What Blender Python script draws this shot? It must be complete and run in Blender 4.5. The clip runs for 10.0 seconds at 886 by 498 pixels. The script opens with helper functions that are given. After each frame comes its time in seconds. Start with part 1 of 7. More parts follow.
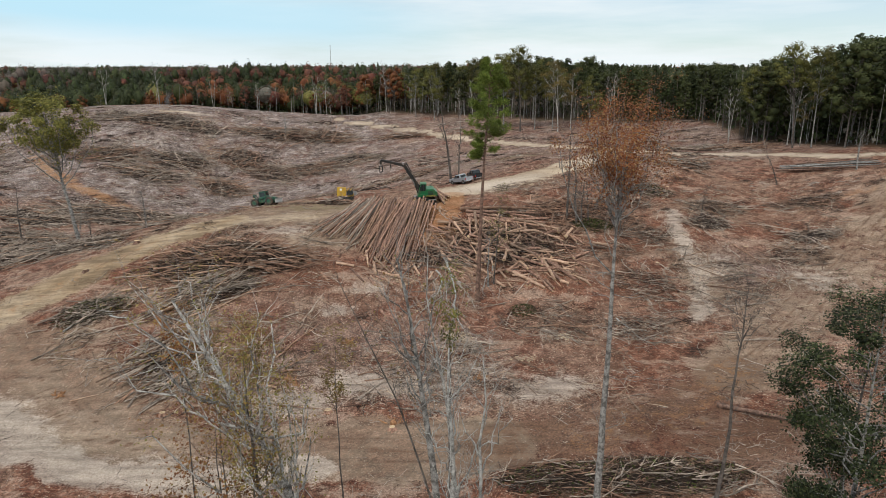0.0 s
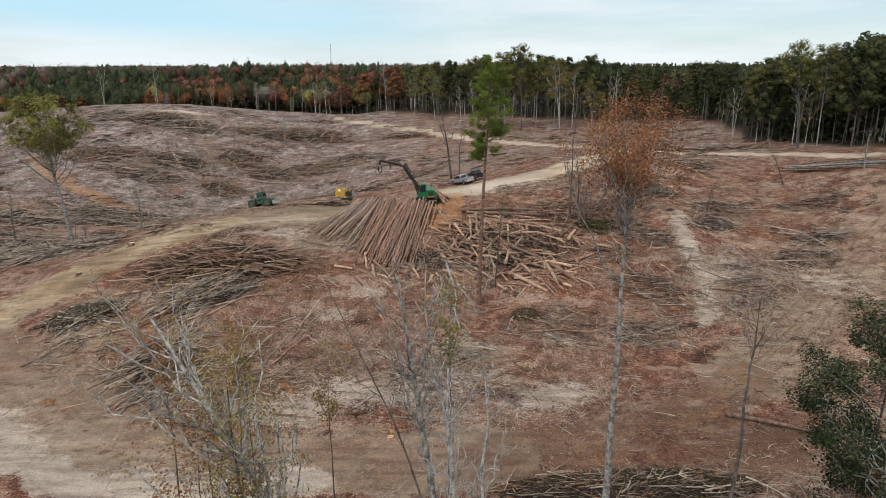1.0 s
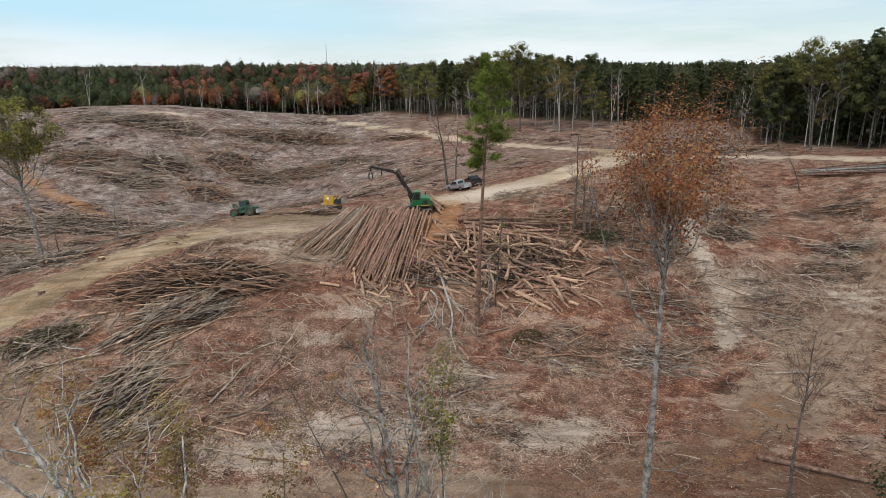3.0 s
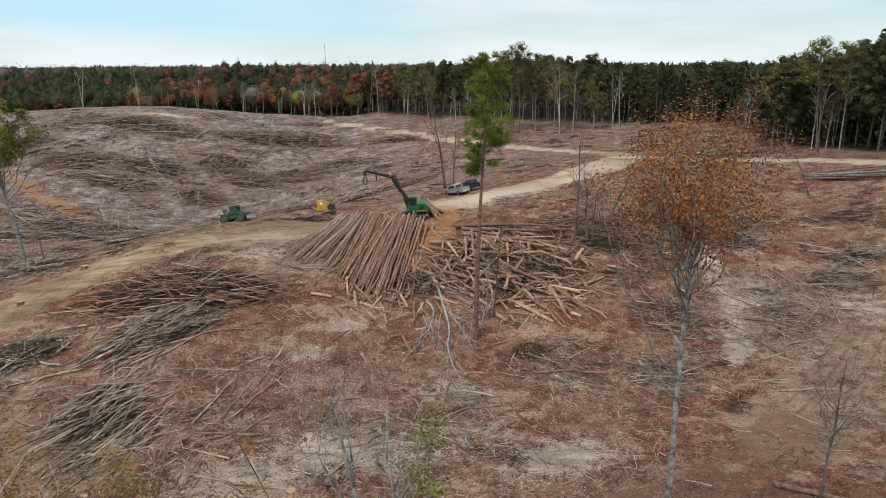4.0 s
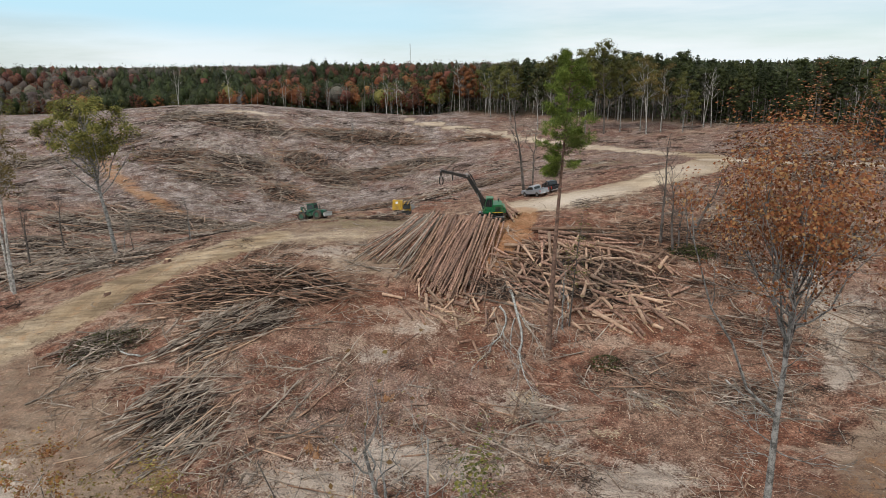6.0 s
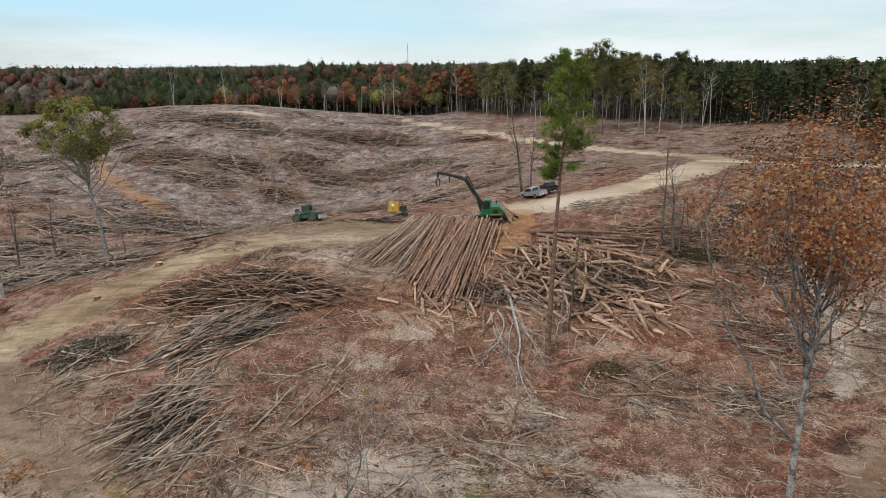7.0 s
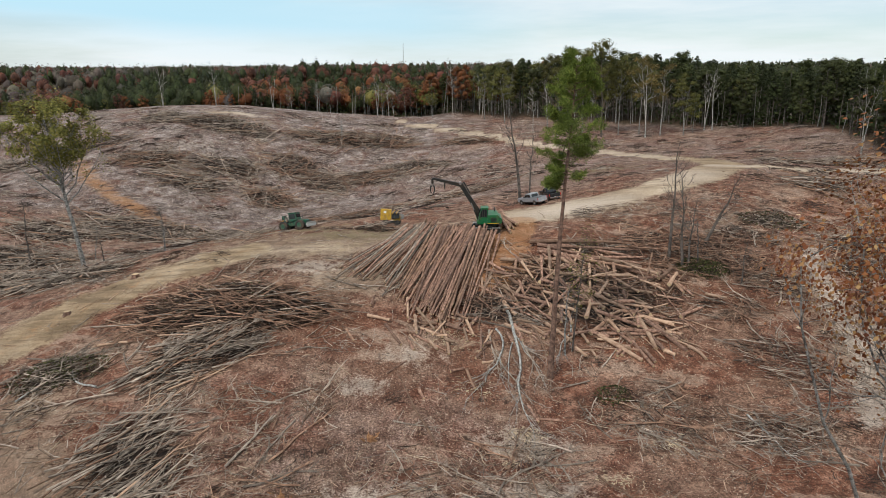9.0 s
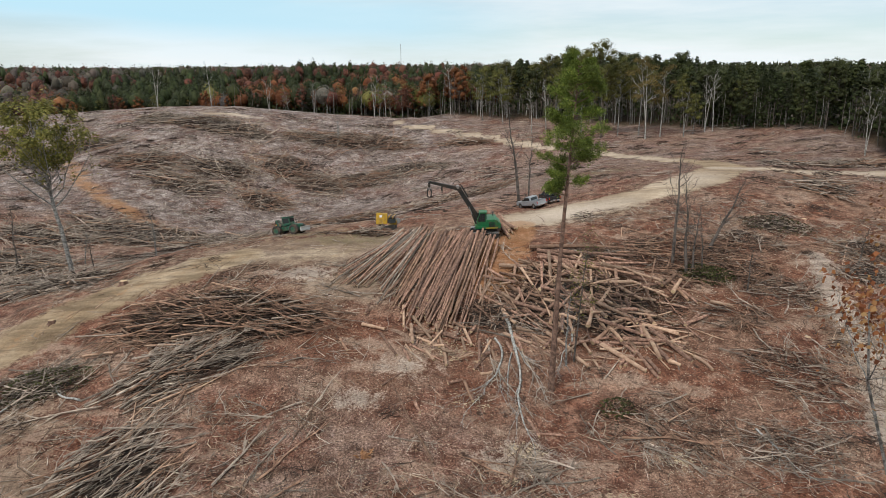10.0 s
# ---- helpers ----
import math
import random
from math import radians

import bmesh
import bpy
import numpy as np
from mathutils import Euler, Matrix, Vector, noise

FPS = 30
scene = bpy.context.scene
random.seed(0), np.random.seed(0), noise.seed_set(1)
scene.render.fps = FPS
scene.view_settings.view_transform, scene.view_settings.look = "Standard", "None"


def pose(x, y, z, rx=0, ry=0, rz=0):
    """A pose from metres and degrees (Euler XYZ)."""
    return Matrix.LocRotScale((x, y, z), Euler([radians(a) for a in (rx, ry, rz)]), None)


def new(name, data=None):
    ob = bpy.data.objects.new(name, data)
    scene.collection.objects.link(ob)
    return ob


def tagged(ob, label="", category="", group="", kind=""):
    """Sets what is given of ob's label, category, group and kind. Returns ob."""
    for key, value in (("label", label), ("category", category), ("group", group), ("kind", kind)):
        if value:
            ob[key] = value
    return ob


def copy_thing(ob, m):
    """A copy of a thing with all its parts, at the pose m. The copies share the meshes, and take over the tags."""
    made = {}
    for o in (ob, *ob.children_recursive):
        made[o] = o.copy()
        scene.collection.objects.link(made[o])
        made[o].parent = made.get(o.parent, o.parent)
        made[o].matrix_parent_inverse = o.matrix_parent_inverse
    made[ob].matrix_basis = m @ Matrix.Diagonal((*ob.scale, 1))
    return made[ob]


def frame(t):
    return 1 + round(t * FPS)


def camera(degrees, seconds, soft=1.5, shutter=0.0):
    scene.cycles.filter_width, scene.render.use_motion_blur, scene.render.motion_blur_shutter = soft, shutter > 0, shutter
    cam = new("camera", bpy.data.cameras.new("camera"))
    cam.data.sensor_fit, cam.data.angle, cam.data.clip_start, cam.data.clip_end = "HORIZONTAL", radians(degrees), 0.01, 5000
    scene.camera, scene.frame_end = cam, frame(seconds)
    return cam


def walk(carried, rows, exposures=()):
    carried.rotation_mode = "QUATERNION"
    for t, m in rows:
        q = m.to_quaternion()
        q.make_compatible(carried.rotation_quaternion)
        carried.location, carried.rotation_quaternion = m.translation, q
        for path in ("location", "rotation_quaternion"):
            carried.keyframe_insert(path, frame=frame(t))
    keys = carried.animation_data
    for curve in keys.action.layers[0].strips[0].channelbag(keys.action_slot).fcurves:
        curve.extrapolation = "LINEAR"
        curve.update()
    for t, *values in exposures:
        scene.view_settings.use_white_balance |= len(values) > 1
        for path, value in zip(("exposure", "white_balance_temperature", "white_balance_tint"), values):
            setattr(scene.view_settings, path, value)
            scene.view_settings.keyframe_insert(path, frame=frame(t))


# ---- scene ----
cam = camera(66.5, 10.0, soft=0.35)
# seconds, place, pitch, lean, turn of the drone's camera
PATH = [
    (0.0, 3.80, -5.20, 22.37, -15.34, -0.04, 2.69),
    (0.5, 3.80, -4.35, 22.35, -15.39, -0.06, 2.73),
    (1.0, 3.77, -3.12, 22.32, -15.43, -0.10, 2.75),
    (1.5, 3.72, -1.48, 22.28, -15.45, -0.12, 2.73),
    (2.0, 3.64, 0.43, 22.24, -15.48, -0.15, 2.66),
    (2.5, 3.60, 2.58, 22.21, -15.48, -0.20, 2.57),
    (4.0, 3.86, 8.70, 22.27, -15.45, -0.26, 2.45),
    (4.2, 3.87, 9.22, 22.26, -15.46, -0.26, 2.45),
    (4.3, 3.88, 9.45, 22.26, -15.47, -0.27, 2.68),
    (4.4, 3.90, 9.65, 22.25, -15.48, -0.28, 3.20),
    (4.5, 3.93, 9.83, 22.24, -15.50, -0.30, 4.00),
    (4.6, 3.97, 9.99, 22.23, -15.49, -0.35, 5.35),
    (4.7, 4.02, 10.13, 22.22, -15.47, -0.40, 6.60),
    (4.8, 4.07, 10.26, 22.20, -15.46, -0.45, 8.10),
    (4.9, 4.12, 10.37, 22.19, -15.45, -0.48, 9.20),
    (5.0, 4.16, 10.47, 22.17, -15.44, -0.50, 9.57),
    (5.5, 4.30, 10.80, 22.12, -15.50, -0.50, 9.51),
    (7.0, 4.14, 12.96, 22.02, -15.47, -0.48, 9.21),
    (7.5, 3.94, 14.17, 21.98, -15.44, -0.42, 9.08),
    (8.0, 3.72, 15.53, 21.96, -15.44, -0.39, 8.97),
    (8.5, 3.52, 17.01, 21.95, -15.43, -0.34, 8.90),
    (9.0, 3.35, 18.58, 21.94, -15.45, -0.32, 8.82),
    (9.5, 3.19, 20.04, 21.94, -15.36, -0.32, 8.72),
    (10.0, 3.07, 21.09, 21.92, -15.40, -0.32, 8.64),
]
walk(cam, [(t, pose(x, y, z, 90 + pitch, 0, turn) @ pose(0, 0, 0, 0, 0, lean)) for t, x, y, z, pitch, lean, turn in PATH], [(0.0, -0.15)])

# ---- daylight: a bright, thinly overcast sky ----
SUN_UP, SUN_TURN = radians(52), radians(205)
world = bpy.data.worlds.new("overcast_sky")
scene.world = world
world.use_nodes = True
wn, wl = world.node_tree.nodes, world.node_tree.links
wn.clear()
sky = wn.new("ShaderNodeTexSky")
sky.sky_type, sky.sun_disc, sky.sun_elevation, sky.sun_rotation = "NISHITA", False, SUN_UP, SUN_TURN
sky.air_density, sky.dust_density = 1.0, 0.3
coord = wn.new("ShaderNodeTexCoord")
stretch = wn.new("ShaderNodeMapping")
stretch.inputs["Scale"].default_value = (1.0, 1.0, 8.0)
stretch.inputs["Location"].default_value = (0.35, 0.1, 0.55)
cloud = wn.new("ShaderNodeTexNoise")
cloud.inputs["Scale"].default_value, cloud.inputs["Detail"].default_value, cloud.inputs["Roughness"].default_value = 1.6, 7, 0.55
veil = wn.new("ShaderNodeValToRGB")
veil.color_ramp.elements[0].position, veil.color_ramp.elements[0].color = 0.42, (0.48, 0.48, 0.48, 1)
veil.color_ramp.elements[1].position, veil.color_ramp.elements[1].color = 0.60, (0.97, 0.97, 0.97, 1)
over = wn.new("ShaderNodeMix")
over.data_type = "RGBA"
over.inputs[7].default_value = (10.7, 11.5, 11.85, 1)
back = wn.new("ShaderNodeBackground")
back.inputs["Strength"].default_value = 0.092
sky_out = wn.new("ShaderNodeOutputWorld")
wl.new(coord.outputs["Generated"], stretch.inputs["Vector"])
wl.new(stretch.outputs["Vector"], cloud.inputs["Vector"])
split = wn.new("ShaderNodeSeparateXYZ")
wl.new(coord.outputs["Generated"], split.inputs["Vector"])
whiter = wn.new("ShaderNodeMath")
whiter.operation = "MULTIPLY_ADD"
whiter.inputs[1].default_value = 0.16
wl.new(split.outputs["X"], whiter.inputs[0])
wl.new(cloud.outputs["Fac"], whiter.inputs[2])
wl.new(whiter.outputs["Value"], veil.inputs["Fac"])
# a clear stretch low over the western woods
low = wn.new("ShaderNodeValToRGB")
side = wn.new("ShaderNodeValToRGB")
for r_, stops in ((low, ((0.0, 0.0), (0.022, 0.25), (0.05, 1.0), (0.075, 0.95), (0.1, 0.0))), (side, ((0.25, 1.0), (0.40, 0.75), (0.5, 0.0)))):
    while len(r_.color_ramp.elements) < len(stops):
        r_.color_ramp.elements.new(0.5)
    for e_, (p_, c_) in zip(r_.color_ramp.elements, stops):
        e_.position, e_.color = p_, (c_, c_, c_, 1)
slant = wn.new("ShaderNodeMath")
slant.operation = "MULTIPLY_ADD"
slant.inputs[1].default_value = 0.07
wl.new(split.outputs["X"], slant.inputs[0])
wave = wn.new("ShaderNodeMath")
wave.operation = "MULTIPLY_ADD"
wave.inputs[1].default_value, wave.inputs[2].default_value = 0.06, -0.012
wl.new(cloud.outputs["Fac"], wave.inputs[0])
rise_ = wn.new("ShaderNodeMath")
wl.new(split.outputs["Z"], rise_.inputs[0])
wl.new(wave.outputs["Value"], rise_.inputs[1])
wl.new(rise_.outputs["Value"], slant.inputs[2])
wl.new(slant.outputs["Value"], low.inputs["Fac"])
half_ = wn.new("ShaderNodeMath")
half_.operation = "MULTIPLY_ADD"
half_.inputs[1].default_value, half_.inputs[2].default_value = 0.5, 0.5
wl.new(split.outputs["X"], half_.inputs[0])
wl.new(half_.outputs["Value"], side.inputs["Fac"])
gap = wn.new("ShaderNodeMath")
gap.operation = "MULTIPLY"
wl.new(low.outputs["Color"], gap.inputs[0])
wl.new(side.outputs["Color"], gap.inputs[1])
wl.new(veil.outputs["Color"], over.inputs["Factor"])
clear_ = wn.new("ShaderNodeMix")
clear_.data_type = "RGBA"
clear_.inputs[7].default_value = (6.6, 9.9, 11.6, 1)
wl.new(gap.outputs["Value"], clear_.inputs["Factor"])
blue = wn.new("ShaderNodeMix")
blue.data_type, blue.blend_type = "RGBA", "MULTIPLY"
blue.inputs["Factor"].default_value = 1.0
blue.inputs[7].default_value = (0.76, 1.0, 1.2, 1)
wl.new(sky.outputs["Color"], blue.inputs[6])
wl.new(blue.outputs[2], over.inputs[6])
wl.new(over.outputs[2], clear_.inputs[6])
wl.new(clear_.outputs[2], back.inputs["Color"])
wl.new(back.outputs["Background"], sky_out.inputs["Surface"])
sun = new("sun", bpy.data.lights.new("sun", "SUN"))
sun.data.energy, sun.data.angle, sun.data.color = 3.0, radians(15), (1.0, 0.93, 0.84)
sun.matrix_world = pose(0, 0, 80) @ Euler((radians(90) - SUN_UP, 0, math.pi - SUN_TURN)).to_matrix().to_4x4()


# ---- materials ----
def material(name):
    m = bpy.data.materials.new(name)
    m.use_nodes = True
    nodes, links = m.node_tree.nodes, m.node_tree.links
    return m, nodes, links, nodes["Principled BSDF"]


def noise_node(nodes, links, where, scale, detail=5.0, rough=0.6):
    n = nodes.new("ShaderNodeTexNoise")
    n.inputs["Scale"].default_value, n.inputs["Detail"].default_value, n.inputs["Roughness"].default_value = scale, detail, rough
    links.new(where, n.inputs["Vector"])
    return n.outputs["Fac"]


def ramp_node(nodes, links, fac, stops):
    r = nodes.new("ShaderNodeValToRGB")
    el = r.color_ramp.elements
    while len(el) < len(stops):
        el.new(0.5)
    for e, (p, c) in zip(el, stops):
        e.position, e.color = p, (c, c, c, 1) if isinstance(c, (int, float)) else (*c, 1)
    links.new(fac, r.inputs["Fac"])
    return r.outputs["Color"]


def mix_node(nodes, links, fac, a, b, blend="MIX"):
    n = nodes.new("ShaderNodeMix")
    n.data_type, n.blend_type = "RGBA", blend
    for socket, v in ((n.inputs["Factor"], fac), (n.inputs[6], a), (n.inputs[7], b)):
        if isinstance(v, (int, float)):
            socket.default_value = v
        elif isinstance(v, tuple):
            socket.default_value = (*v, 1)
        else:
            links.new(v, socket)
    return n.outputs[2]


def math_node(nodes, links, op, a, b=0.0):
    n = nodes.new("ShaderNodeMath")
    n.operation = op
    n.use_clamp = True
    for socket, v in ((n.inputs[0], a), (n.inputs[1], b)):
        if isinstance(v, (int, float)):
            socket.default_value = v
        else:
            links.new(v, socket)
    return n.outputs[0]


def bump_node(nodes, links, height, strength, distance, shader):
    b = nodes.new("ShaderNodeBump")
    b.inputs["Strength"].default_value, b.inputs["Distance"].default_value = strength, distance
    links.new(height, b.inputs["Height"])
    links.new(b.outputs["Normal"], shader.inputs["Normal"])


def surface(name, dark, light, scale=3.0, rough=0.8, bump=0.3, vary=0.35, metal=0.0, each="island", fine=9.0, depth=0.02, span=0.14):
    """A weathered surface: two tones, noise at two scales, each piece a little lighter or darker."""
    m, n, l, p = material(name)
    g = n.new("ShaderNodeNewGeometry")
    broad = noise_node(n, l, g.outputs["Position"], scale)
    small = noise_node(n, l, g.outputs["Position"], scale * fine, 3.0)
    tone = math_node(n, l, "ADD", math_node(n, l, "MULTIPLY", broad, 0.6), math_node(n, l, "MULTIPLY", small, 0.4))
    colour = ramp_node(n, l, tone, [(0.5 - span, dark), (0.5 + span, light)])
    if vary:
        if each == "object":
            o = n.new("ShaderNodeObjectInfo")
            chance = o.outputs["Random"]
        else:
            chance = g.outputs["Random Per Island"]
        shade = ramp_node(n, l, chance, [(0.0, 1 - vary), (1.0, 1.0)])
        colour = mix_node(n, l, 1.0, colour, shade, "MULTIPLY")
    l.new(colour, p.inputs["Base Color"])
    p.inputs["Roughness"].default_value, p.inputs["Metallic"].default_value = rough, metal
    if bump:
        bump_node(n, l, small, bump, depth, p)
    return m


def foliage(name, tones, vary=0.5, scale=0.35):
    """Leaves: each one takes its own tone between those given."""
    m, n, l, p = material(name)
    g = n.new("ShaderNodeNewGeometry")
    step = 1.0 / (len(tones) - 1)
    colour = ramp_node(n, l, g.outputs["Random Per Island"], [(i * step, t) for i, t in enumerate(tones)])
    patch = noise_node(n, l, g.outputs["Position"], scale, 3.0)
    colour = mix_node(n, l, 1.0, colour, ramp_node(n, l, patch, [(0.35, 1 - vary), (0.65, 1.0)]), "MULTIPLY")
    own = n.new("ShaderNodeAttribute")
    own.attribute_name = "tree_tone"
    tone = n.new("ShaderNodeVectorMath")
    l.new(own.outputs["Color"], tone.inputs[0])
    tone.inputs[1].default_value = (1, 1, 1)
    colour = mix_node(n, l, 1.0, colour, tone.outputs["Vector"], "MULTIPLY")
    each = n.new("ShaderNodeObjectInfo")
    colour = mix_node(n, l, 1.0, colour, ramp_node(n, l, each.outputs["Random"], [(0.0, (0.72, 0.70, 0.66)), (1.0, (1.2, 1.22, 1.12))]), "MULTIPLY")
    l.new(colour, p.inputs["Base Color"])
    p.inputs["Roughness"].default_value = 0.65
    p.inputs["Specular IOR Level"].default_value = 0.25
    p.inputs["Transmission Weight"].default_value = 0.0
    thin = n.new("ShaderNodeBsdfTranslucent")
    l.new(colour, thin.inputs["Color"])
    both = n.new("ShaderNodeMixShader")
    both.inputs["Fac"].default_value = 0.25
    l.new(p.outputs["BSDF"], both.inputs[1])
    l.new(thin.outputs["BSDF"], both.inputs[2])
    l.new(both.outputs["Shader"], n["Material Output"].inputs["Surface"])
    return m


def paint(name, colour, rough=0.4, dirt=(0.16, 0.10, 0.06), much=0.5, metal=0.0):
    """Machine paint with mud and dust on it."""
    m, n, l, p = material(name)
    g = n.new("ShaderNodeNewGeometry")
    spread = noise_node(n, l, g.outputs["Position"], 1.7, 6.0)
    c = mix_node(n, l, ramp_node(n, l, spread, [(0.45, 0.0), (0.75, much)]), colour, dirt)
    l.new(c, p.inputs["Base Color"])
    p.inputs["Roughness"].default_value, p.inputs["Metallic"].default_value = rough, metal
    bump_node(n, l, noise_node(n, l, g.outputs["Position"], 24.0), 0.15, 0.01, p)
    return m


BARK_PINE = surface("pine_bark", (0.085, 0.048, 0.034), (0.27, 0.165, 0.12), 2.5, 0.9, 0.5, 0.45, span=0.075)
BARK_LOG = surface("log_bark", (0.14, 0.072, 0.050), (0.51, 0.305, 0.215), 3.0, 0.9, 0.5, 0.6, each="object", span=0.09)
BARK_GREY = surface("grey_bark", (0.075, 0.070, 0.062), (0.36, 0.35, 0.325), 3.6, 0.9, 0.7, 0.3, span=0.075)
BARK_DARK = surface("dark_bark", (0.05, 0.042, 0.036), (0.16, 0.135, 0.115), 2.0, 0.9, 0.5, 0.4, span=0.075)
BARK_PALE = surface("pale_bark", (0.13, 0.12, 0.105), (0.62, 0.595, 0.55), 3.0, 0.85, 0.5, 0.4, span=0.075)
BARK_LICHEN = surface("lichen_bark", (0.14, 0.135, 0.12), (0.50, 0.495, 0.46), 3.0, 0.9, 0.4, 0.25, span=0.075)
WOOD_CUT = surface("cut_wood", (0.42, 0.28, 0.15), (0.68, 0.52, 0.33), 6.0, 0.8, 0.2, 0.3, each="object")
WOOD_BARE = surface("stripped_wood", (0.32, 0.18, 0.11), (0.66, 0.46, 0.32), 2.2, 0.8, 0.3, 0.65, each="object")
STEM_BROWN = surface("brown_stem", (0.11, 0.055, 0.034), (0.51, 0.31, 0.205), 1.5, 0.9, 0.4, 0.62, each="object")
STEM_GREY = surface("grey_stem", (0.15, 0.11, 0.085), (0.64, 0.525, 0.42), 1.4, 0.9, 0.4, 0.66, each="object")
TWIG_BROWN = surface("brown_twigs", (0.10, 0.056, 0.040), (0.68, 0.47, 0.33), 0.8, 0.95, 0.0, 0.8)
TWIG_GREY = surface("grey_twigs", (0.17, 0.14, 0.115), (0.84, 0.71, 0.59), 0.8, 0.95, 0.0, 0.72)
# darkest twigs; within heaps this tone doubles as shade between the sticks
TWIG_DARK = surface("dark_twigs_gap_shade", (0.018, 0.011, 0.008), (0.125, 0.076, 0.053), 0.8, 0.95, 0.0, 0.7)
# near-black tone for the unlit inside of the brush heaps
CORE_SHADE = surface("heap_core_shade", (0.010, 0.007, 0.005), (0.075, 0.046, 0.032), 2.5, 0.95, 1.0, 0.0, span=0.1, depth=0.15)
TWIG_PALE = surface("pale_splinters", (0.36, 0.26, 0.17), (0.66, 0.53, 0.39), 0.8, 0.95, 0.0, 0.5)
LEAF_PINE = foliage("pine_needles", [(0.06, 0.095, 0.018), (0.15, 0.205, 0.035), (0.32, 0.39, 0.085)])
LEAF_SPRAY = foliage("cut_green_sprays", [(0.04, 0.05, 0.016), (0.085, 0.095, 0.03), (0.15, 0.155, 0.055)])
LEAF_DARK = foliage("dark_needles", [(0.040, 0.053, 0.021), (0.052, 0.068, 0.026), (0.070, 0.087, 0.032)], 0.4, 0.16)
LEAF_MID = foliage("green_crown", [(0.046, 0.056, 0.020), (0.064, 0.076, 0.026), (0.092, 0.102, 0.036)], 0.4, 0.16)
LEAF_LIME = foliage("yellow_green_leaves", [(0.085, 0.10, 0.022), (0.18, 0.175, 0.04), (0.30, 0.26, 0.075)])
LEAF_OLIVE = foliage("olive_leaves", [(0.09, 0.095, 0.022), (0.17, 0.16, 0.038), (0.30, 0.27, 0.075)], 0.3)
LEAF_FADED = foliage("faded_green_leaves", [(0.095, 0.099, 0.026), (0.145, 0.143, 0.04), (0.205, 0.187, 0.06)], 0.4, 0.16)
LEAF_GOLD = foliage("ochre_leaves", [(0.13, 0.098, 0.034), (0.20, 0.148, 0.052), (0.28, 0.205, 0.078)], 0.4, 0.16)
LEAF_RUST = foliage("rust_leaves", [(0.15, 0.050, 0.022), (0.22, 0.076, 0.030), (0.28, 0.108, 0.042), (0.31, 0.15, 0.065)], 0.4, 0.16)
LEAF_MAROON = foliage("maroon_leaves", [(0.09, 0.036, 0.028), (0.16, 0.062, 0.042), (0.24, 0.10, 0.065)], 0.5, 0.16)
LEAF_TWIG = foliage("bare_twigs", [(0.085, 0.075, 0.068), (0.15, 0.135, 0.12), (0.22, 0.20, 0.18)])
# leafless crowns; their flat grey also stands in for distance haze
LEAF_BARE_HAZE = foliage("leafless_hazy_crowns", [(0.105, 0.085, 0.073), (0.135, 0.112, 0.097), (0.17, 0.143, 0.125)], 0.4, 0.05)
LEAF_OAK = foliage("oak_autumn_leaves", [(0.115, 0.035, 0.017), (0.22, 0.071, 0.028), (0.31, 0.12, 0.046), (0.40, 0.25, 0.115)], 0.35, 0.5)
LEAF_BIRCH = foliage("thin_yellow_green_leaves", [(0.13, 0.12, 0.03), (0.22, 0.20, 0.05), (0.30, 0.21, 0.06), (0.36, 0.30, 0.12)], 0.3)
LEAF_DRY = foliage("dry_leaves", [(0.16, 0.085, 0.03), (0.28, 0.17, 0.055), (0.21, 0.20, 0.05), (0.40, 0.27, 0.11)])
LEAF_DRYRUST = foliage("withered_rust_leaves", [(0.14, 0.055, 0.024), (0.26, 0.10, 0.038), (0.33, 0.16, 0.055), (0.25, 0.19, 0.06)])
LEAF_GREY = foliage("evergreen_leaves", [(0.014, 0.024, 0.009), (0.024, 0.040, 0.013), (0.05, 0.072, 0.022), (0.15, 0.18, 0.08)])
GREEN_PAINT = paint("green_machine_paint", (0.008, 0.13, 0.045), 0.4, much=0.55)
DARK_GREEN = paint("dark_green_machine_paint", (0.008, 0.075, 0.042), 0.45, much=0.6)
YELLOW_PAINT = paint("yellow_machine_paint", (0.50, 0.30, 0.02), 0.5, much=0.9)
BLACK_STEEL = paint("black_steel", (0.014, 0.018, 0.018), 0.5, much=0.35)
STEEL = paint("bare_steel", (0.34, 0.34, 0.33), 0.4, much=0.5, metal=0.7)
RUBBER = paint("tyre_rubber", (0.018, 0.018, 0.018), 0.85, much=0.8)
SILVER_PAINT = paint("silver_car_paint", (0.34, 0.36, 0.38), 0.3, much=0.25, metal=0.3)
BLACK_PAINT = paint("black_car_paint", (0.012, 0.013, 0.015), 0.25, much=0.08)
CHROME = paint("chrome", (0.7, 0.7, 0.72), 0.2, much=0.2, metal=1.0)
LAMP_RED = paint("red_lamp_glass", (0.45, 0.02, 0.015), 0.2, much=0.1)
WHITE_PAINT = paint("white_paint", (0.75, 0.75, 0.73), 0.5, much=0.3)
GLASS, gn, gl, gp = material("dark_window_glass")
gp.inputs["Base Color"].default_value = (0.02, 0.026, 0.028, 1)
gp.inputs["Roughness"].default_value, gp.inputs["IOR"].default_value = 0.06, 1.5


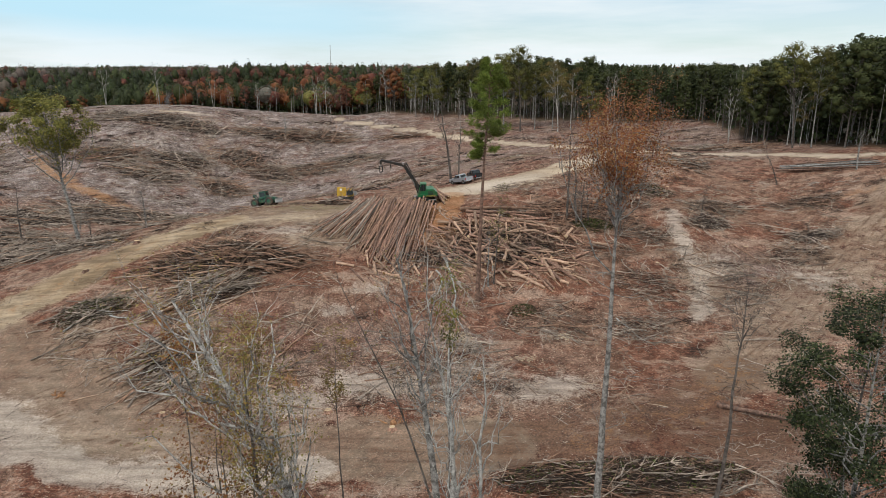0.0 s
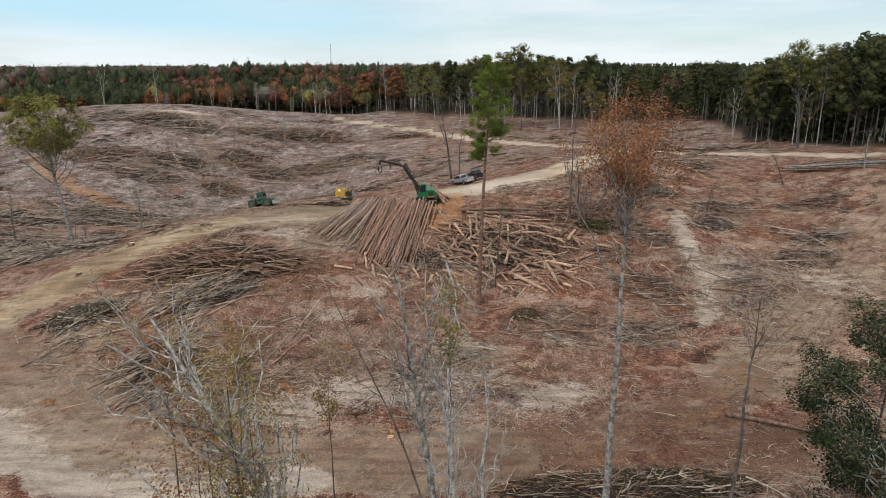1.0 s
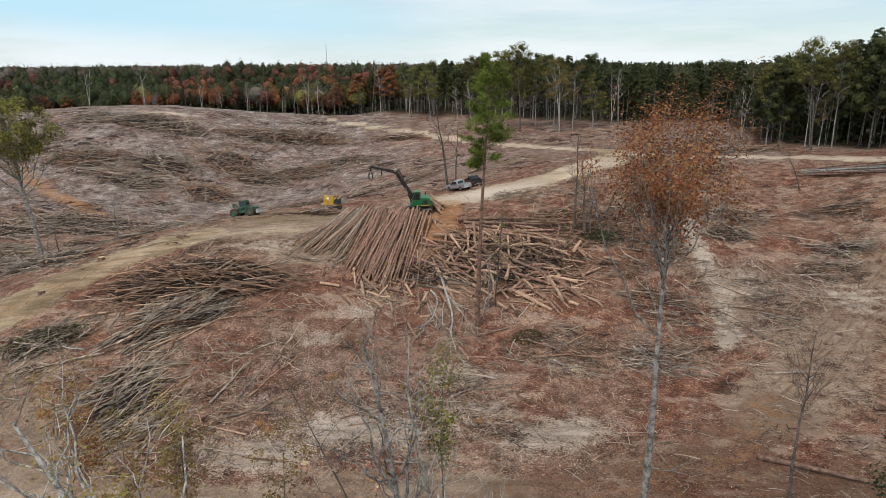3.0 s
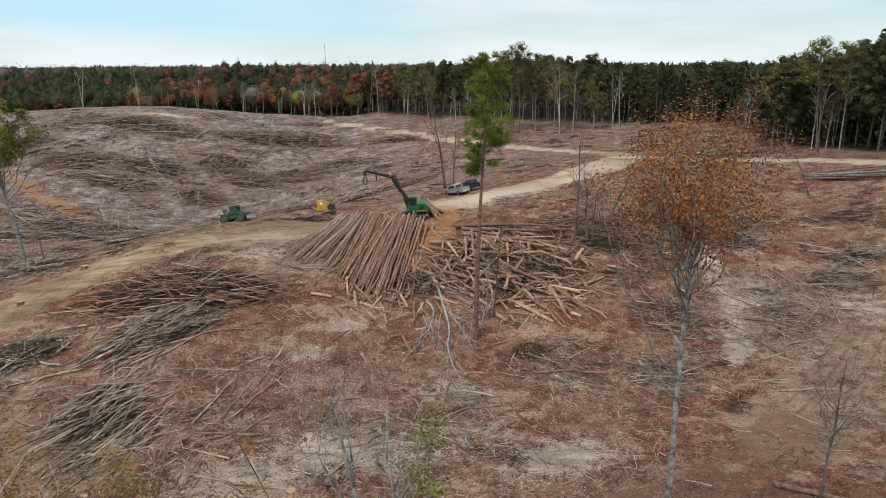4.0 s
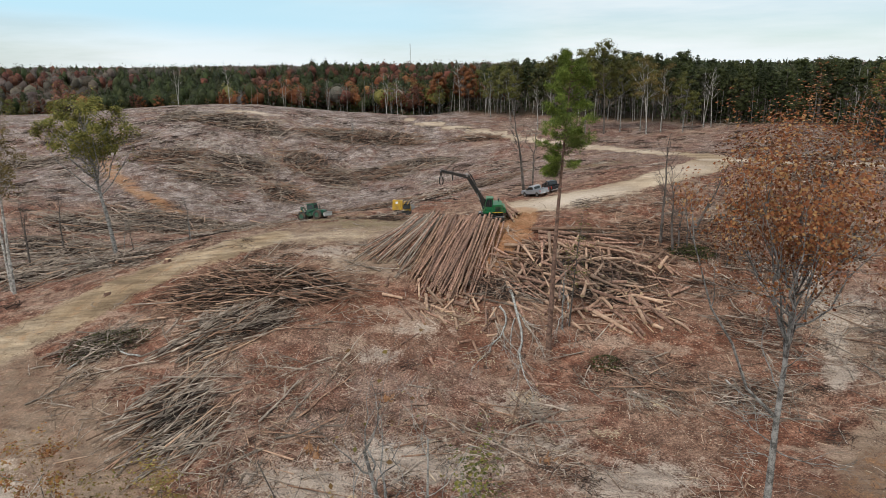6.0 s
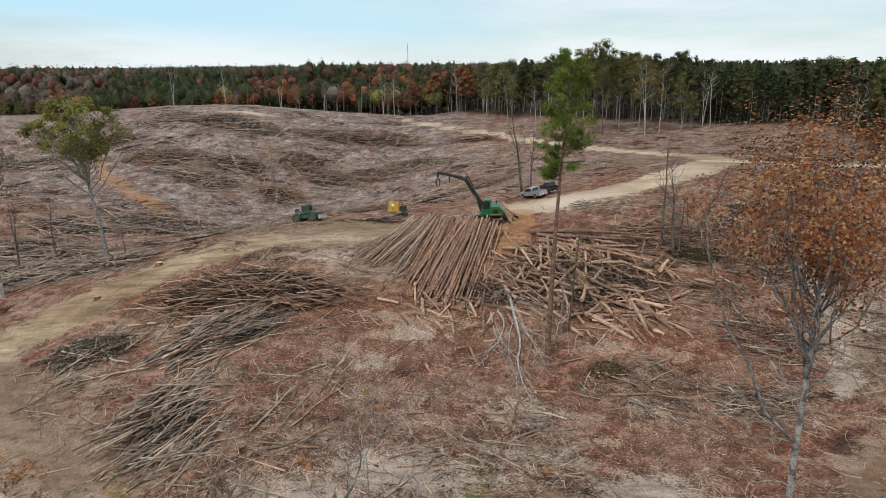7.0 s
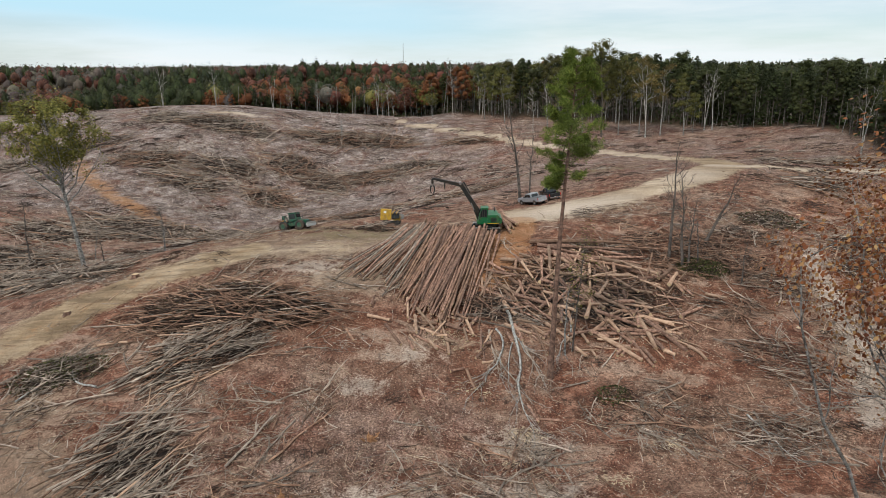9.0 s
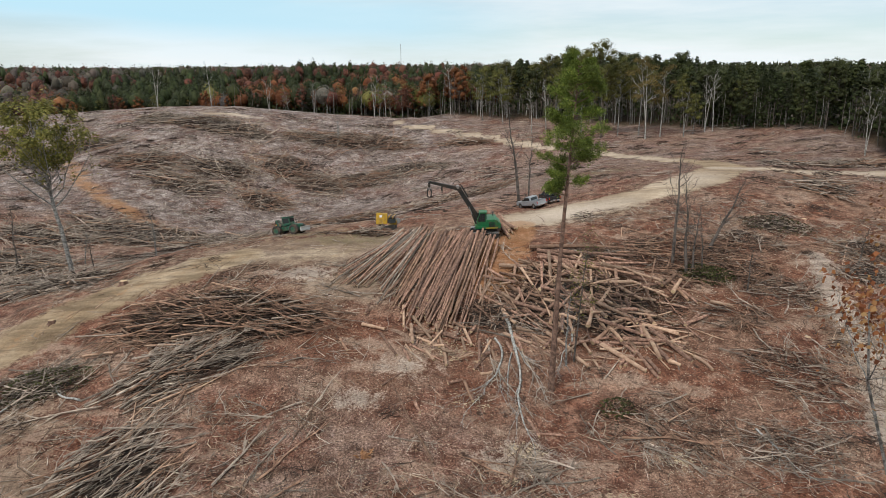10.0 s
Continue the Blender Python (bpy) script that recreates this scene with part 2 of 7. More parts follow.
def ground_material():
    m, n, l, p = material("logged_ground")
    g = n.new("ShaderNodeNewGeometry")
    pos = g.outputs["Position"]

    def cover(name):
        a = n.new("ShaderNodeAttribute")
        a.attribute_name = name
        s = n.new("ShaderNodeSeparateColor")
        l.new(a.outputs["Color"], s.inputs["Color"])
        return s.outputs["Red"], s.outputs["Green"], s.outputs["Blue"]

    track, pale, clay = cover("cover_a")
    grey, grass, damp = cover("cover_b")
    mulch_shade, shade_floor, red = cover("cover_c")
    silt, _, _ = cover("cover_d")
    patch = noise_node(n, l, pos, 0.11, 6.0, 0.62)
    mid = noise_node(n, l, pos, 0.7, 6.0, 0.65)
    fine = noise_node(n, l, pos, 5.0, 6.0, 0.7)
    grit = noise_node(n, l, pos, 12.0, 3.0, 0.75)
    along = n.new("ShaderNodeMapping")
    along.inputs["Scale"].default_value = (0.16, 1.0, 1.0)
    l.new(pos, along.inputs["Vector"])
    streak = ramp_node(n, l, noise_node(n, l, along.outputs["Vector"], 0.9, 5.0, 0.6), [(0.38, 0.62), (0.62, 1.12)])
    # leaf litter and bared red-brown soil
    soil = ramp_node(n, l, mid, [(0.30, (0.060, 0.021, 0.013)), (0.5, (0.185, 0.078, 0.048)), (0.70, (0.38, 0.205, 0.138))])
    ash = ramp_node(n, l, mid, [(0.30, (0.10, 0.055, 0.038)), (0.70, (0.40, 0.265, 0.19))])
    colour = mix_node(n, l, ramp_node(n, l, patch, [(0.44, 0.0), (0.58, 0.8)]), soil, ash)
    greyer = math_node(n, l, "MULTIPLY", grey, ramp_node(n, l, math_node(n, l, "ADD", math_node(n, l, "MULTIPLY", patch, 0.5), math_node(n, l, "MULTIPLY", mid, 0.5)), [(0.36, 0.0), (0.50, 0.92)]))
    colour = mix_node(n, l, greyer, colour, ramp_node(n, l, math_node(n, l, "ADD", math_node(n, l, "MULTIPLY", fine, 0.4), math_node(n, l, "MULTIPLY", noise_node(n, l, pos, 0.26, 9.0, 0.74), 0.6)), [(0.41, (0.062, 0.048, 0.043)), (0.49, (0.17, 0.137, 0.124)), (0.53, (0.25, 0.205, 0.185)), (0.60, (0.47, 0.415, 0.385))]))
    speck = math_node(n, l, "ADD", math_node(n, l, "MULTIPLY", fine, 0.55), math_node(n, l, "MULTIPLY", grit, 0.45))
    colour = mix_node(n, l, 1.0, colour, ramp_node(n, l, speck, [(0.40, 0.26), (0.5, 0.95), (0.60, 1.75)]), "MULTIPLY")
    # dark humus and bark mould in patches
    blot = ramp_node(n, l, noise_node(n, l, pos, 0.5, 9.0, 0.7), [(0.40, 0.62), (0.47, 0.0)])
    colour = mix_node(n, l, blot, colour, ramp_node(n, l, speck, [(0.38, (0.030, 0.016, 0.011)), (0.62, (0.125, 0.066, 0.044))]))
    colour = mix_node(n, l, math_node(n, l, "MULTIPLY", red, 0.7), colour, ramp_node(n, l, speck, [(0.38, (0.058, 0.022, 0.013)), (0.62, (0.245, 0.112, 0.067))]))
    lain = n.new("ShaderNodeMapping")
    lain.inputs["Scale"].default_value = (0.55, 1.0, 1.0)
    lain.inputs["Rotation"].default_value = (0, 0, 0.6)
    l.new(pos, lain.inputs["Vector"])
    smear = ramp_node(n, l, noise_node(n, l, lain.outputs["Vector"], 0.24, 9.0, 0.72), [(0.55, 0.0), (0.60, 0.6)])
    colour = mix_node(n, l, math_node(n, l, "MULTIPLY", smear, math_node(n, l, "SUBTRACT", 1.0, math_node(n, l, "MULTIPLY", grey, 0.8))), colour, ramp_node(n, l, speck, [(0.38, (0.20, 0.128, 0.09)), (0.62, (0.62, 0.465, 0.355))]))
    # chips of wood and bark, thick in places
    cell = n.new("ShaderNodeTexVoronoi")
    cell.inputs["Scale"].default_value = 5.5
    shake = n.new("ShaderNodeVectorMath")
    shake.operation = "MULTIPLY_ADD"
    warp = n.new("ShaderNodeTexNoise")
    warp.inputs["Scale"].default_value = 6.0
    l.new(pos, warp.inputs["Vector"])
    l.new(warp.outputs["Color"], shake.inputs[0])
    shake.inputs[1].default_value = (0.5, 0.5, 0.5)
    l.new(pos, shake.inputs[2])
    l.new(shake.outputs["Vector"], cell.inputs["Vector"])
    pick = n.new("ShaderNodeSeparateColor")
    l.new(cell.outputs["Color"], pick.inputs["Color"])
    small = ramp_node(n, l, cell.outputs["Distance"], [(0.26, 1.0), (0.38, 0.0)])
    thick = ramp_node(n, l, noise_node(n, l, pos, 0.23, 4.0), [(0.34, 0.0), (0.52, 1.0)])
    chip = math_node(n, l, "MULTIPLY", math_node(n, l, "MULTIPLY", small, thick), ramp_node(n, l, pick.outputs["Red"], [(0.68, 0.0), (0.72, 0.9)]))
    colour = mix_node(n, l, chip, colour, ramp_node(n, l, pick.outputs["Green"], [(0.0, (0.34, 0.19, 0.11)), (1.0, (0.80, 0.67, 0.52))]))
    clod = math_node(n, l, "MULTIPLY", math_node(n, l, "MULTIPLY", small, thick), ramp_node(n, l, pick.outputs["Red"], [(0.36, 0.9), (0.40, 0.0)]))
    colour = mix_node(n, l, clod, colour, (0.045, 0.021, 0.013))
    # rubbed bare: sand, haul roads, clay, grass; ragged edges
    rag = ramp_node(n, l, math_node(n, l, "ADD", math_node(n, l, "MULTIPLY", mid, 0.55), math_node(n, l, "MULTIPLY", fine, 0.45)), [(0.36, 0.0), (0.64, 1.0)])

    def ragged(mask, soft=0.22):
        return ramp_node(n, l, math_node(n, l, "SUBTRACT", math_node(n, l, "ADD", mask, math_node(n, l, "MULTIPLY", rag, 0.7)), 0.55), [(0.16, 0.0), (0.16 + soft, 1.0)])

    sand = ramp_node(n, l, speck, [(0.38, (0.34, 0.275, 0.22)), (0.62, (0.66, 0.57, 0.48))])
    sand = mix_node(n, l, 1.0, sand, streak, "MULTIPLY")
    washed = ramp_node(n, l, math_node(n, l, "ADD", math_node(n, l, "MULTIPLY", patch, 0.5), math_node(n, l, "MULTIPLY", speck, 0.5)), [(0.38, (0.18, 0.132, 0.092)), (0.62, (0.49, 0.39, 0.285))])
    colour = mix_node(n, l, ragged(silt, 0.5), colour, mix_node(n, l, 0.8, washed, streak, "MULTIPLY"))
    wet = ramp_node(n, l, speck, [(0.35, (0.06, 0.030, 0.019)), (0.62, (0.23, 0.135, 0.085))])
    wet = mix_node(n, l, 0.85, wet, streak, "MULTIPLY")
    colour = mix_node(n, l, ragged(damp, 0.35), colour, wet)
    colour = mix_node(n, l, ragged(pale, 0.4), colour, sand)
    green = ramp_node(n, l, speck, [(0.35, (0.10, 0.095, 0.04)), (0.62, (0.23, 0.20, 0.10))])
    colour = mix_node(n, l, math_node(n, l, "MULTIPLY", ragged(grass, 0.4), 0.8), colour, green)
    dirt = ramp_node(n, l, math_node(n, l, "ADD", math_node(n, l, "MULTIPLY", patch, 0.5), math_node(n, l, "MULTIPLY", speck, 0.5)),
                     [(0.38, (0.22, 0.152, 0.088)), (0.5, (0.37, 0.272, 0.172)), (0.62, (0.60, 0.485, 0.35))])
    dirt = mix_node(n, l, 1.0, dirt, streak, "MULTIPLY")
    dirt = mix_node(n, l, pale, dirt, ramp_node(n, l, speck, [(0.38, (0.46, 0.37, 0.285)), (0.62, (0.76, 0.65, 0.54))]))
    colour = mix_node(n, l, ragged(track, 0.3), colour, dirt)
    orange = ramp_node(n, l, speck, [(0.35, (0.27, 0.112, 0.042)), (0.62, (0.50, 0.26, 0.11))])
    colour = mix_node(n, l, math_node(n, l, "MULTIPLY", ragged(clay, 0.5), 0.85), colour, orange)
    # random dark mould patches, joined with the shade painted under the heaps
    mulch_shade = math_node(n, l, "MAXIMUM", mulch_shade, math_node(n, l, "MULTIPLY", ramp_node(n, l, noise_node(n, l, pos, 0.42, 6.0, 0.7), [(0.56, 0.0), (0.66, 0.75)]), math_node(n, l, "SUBTRACT", 1.0, math_node(n, l, "ADD", math_node(n, l, "ADD", track, pale), math_node(n, l, "ADD", silt, damp)))))
    mulch_shade_tone = ramp_node(n, l, speck, [(0.38, (0.012, 0.008, 0.006)), (0.62, (0.085, 0.050, 0.035))])
    colour = mix_node(n, l, math_node(n, l, "MULTIPLY", ragged(mulch_shade, 0.3), 0.9), colour, mulch_shade_tone)
    # floor of the woods: canopy shade painted in as a dark soil tone
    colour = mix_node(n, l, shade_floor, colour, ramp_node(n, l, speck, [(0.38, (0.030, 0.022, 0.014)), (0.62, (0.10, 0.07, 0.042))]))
    l.new(colour, p.inputs["Base Color"])
    p.inputs["Roughness"].default_value = 0.95
    p.inputs["Specular IOR Level"].default_value = 0.15
    bump_node(n, l, math_node(n, l, "ADD", math_node(n, l, "MULTIPLY", mid, 0.5), math_node(n, l, "MULTIPLY", speck, 0.5)), 1.0, 0.5, p)
    return m


GROUND = ground_material()


# ---- mesh helpers ----
class Geo:
    """Gathers vertices and faces of one mesh."""

    def __init__(self):
        self.v, self.f, self.s, self.count = [], [], [], 0

    def add(self, verts, faces, slot=0):
        self.v.append(np.asarray(verts, float).reshape(-1, 3))
        self.f += [tuple(int(i) + self.count for i in f) for f in faces]
        self.s += [slot] * len(faces)
        self.count += len(self.v[-1])
        return self

    def tube(self, path, radii, sides=6, caps=True, slot=0, cap_slot=None):
        path = np.asarray(path, float)
        n = len(path)
        way = np.gradient(path, axis=0)
        way /= np.linalg.norm(way, axis=1)[:, None] + 1e-9
        ref = np.array((0.0, 0, 1)) if abs(way[:, 2].mean()) < 0.8 else np.array((1.0, 0, 0))
        a = np.cross(way, ref)
        a /= np.linalg.norm(a, axis=1)[:, None] + 1e-9
        b = np.cross(way, a)
        ang = np.arange(sides) * 2 * math.pi / sides
        r = np.broadcast_to(np.asarray(radii, float), (n,))
        ring = path[:, None] + r[:, None, None] * (np.cos(ang)[None, :, None] * a[:, None] + np.sin(ang)[None, :, None] * b[:, None])
        faces = [(i * sides + j, i * sides + (j + 1) % sides, (i + 1) * sides + (j + 1) % sides, (i + 1) * sides + j) for i in range(n - 1) for j in range(sides)]
        self.add(ring.reshape(-1, 3), faces, slot)
        if caps:
            self.add(ring[0], [tuple(range(sides))[::-1]], slot if cap_slot is None else cap_slot)
            self.add(ring[-1], [tuple(range(sides))], slot if cap_slot is None else cap_slot)
        return self

    def box(self, x0, x1, y0, y1, z0, z1, m=None, slot=0):
        v = [(x, y, z) for z in (z0, z1) for x, y in ((x0, y0), (x1, y0), (x1, y1), (x0, y1))]
        if m is not None:
            v = [tuple(m @ Vector(p)) for p in v]
        return self.add(v, [(3, 2, 1, 0), (4, 5, 6, 7), (0, 1, 5, 4), (1, 2, 6, 5), (2, 3, 7, 6), (3, 0, 4, 7)], slot)

    def prism(self, outline, y0, y1, slot=0):
        """An outline of (x, z) drawn out along y."""
        n = len(outline)
        v = [(x, y, z) for y in (y0, y1) for x, z in outline]
        return self.add(v, [tuple(range(n)), tuple(range(2 * n - 1, n - 1, -1))] + [(i, n + i, n + (i + 1) % n, (i + 1) % n) for i in range(n)], slot)

    def wheel(self, centre, radius, width, sides=18, tread=0.06):
        c = np.array(centre, float)
        prof = [(-0.5, 0.55), (-0.5, 0.9), (-0.36, 1.0), (0.36, 1.0), (0.5, 0.9), (0.5, 0.55)]
        ang = np.arange(sides) * 2 * math.pi / sides
        v = []
        for k, (u, q) in enumerate(prof):
            lug = 1 + tread * (np.arange(sides) % 2) if k in (2, 3) else np.ones(sides)
            v += [(c[0] + radius * q * e * math.cos(t), c[1] + u * width, c[2] + radius * q * e * math.sin(t)) for t, e in zip(ang, lug)]
        f = [(k * sides + j, (k + 1) * sides + j, (k + 1) * sides + (j + 1) % sides, k * sides + (j + 1) % sides) for k in range(len(prof) - 1) for j in range(sides)]
        f += [(5 * sides + j, j, (j + 1) % sides, 5 * sides + (j + 1) % sides) for j in range(sides)]
        return self.add(v, f)

    def disc(self, centre, radius, y0, y1, sides=14):
        return self.tube([(centre[0], y0 + centre[1], centre[2]), (centre[0], y1 + centre[1], centre[2])], radius, sides)

    def mesh(self, name, *mats, smooth=False, bevel=0.0):
        me = bpy.data.meshes.new(name)
        me.from_pydata(np.concatenate(self.v) if self.v else [], [], self.f)
        for m in mats:
            me.materials.append(m)
        if len(mats) > 1:
            me.polygons.foreach_set("material_index", self.s)
        if bevel:
            bm = bmesh.new()
            bm.from_mesh(me)
            bmesh.ops.recalc_face_normals(bm, faces=bm.faces)
            bmesh.ops.bevel(bm, geom=[e for e in bm.edges if e.is_manifold and e.calc_face_angle(0) > 0.4], offset=bevel, segments=2, affect="EDGES", clamp_overlap=True)
            bm.to_mesh(me)
            bm.free()
        if smooth:
            me.polygons.foreach_set("use_smooth", [True] * len(me.polygons))
        me.update()
        return me


def part(name, geo, mat, parent=None, label="", smooth=False, bevel=0.0):
    """One mesh object under a thing, or under a part of it."""
    mats = mat if isinstance(mat, tuple) else (mat,)
    ob = new(name, geo.mesh(name, *mats, smooth=smooth, bevel=bevel))
    ob.parent = parent
    return tagged(ob, label)


def thing(name, label, category, group="", kind="", m=None):
    ob = new(name)
    ob.empty_display_size = 0.2
    if m is not None:
        ob.matrix_world = m
    return tagged(ob, label, category, group, kind)


def sticks(centre, turn, pitch, length, radius, bend, sides=4):
    """Many bent sticks at once: arrays of centres, directions, lengths and radii."""
    n = len(centre)
    d = np.stack([np.cos(turn) * np.cos(pitch), np.sin(turn) * np.cos(pitch), np.sin(pitch)], 1)
    a = np.stack([-np.sin(turn), np.cos(turn), np.zeros(n)], 1)
    b = np.cross(d, a)
    ang = np.arange(sides) * 2 * math.pi / sides
    rings = []
    for u, thick in ((-0.5, 1.0), (0.0, 0.85), (0.5, 0.5)):
        mid = centre + d * (u * length)[:, None] + (a * bend[:, None] if u == 0 else 0)
        r = (radius * thick)[:, None, None]
        rings.append(mid[:, None] + r * (np.cos(ang)[None, :, None] * a[:, None] + np.sin(ang)[None, :, None] * b[:, None]))
    v = np.stack(rings, 1).reshape(-1, 3)
    base = (np.arange(n) * 3 * sides)[:, None]
    quads = []
    for k in range(2):
        for j in range(sides):
            quads.append(base + np.array([[k * sides + j, k * sides + (j + 1) % sides, (k + 1) * sides + (j + 1) % sides, (k + 1) * sides + j]]))
    return v, np.concatenate(quads)


def quick_mesh(name, v, quads, mat):
    """A mesh of many quads, made fast."""
    me = bpy.data.meshes.new(name)
    me.vertices.add(len(v))
    me.vertices.foreach_set("co", np.asarray(v, np.float32).ravel())
    k = quads.shape[1]
    me.loops.add(len(quads) * k)
    me.loops.foreach_set("vertex_index", quads.astype(np.int32).ravel())
    me.polygons.add(len(quads))
    me.polygons.foreach_set("loop_start", np.arange(0, len(quads) * k, k, dtype=np.int32))
    me.materials.append(mat)
    me.update(calc_edges=True)
    me.validate()
    return me


def tubes_mesh(name, tubes, mat, most=8):
    g = Geo()
    for path, rad, depth in tubes:
        g.tube(path, rad, (3, 3, 4 if most > 6 else 3, 6, most, most)[min(depth, 5)], caps=False)
    return g.mesh(name, mat, smooth=True)


def leaves(centre, size, rng, flat=0.0, face=None):
    """One bent four-cornered leaf or clump at each centre, turned at random or towards a given side."""
    n = len(centre)
    a = rng.normal(size=(n, 3))
    a[:, 2] *= 1 - flat
    if face is not None:
        c = face / (np.linalg.norm(face, axis=1)[:, None] + 1e-9)
        a -= c * (a * c).sum(1)[:, None]
    a /= np.linalg.norm(a, axis=1)[:, None] + 1e-9
    b = np.cross(a, rng.normal(size=(n, 3)) if face is None else c)
    b /= np.linalg.norm(b, axis=1)[:, None] + 1e-9
    c = np.cross(a, b)
    s = np.asarray(size)[:, None] * np.ones((n, 1))
    fold = rng.uniform(-0.25, 0.25, (n, 1))
    v = np.stack([centre - a * s * 0.5, centre + b * s * rng.uniform(0.25, 0.5, (n, 1)) + c * s * fold, centre + a * s * 0.5, centre - b * s * rng.uniform(0.25, 0.5, (n, 1)) + c * s * fold], 1)
    return v.reshape(-1, 3), np.arange(n * 4).reshape(n, 4)


def cube_ball():
    """Twenty-four faces round a ball, corners by face."""
    out = []
    for axis in range(3):
        for sign in (-1.0, 1.0):
            for i in (-1, 0):
                for j in (-1, 0):
                    q = []
                    for u, v in ((i, j), (i + 1, j), (i + 1, j + 1), (i, j + 1)):
                        p = np.zeros(3)
                        p[axis], p[(axis + 1) % 3], p[(axis + 2) % 3] = sign, u * sign, v
                        q.append(p / np.linalg.norm(p))
                    out.append(q)
    return np.array(out)


BALL = cube_ball()


def soft_crown(me, out):
    """Shade a leafy mass by the round of its boughs: one direction for each leaf."""
    out = out / (np.linalg.norm(out, axis=1)[:, None] + 1e-9)
    me.polygons.foreach_set("use_smooth", [True] * len(me.polygons))
    me.normals_split_custom_set_from_vertices(out if len(out) == len(me.vertices) else np.repeat(out, 4, 0))
    return me


# ---- the lie of the land ----
def smooth_step(t):
    t = np.clip(t, 0, 1)
    return t * t * (3 - 2 * t)


def swell(y, wide, x0, dx, heights):
    return [(x0 + i * dx, y, wide, h) for i, h in enumerate(heights)]


# rolling ground: bands of low swells and hollows across the clearing, from the near woods to the far crest
SWELLS = np.array(
    swell(20, 34, -60, 60, (-1.5, -2.1, -0.7))
    + swell(50, 24, -60, 31, (1.1, -0.2, 1.9, 1.8, 4.3))
    + swell(72, 20, -62, 24, (-1.6, 0.7, -0.3, -0.8, -1.7, -0.6))
    + swell(92, 18, -68, 21, (0.7, 1.8, 1.4, 1.0, -1.2, 1.9, -0.7, 2.8))
    + swell(112, 19, -92, 23, (-1.2, -1.7, 2.3, 1.0, 0.8, 1.6, -1.5, -1.6, 9.9))
    + swell(140, 26, -100, 34, (-5.3, -4.1, -0.8, -0.3, 3.4, -0.2))
    + swell(138, 10, 1, 1, (-1.3,))
    + swell(180, 34, -150, 44, (-12.6, 4.4, -12.0, -3.0, 2.1, -3.9, 7.8))
    + swell(230, 42, -170, 52, (0.9, 5.6, -3.8, 0.0, -2.6, 2.6))
    + swell(290, 55, -190, 70, (0.2, 2.3, 1.6, 0.1, 6.6)))


def value_noise(x, y, seed):
    xi, yi = np.floor(x), np.floor(y)
    u, v = smooth_step(x - xi), smooth_step(y - yi)

    def h(i, j):
        s = np.sin(i * 127.1 + j * 311.7 + seed * 74.7) * 43758.5453
        return s - np.floor(s)

    return (h(xi, yi) * (1 - u) + h(xi + 1, yi) * u) * (1 - v) + (h(xi, yi + 1) * (1 - u) + h(xi + 1, yi + 1) * u) * v - 0.5


def near_line(x, y, line):
    """Distance to a line of points in plan."""
    best = np.full(np.shape(x), 1e9)
    for (ax, ay), (bx, by) in zip(line, line[1:]):
        dx, dy = bx - ax, by - ay
        t = np.clip(((x - ax) * dx + (y - ay) * dy) / (dx * dx + dy * dy), 0, 1)
        best = np.minimum(best, np.hypot(x - ax - t * dx, y - ay - t * dy))
    return best


HAUL_ROAD = [(-95, 62), (-72, 70), (-60, 77), (-54, 85), (-47, 95), (-38, 102), (-28, 107), (-18, 110)]
LANDING_ROAD = [(-3, 107), (-1, 114), (1.5, 121), (9, 126), (20, 131), (30, 140), (37, 151), (36, 166), (31, 178), (24, 189), (12.8, 207), (-3, 226), (-18, 242), (-33, 252), (-50, 262)]
SIDE_ROAD = [(34, 150), (48, 149.5), (62, 149), (72, 146), (81, 133), (97, 112)]
BENCH_ROAD = [(-62, 76), (-55, 70), (-45, 60), (-35, 53), (-24, 49.5), (-9, 50.5), (5, 51.5), (15, 53), (25, 57), (33, 65), (44, 77), (56, 91), (67, 101), (80, 112)]
HILL_TRAIL = [(-97, 245), (-92, 235), (-84, 215), (-79, 200), (-76, 184)]
CUT_BANK = [(-126, 188), (-110, 172), (-98, 163), (-87, 158), (-67, 147)]


# the wood's edge round the clearing, and how tall the trees stand there
EDGE = [(-420, 372, 15), (-300, 330, 13), (-200, 306, 12), (-130, 296, 11.5), (-70, 292, 13), (-30, 284, 18), (2, 268, 21), (26, 250, 20), (44, 236, 16.5), (58, 224, 15), (68, 214, 15), (75, 200, 17), (75, 182, 19.5), (75, 168, 20.5), (80, 158, 21.5), (86, 149, 21.5), (90, 138, 21), (98, 124, 20), (115, 105, 19)]


def height(x, y):
    x, y = np.asarray(x, float), np.asarray(y, float)
    z = -13 + 14 * smooth_step((y - 45) / 110)
    for cx, cy, w, h in SWELLS:
        z = z + h * np.exp(-((x - cx) ** 2 + (y - cy) ** 2) / (2 * w * w))
    rough = smooth_step((near_line(x, y, HAUL_ROAD) - 2) / 4) * smooth_step((near_line(x, y, LANDING_ROAD[:8]) - 2) / 4) * smooth_step((near_line(x, y, BENCH_ROAD) - 2) / 4)
    z = z + (0.25 + 0.75 * rough) * (0.55 * value_noise(x / 7, y / 7, 1) + 0.3 * value_noise(x / 2.6, y / 2.6, 2) + 0.14 * value_noise(x / 1.1, y / 1.1, 3))
    far = smooth_step((np.hypot(x, y) - 350) / 500)
    z = z - 8.5 * smooth_step((y - 266) / 60) * smooth_step((-28 - x) / 30) * (1 - 0.85 * smooth_step((y - 330) / 170))
    z = z + 10.0 * np.exp(-((x + 138) ** 2 + (y - 470) ** 2) / 5500) + 1.6 * np.exp(-((x - 68) ** 2 + (y - 207) ** 2) / 180)
    return z + far * (9 * value_noise(x / 420, y / 420, 5) - 1)


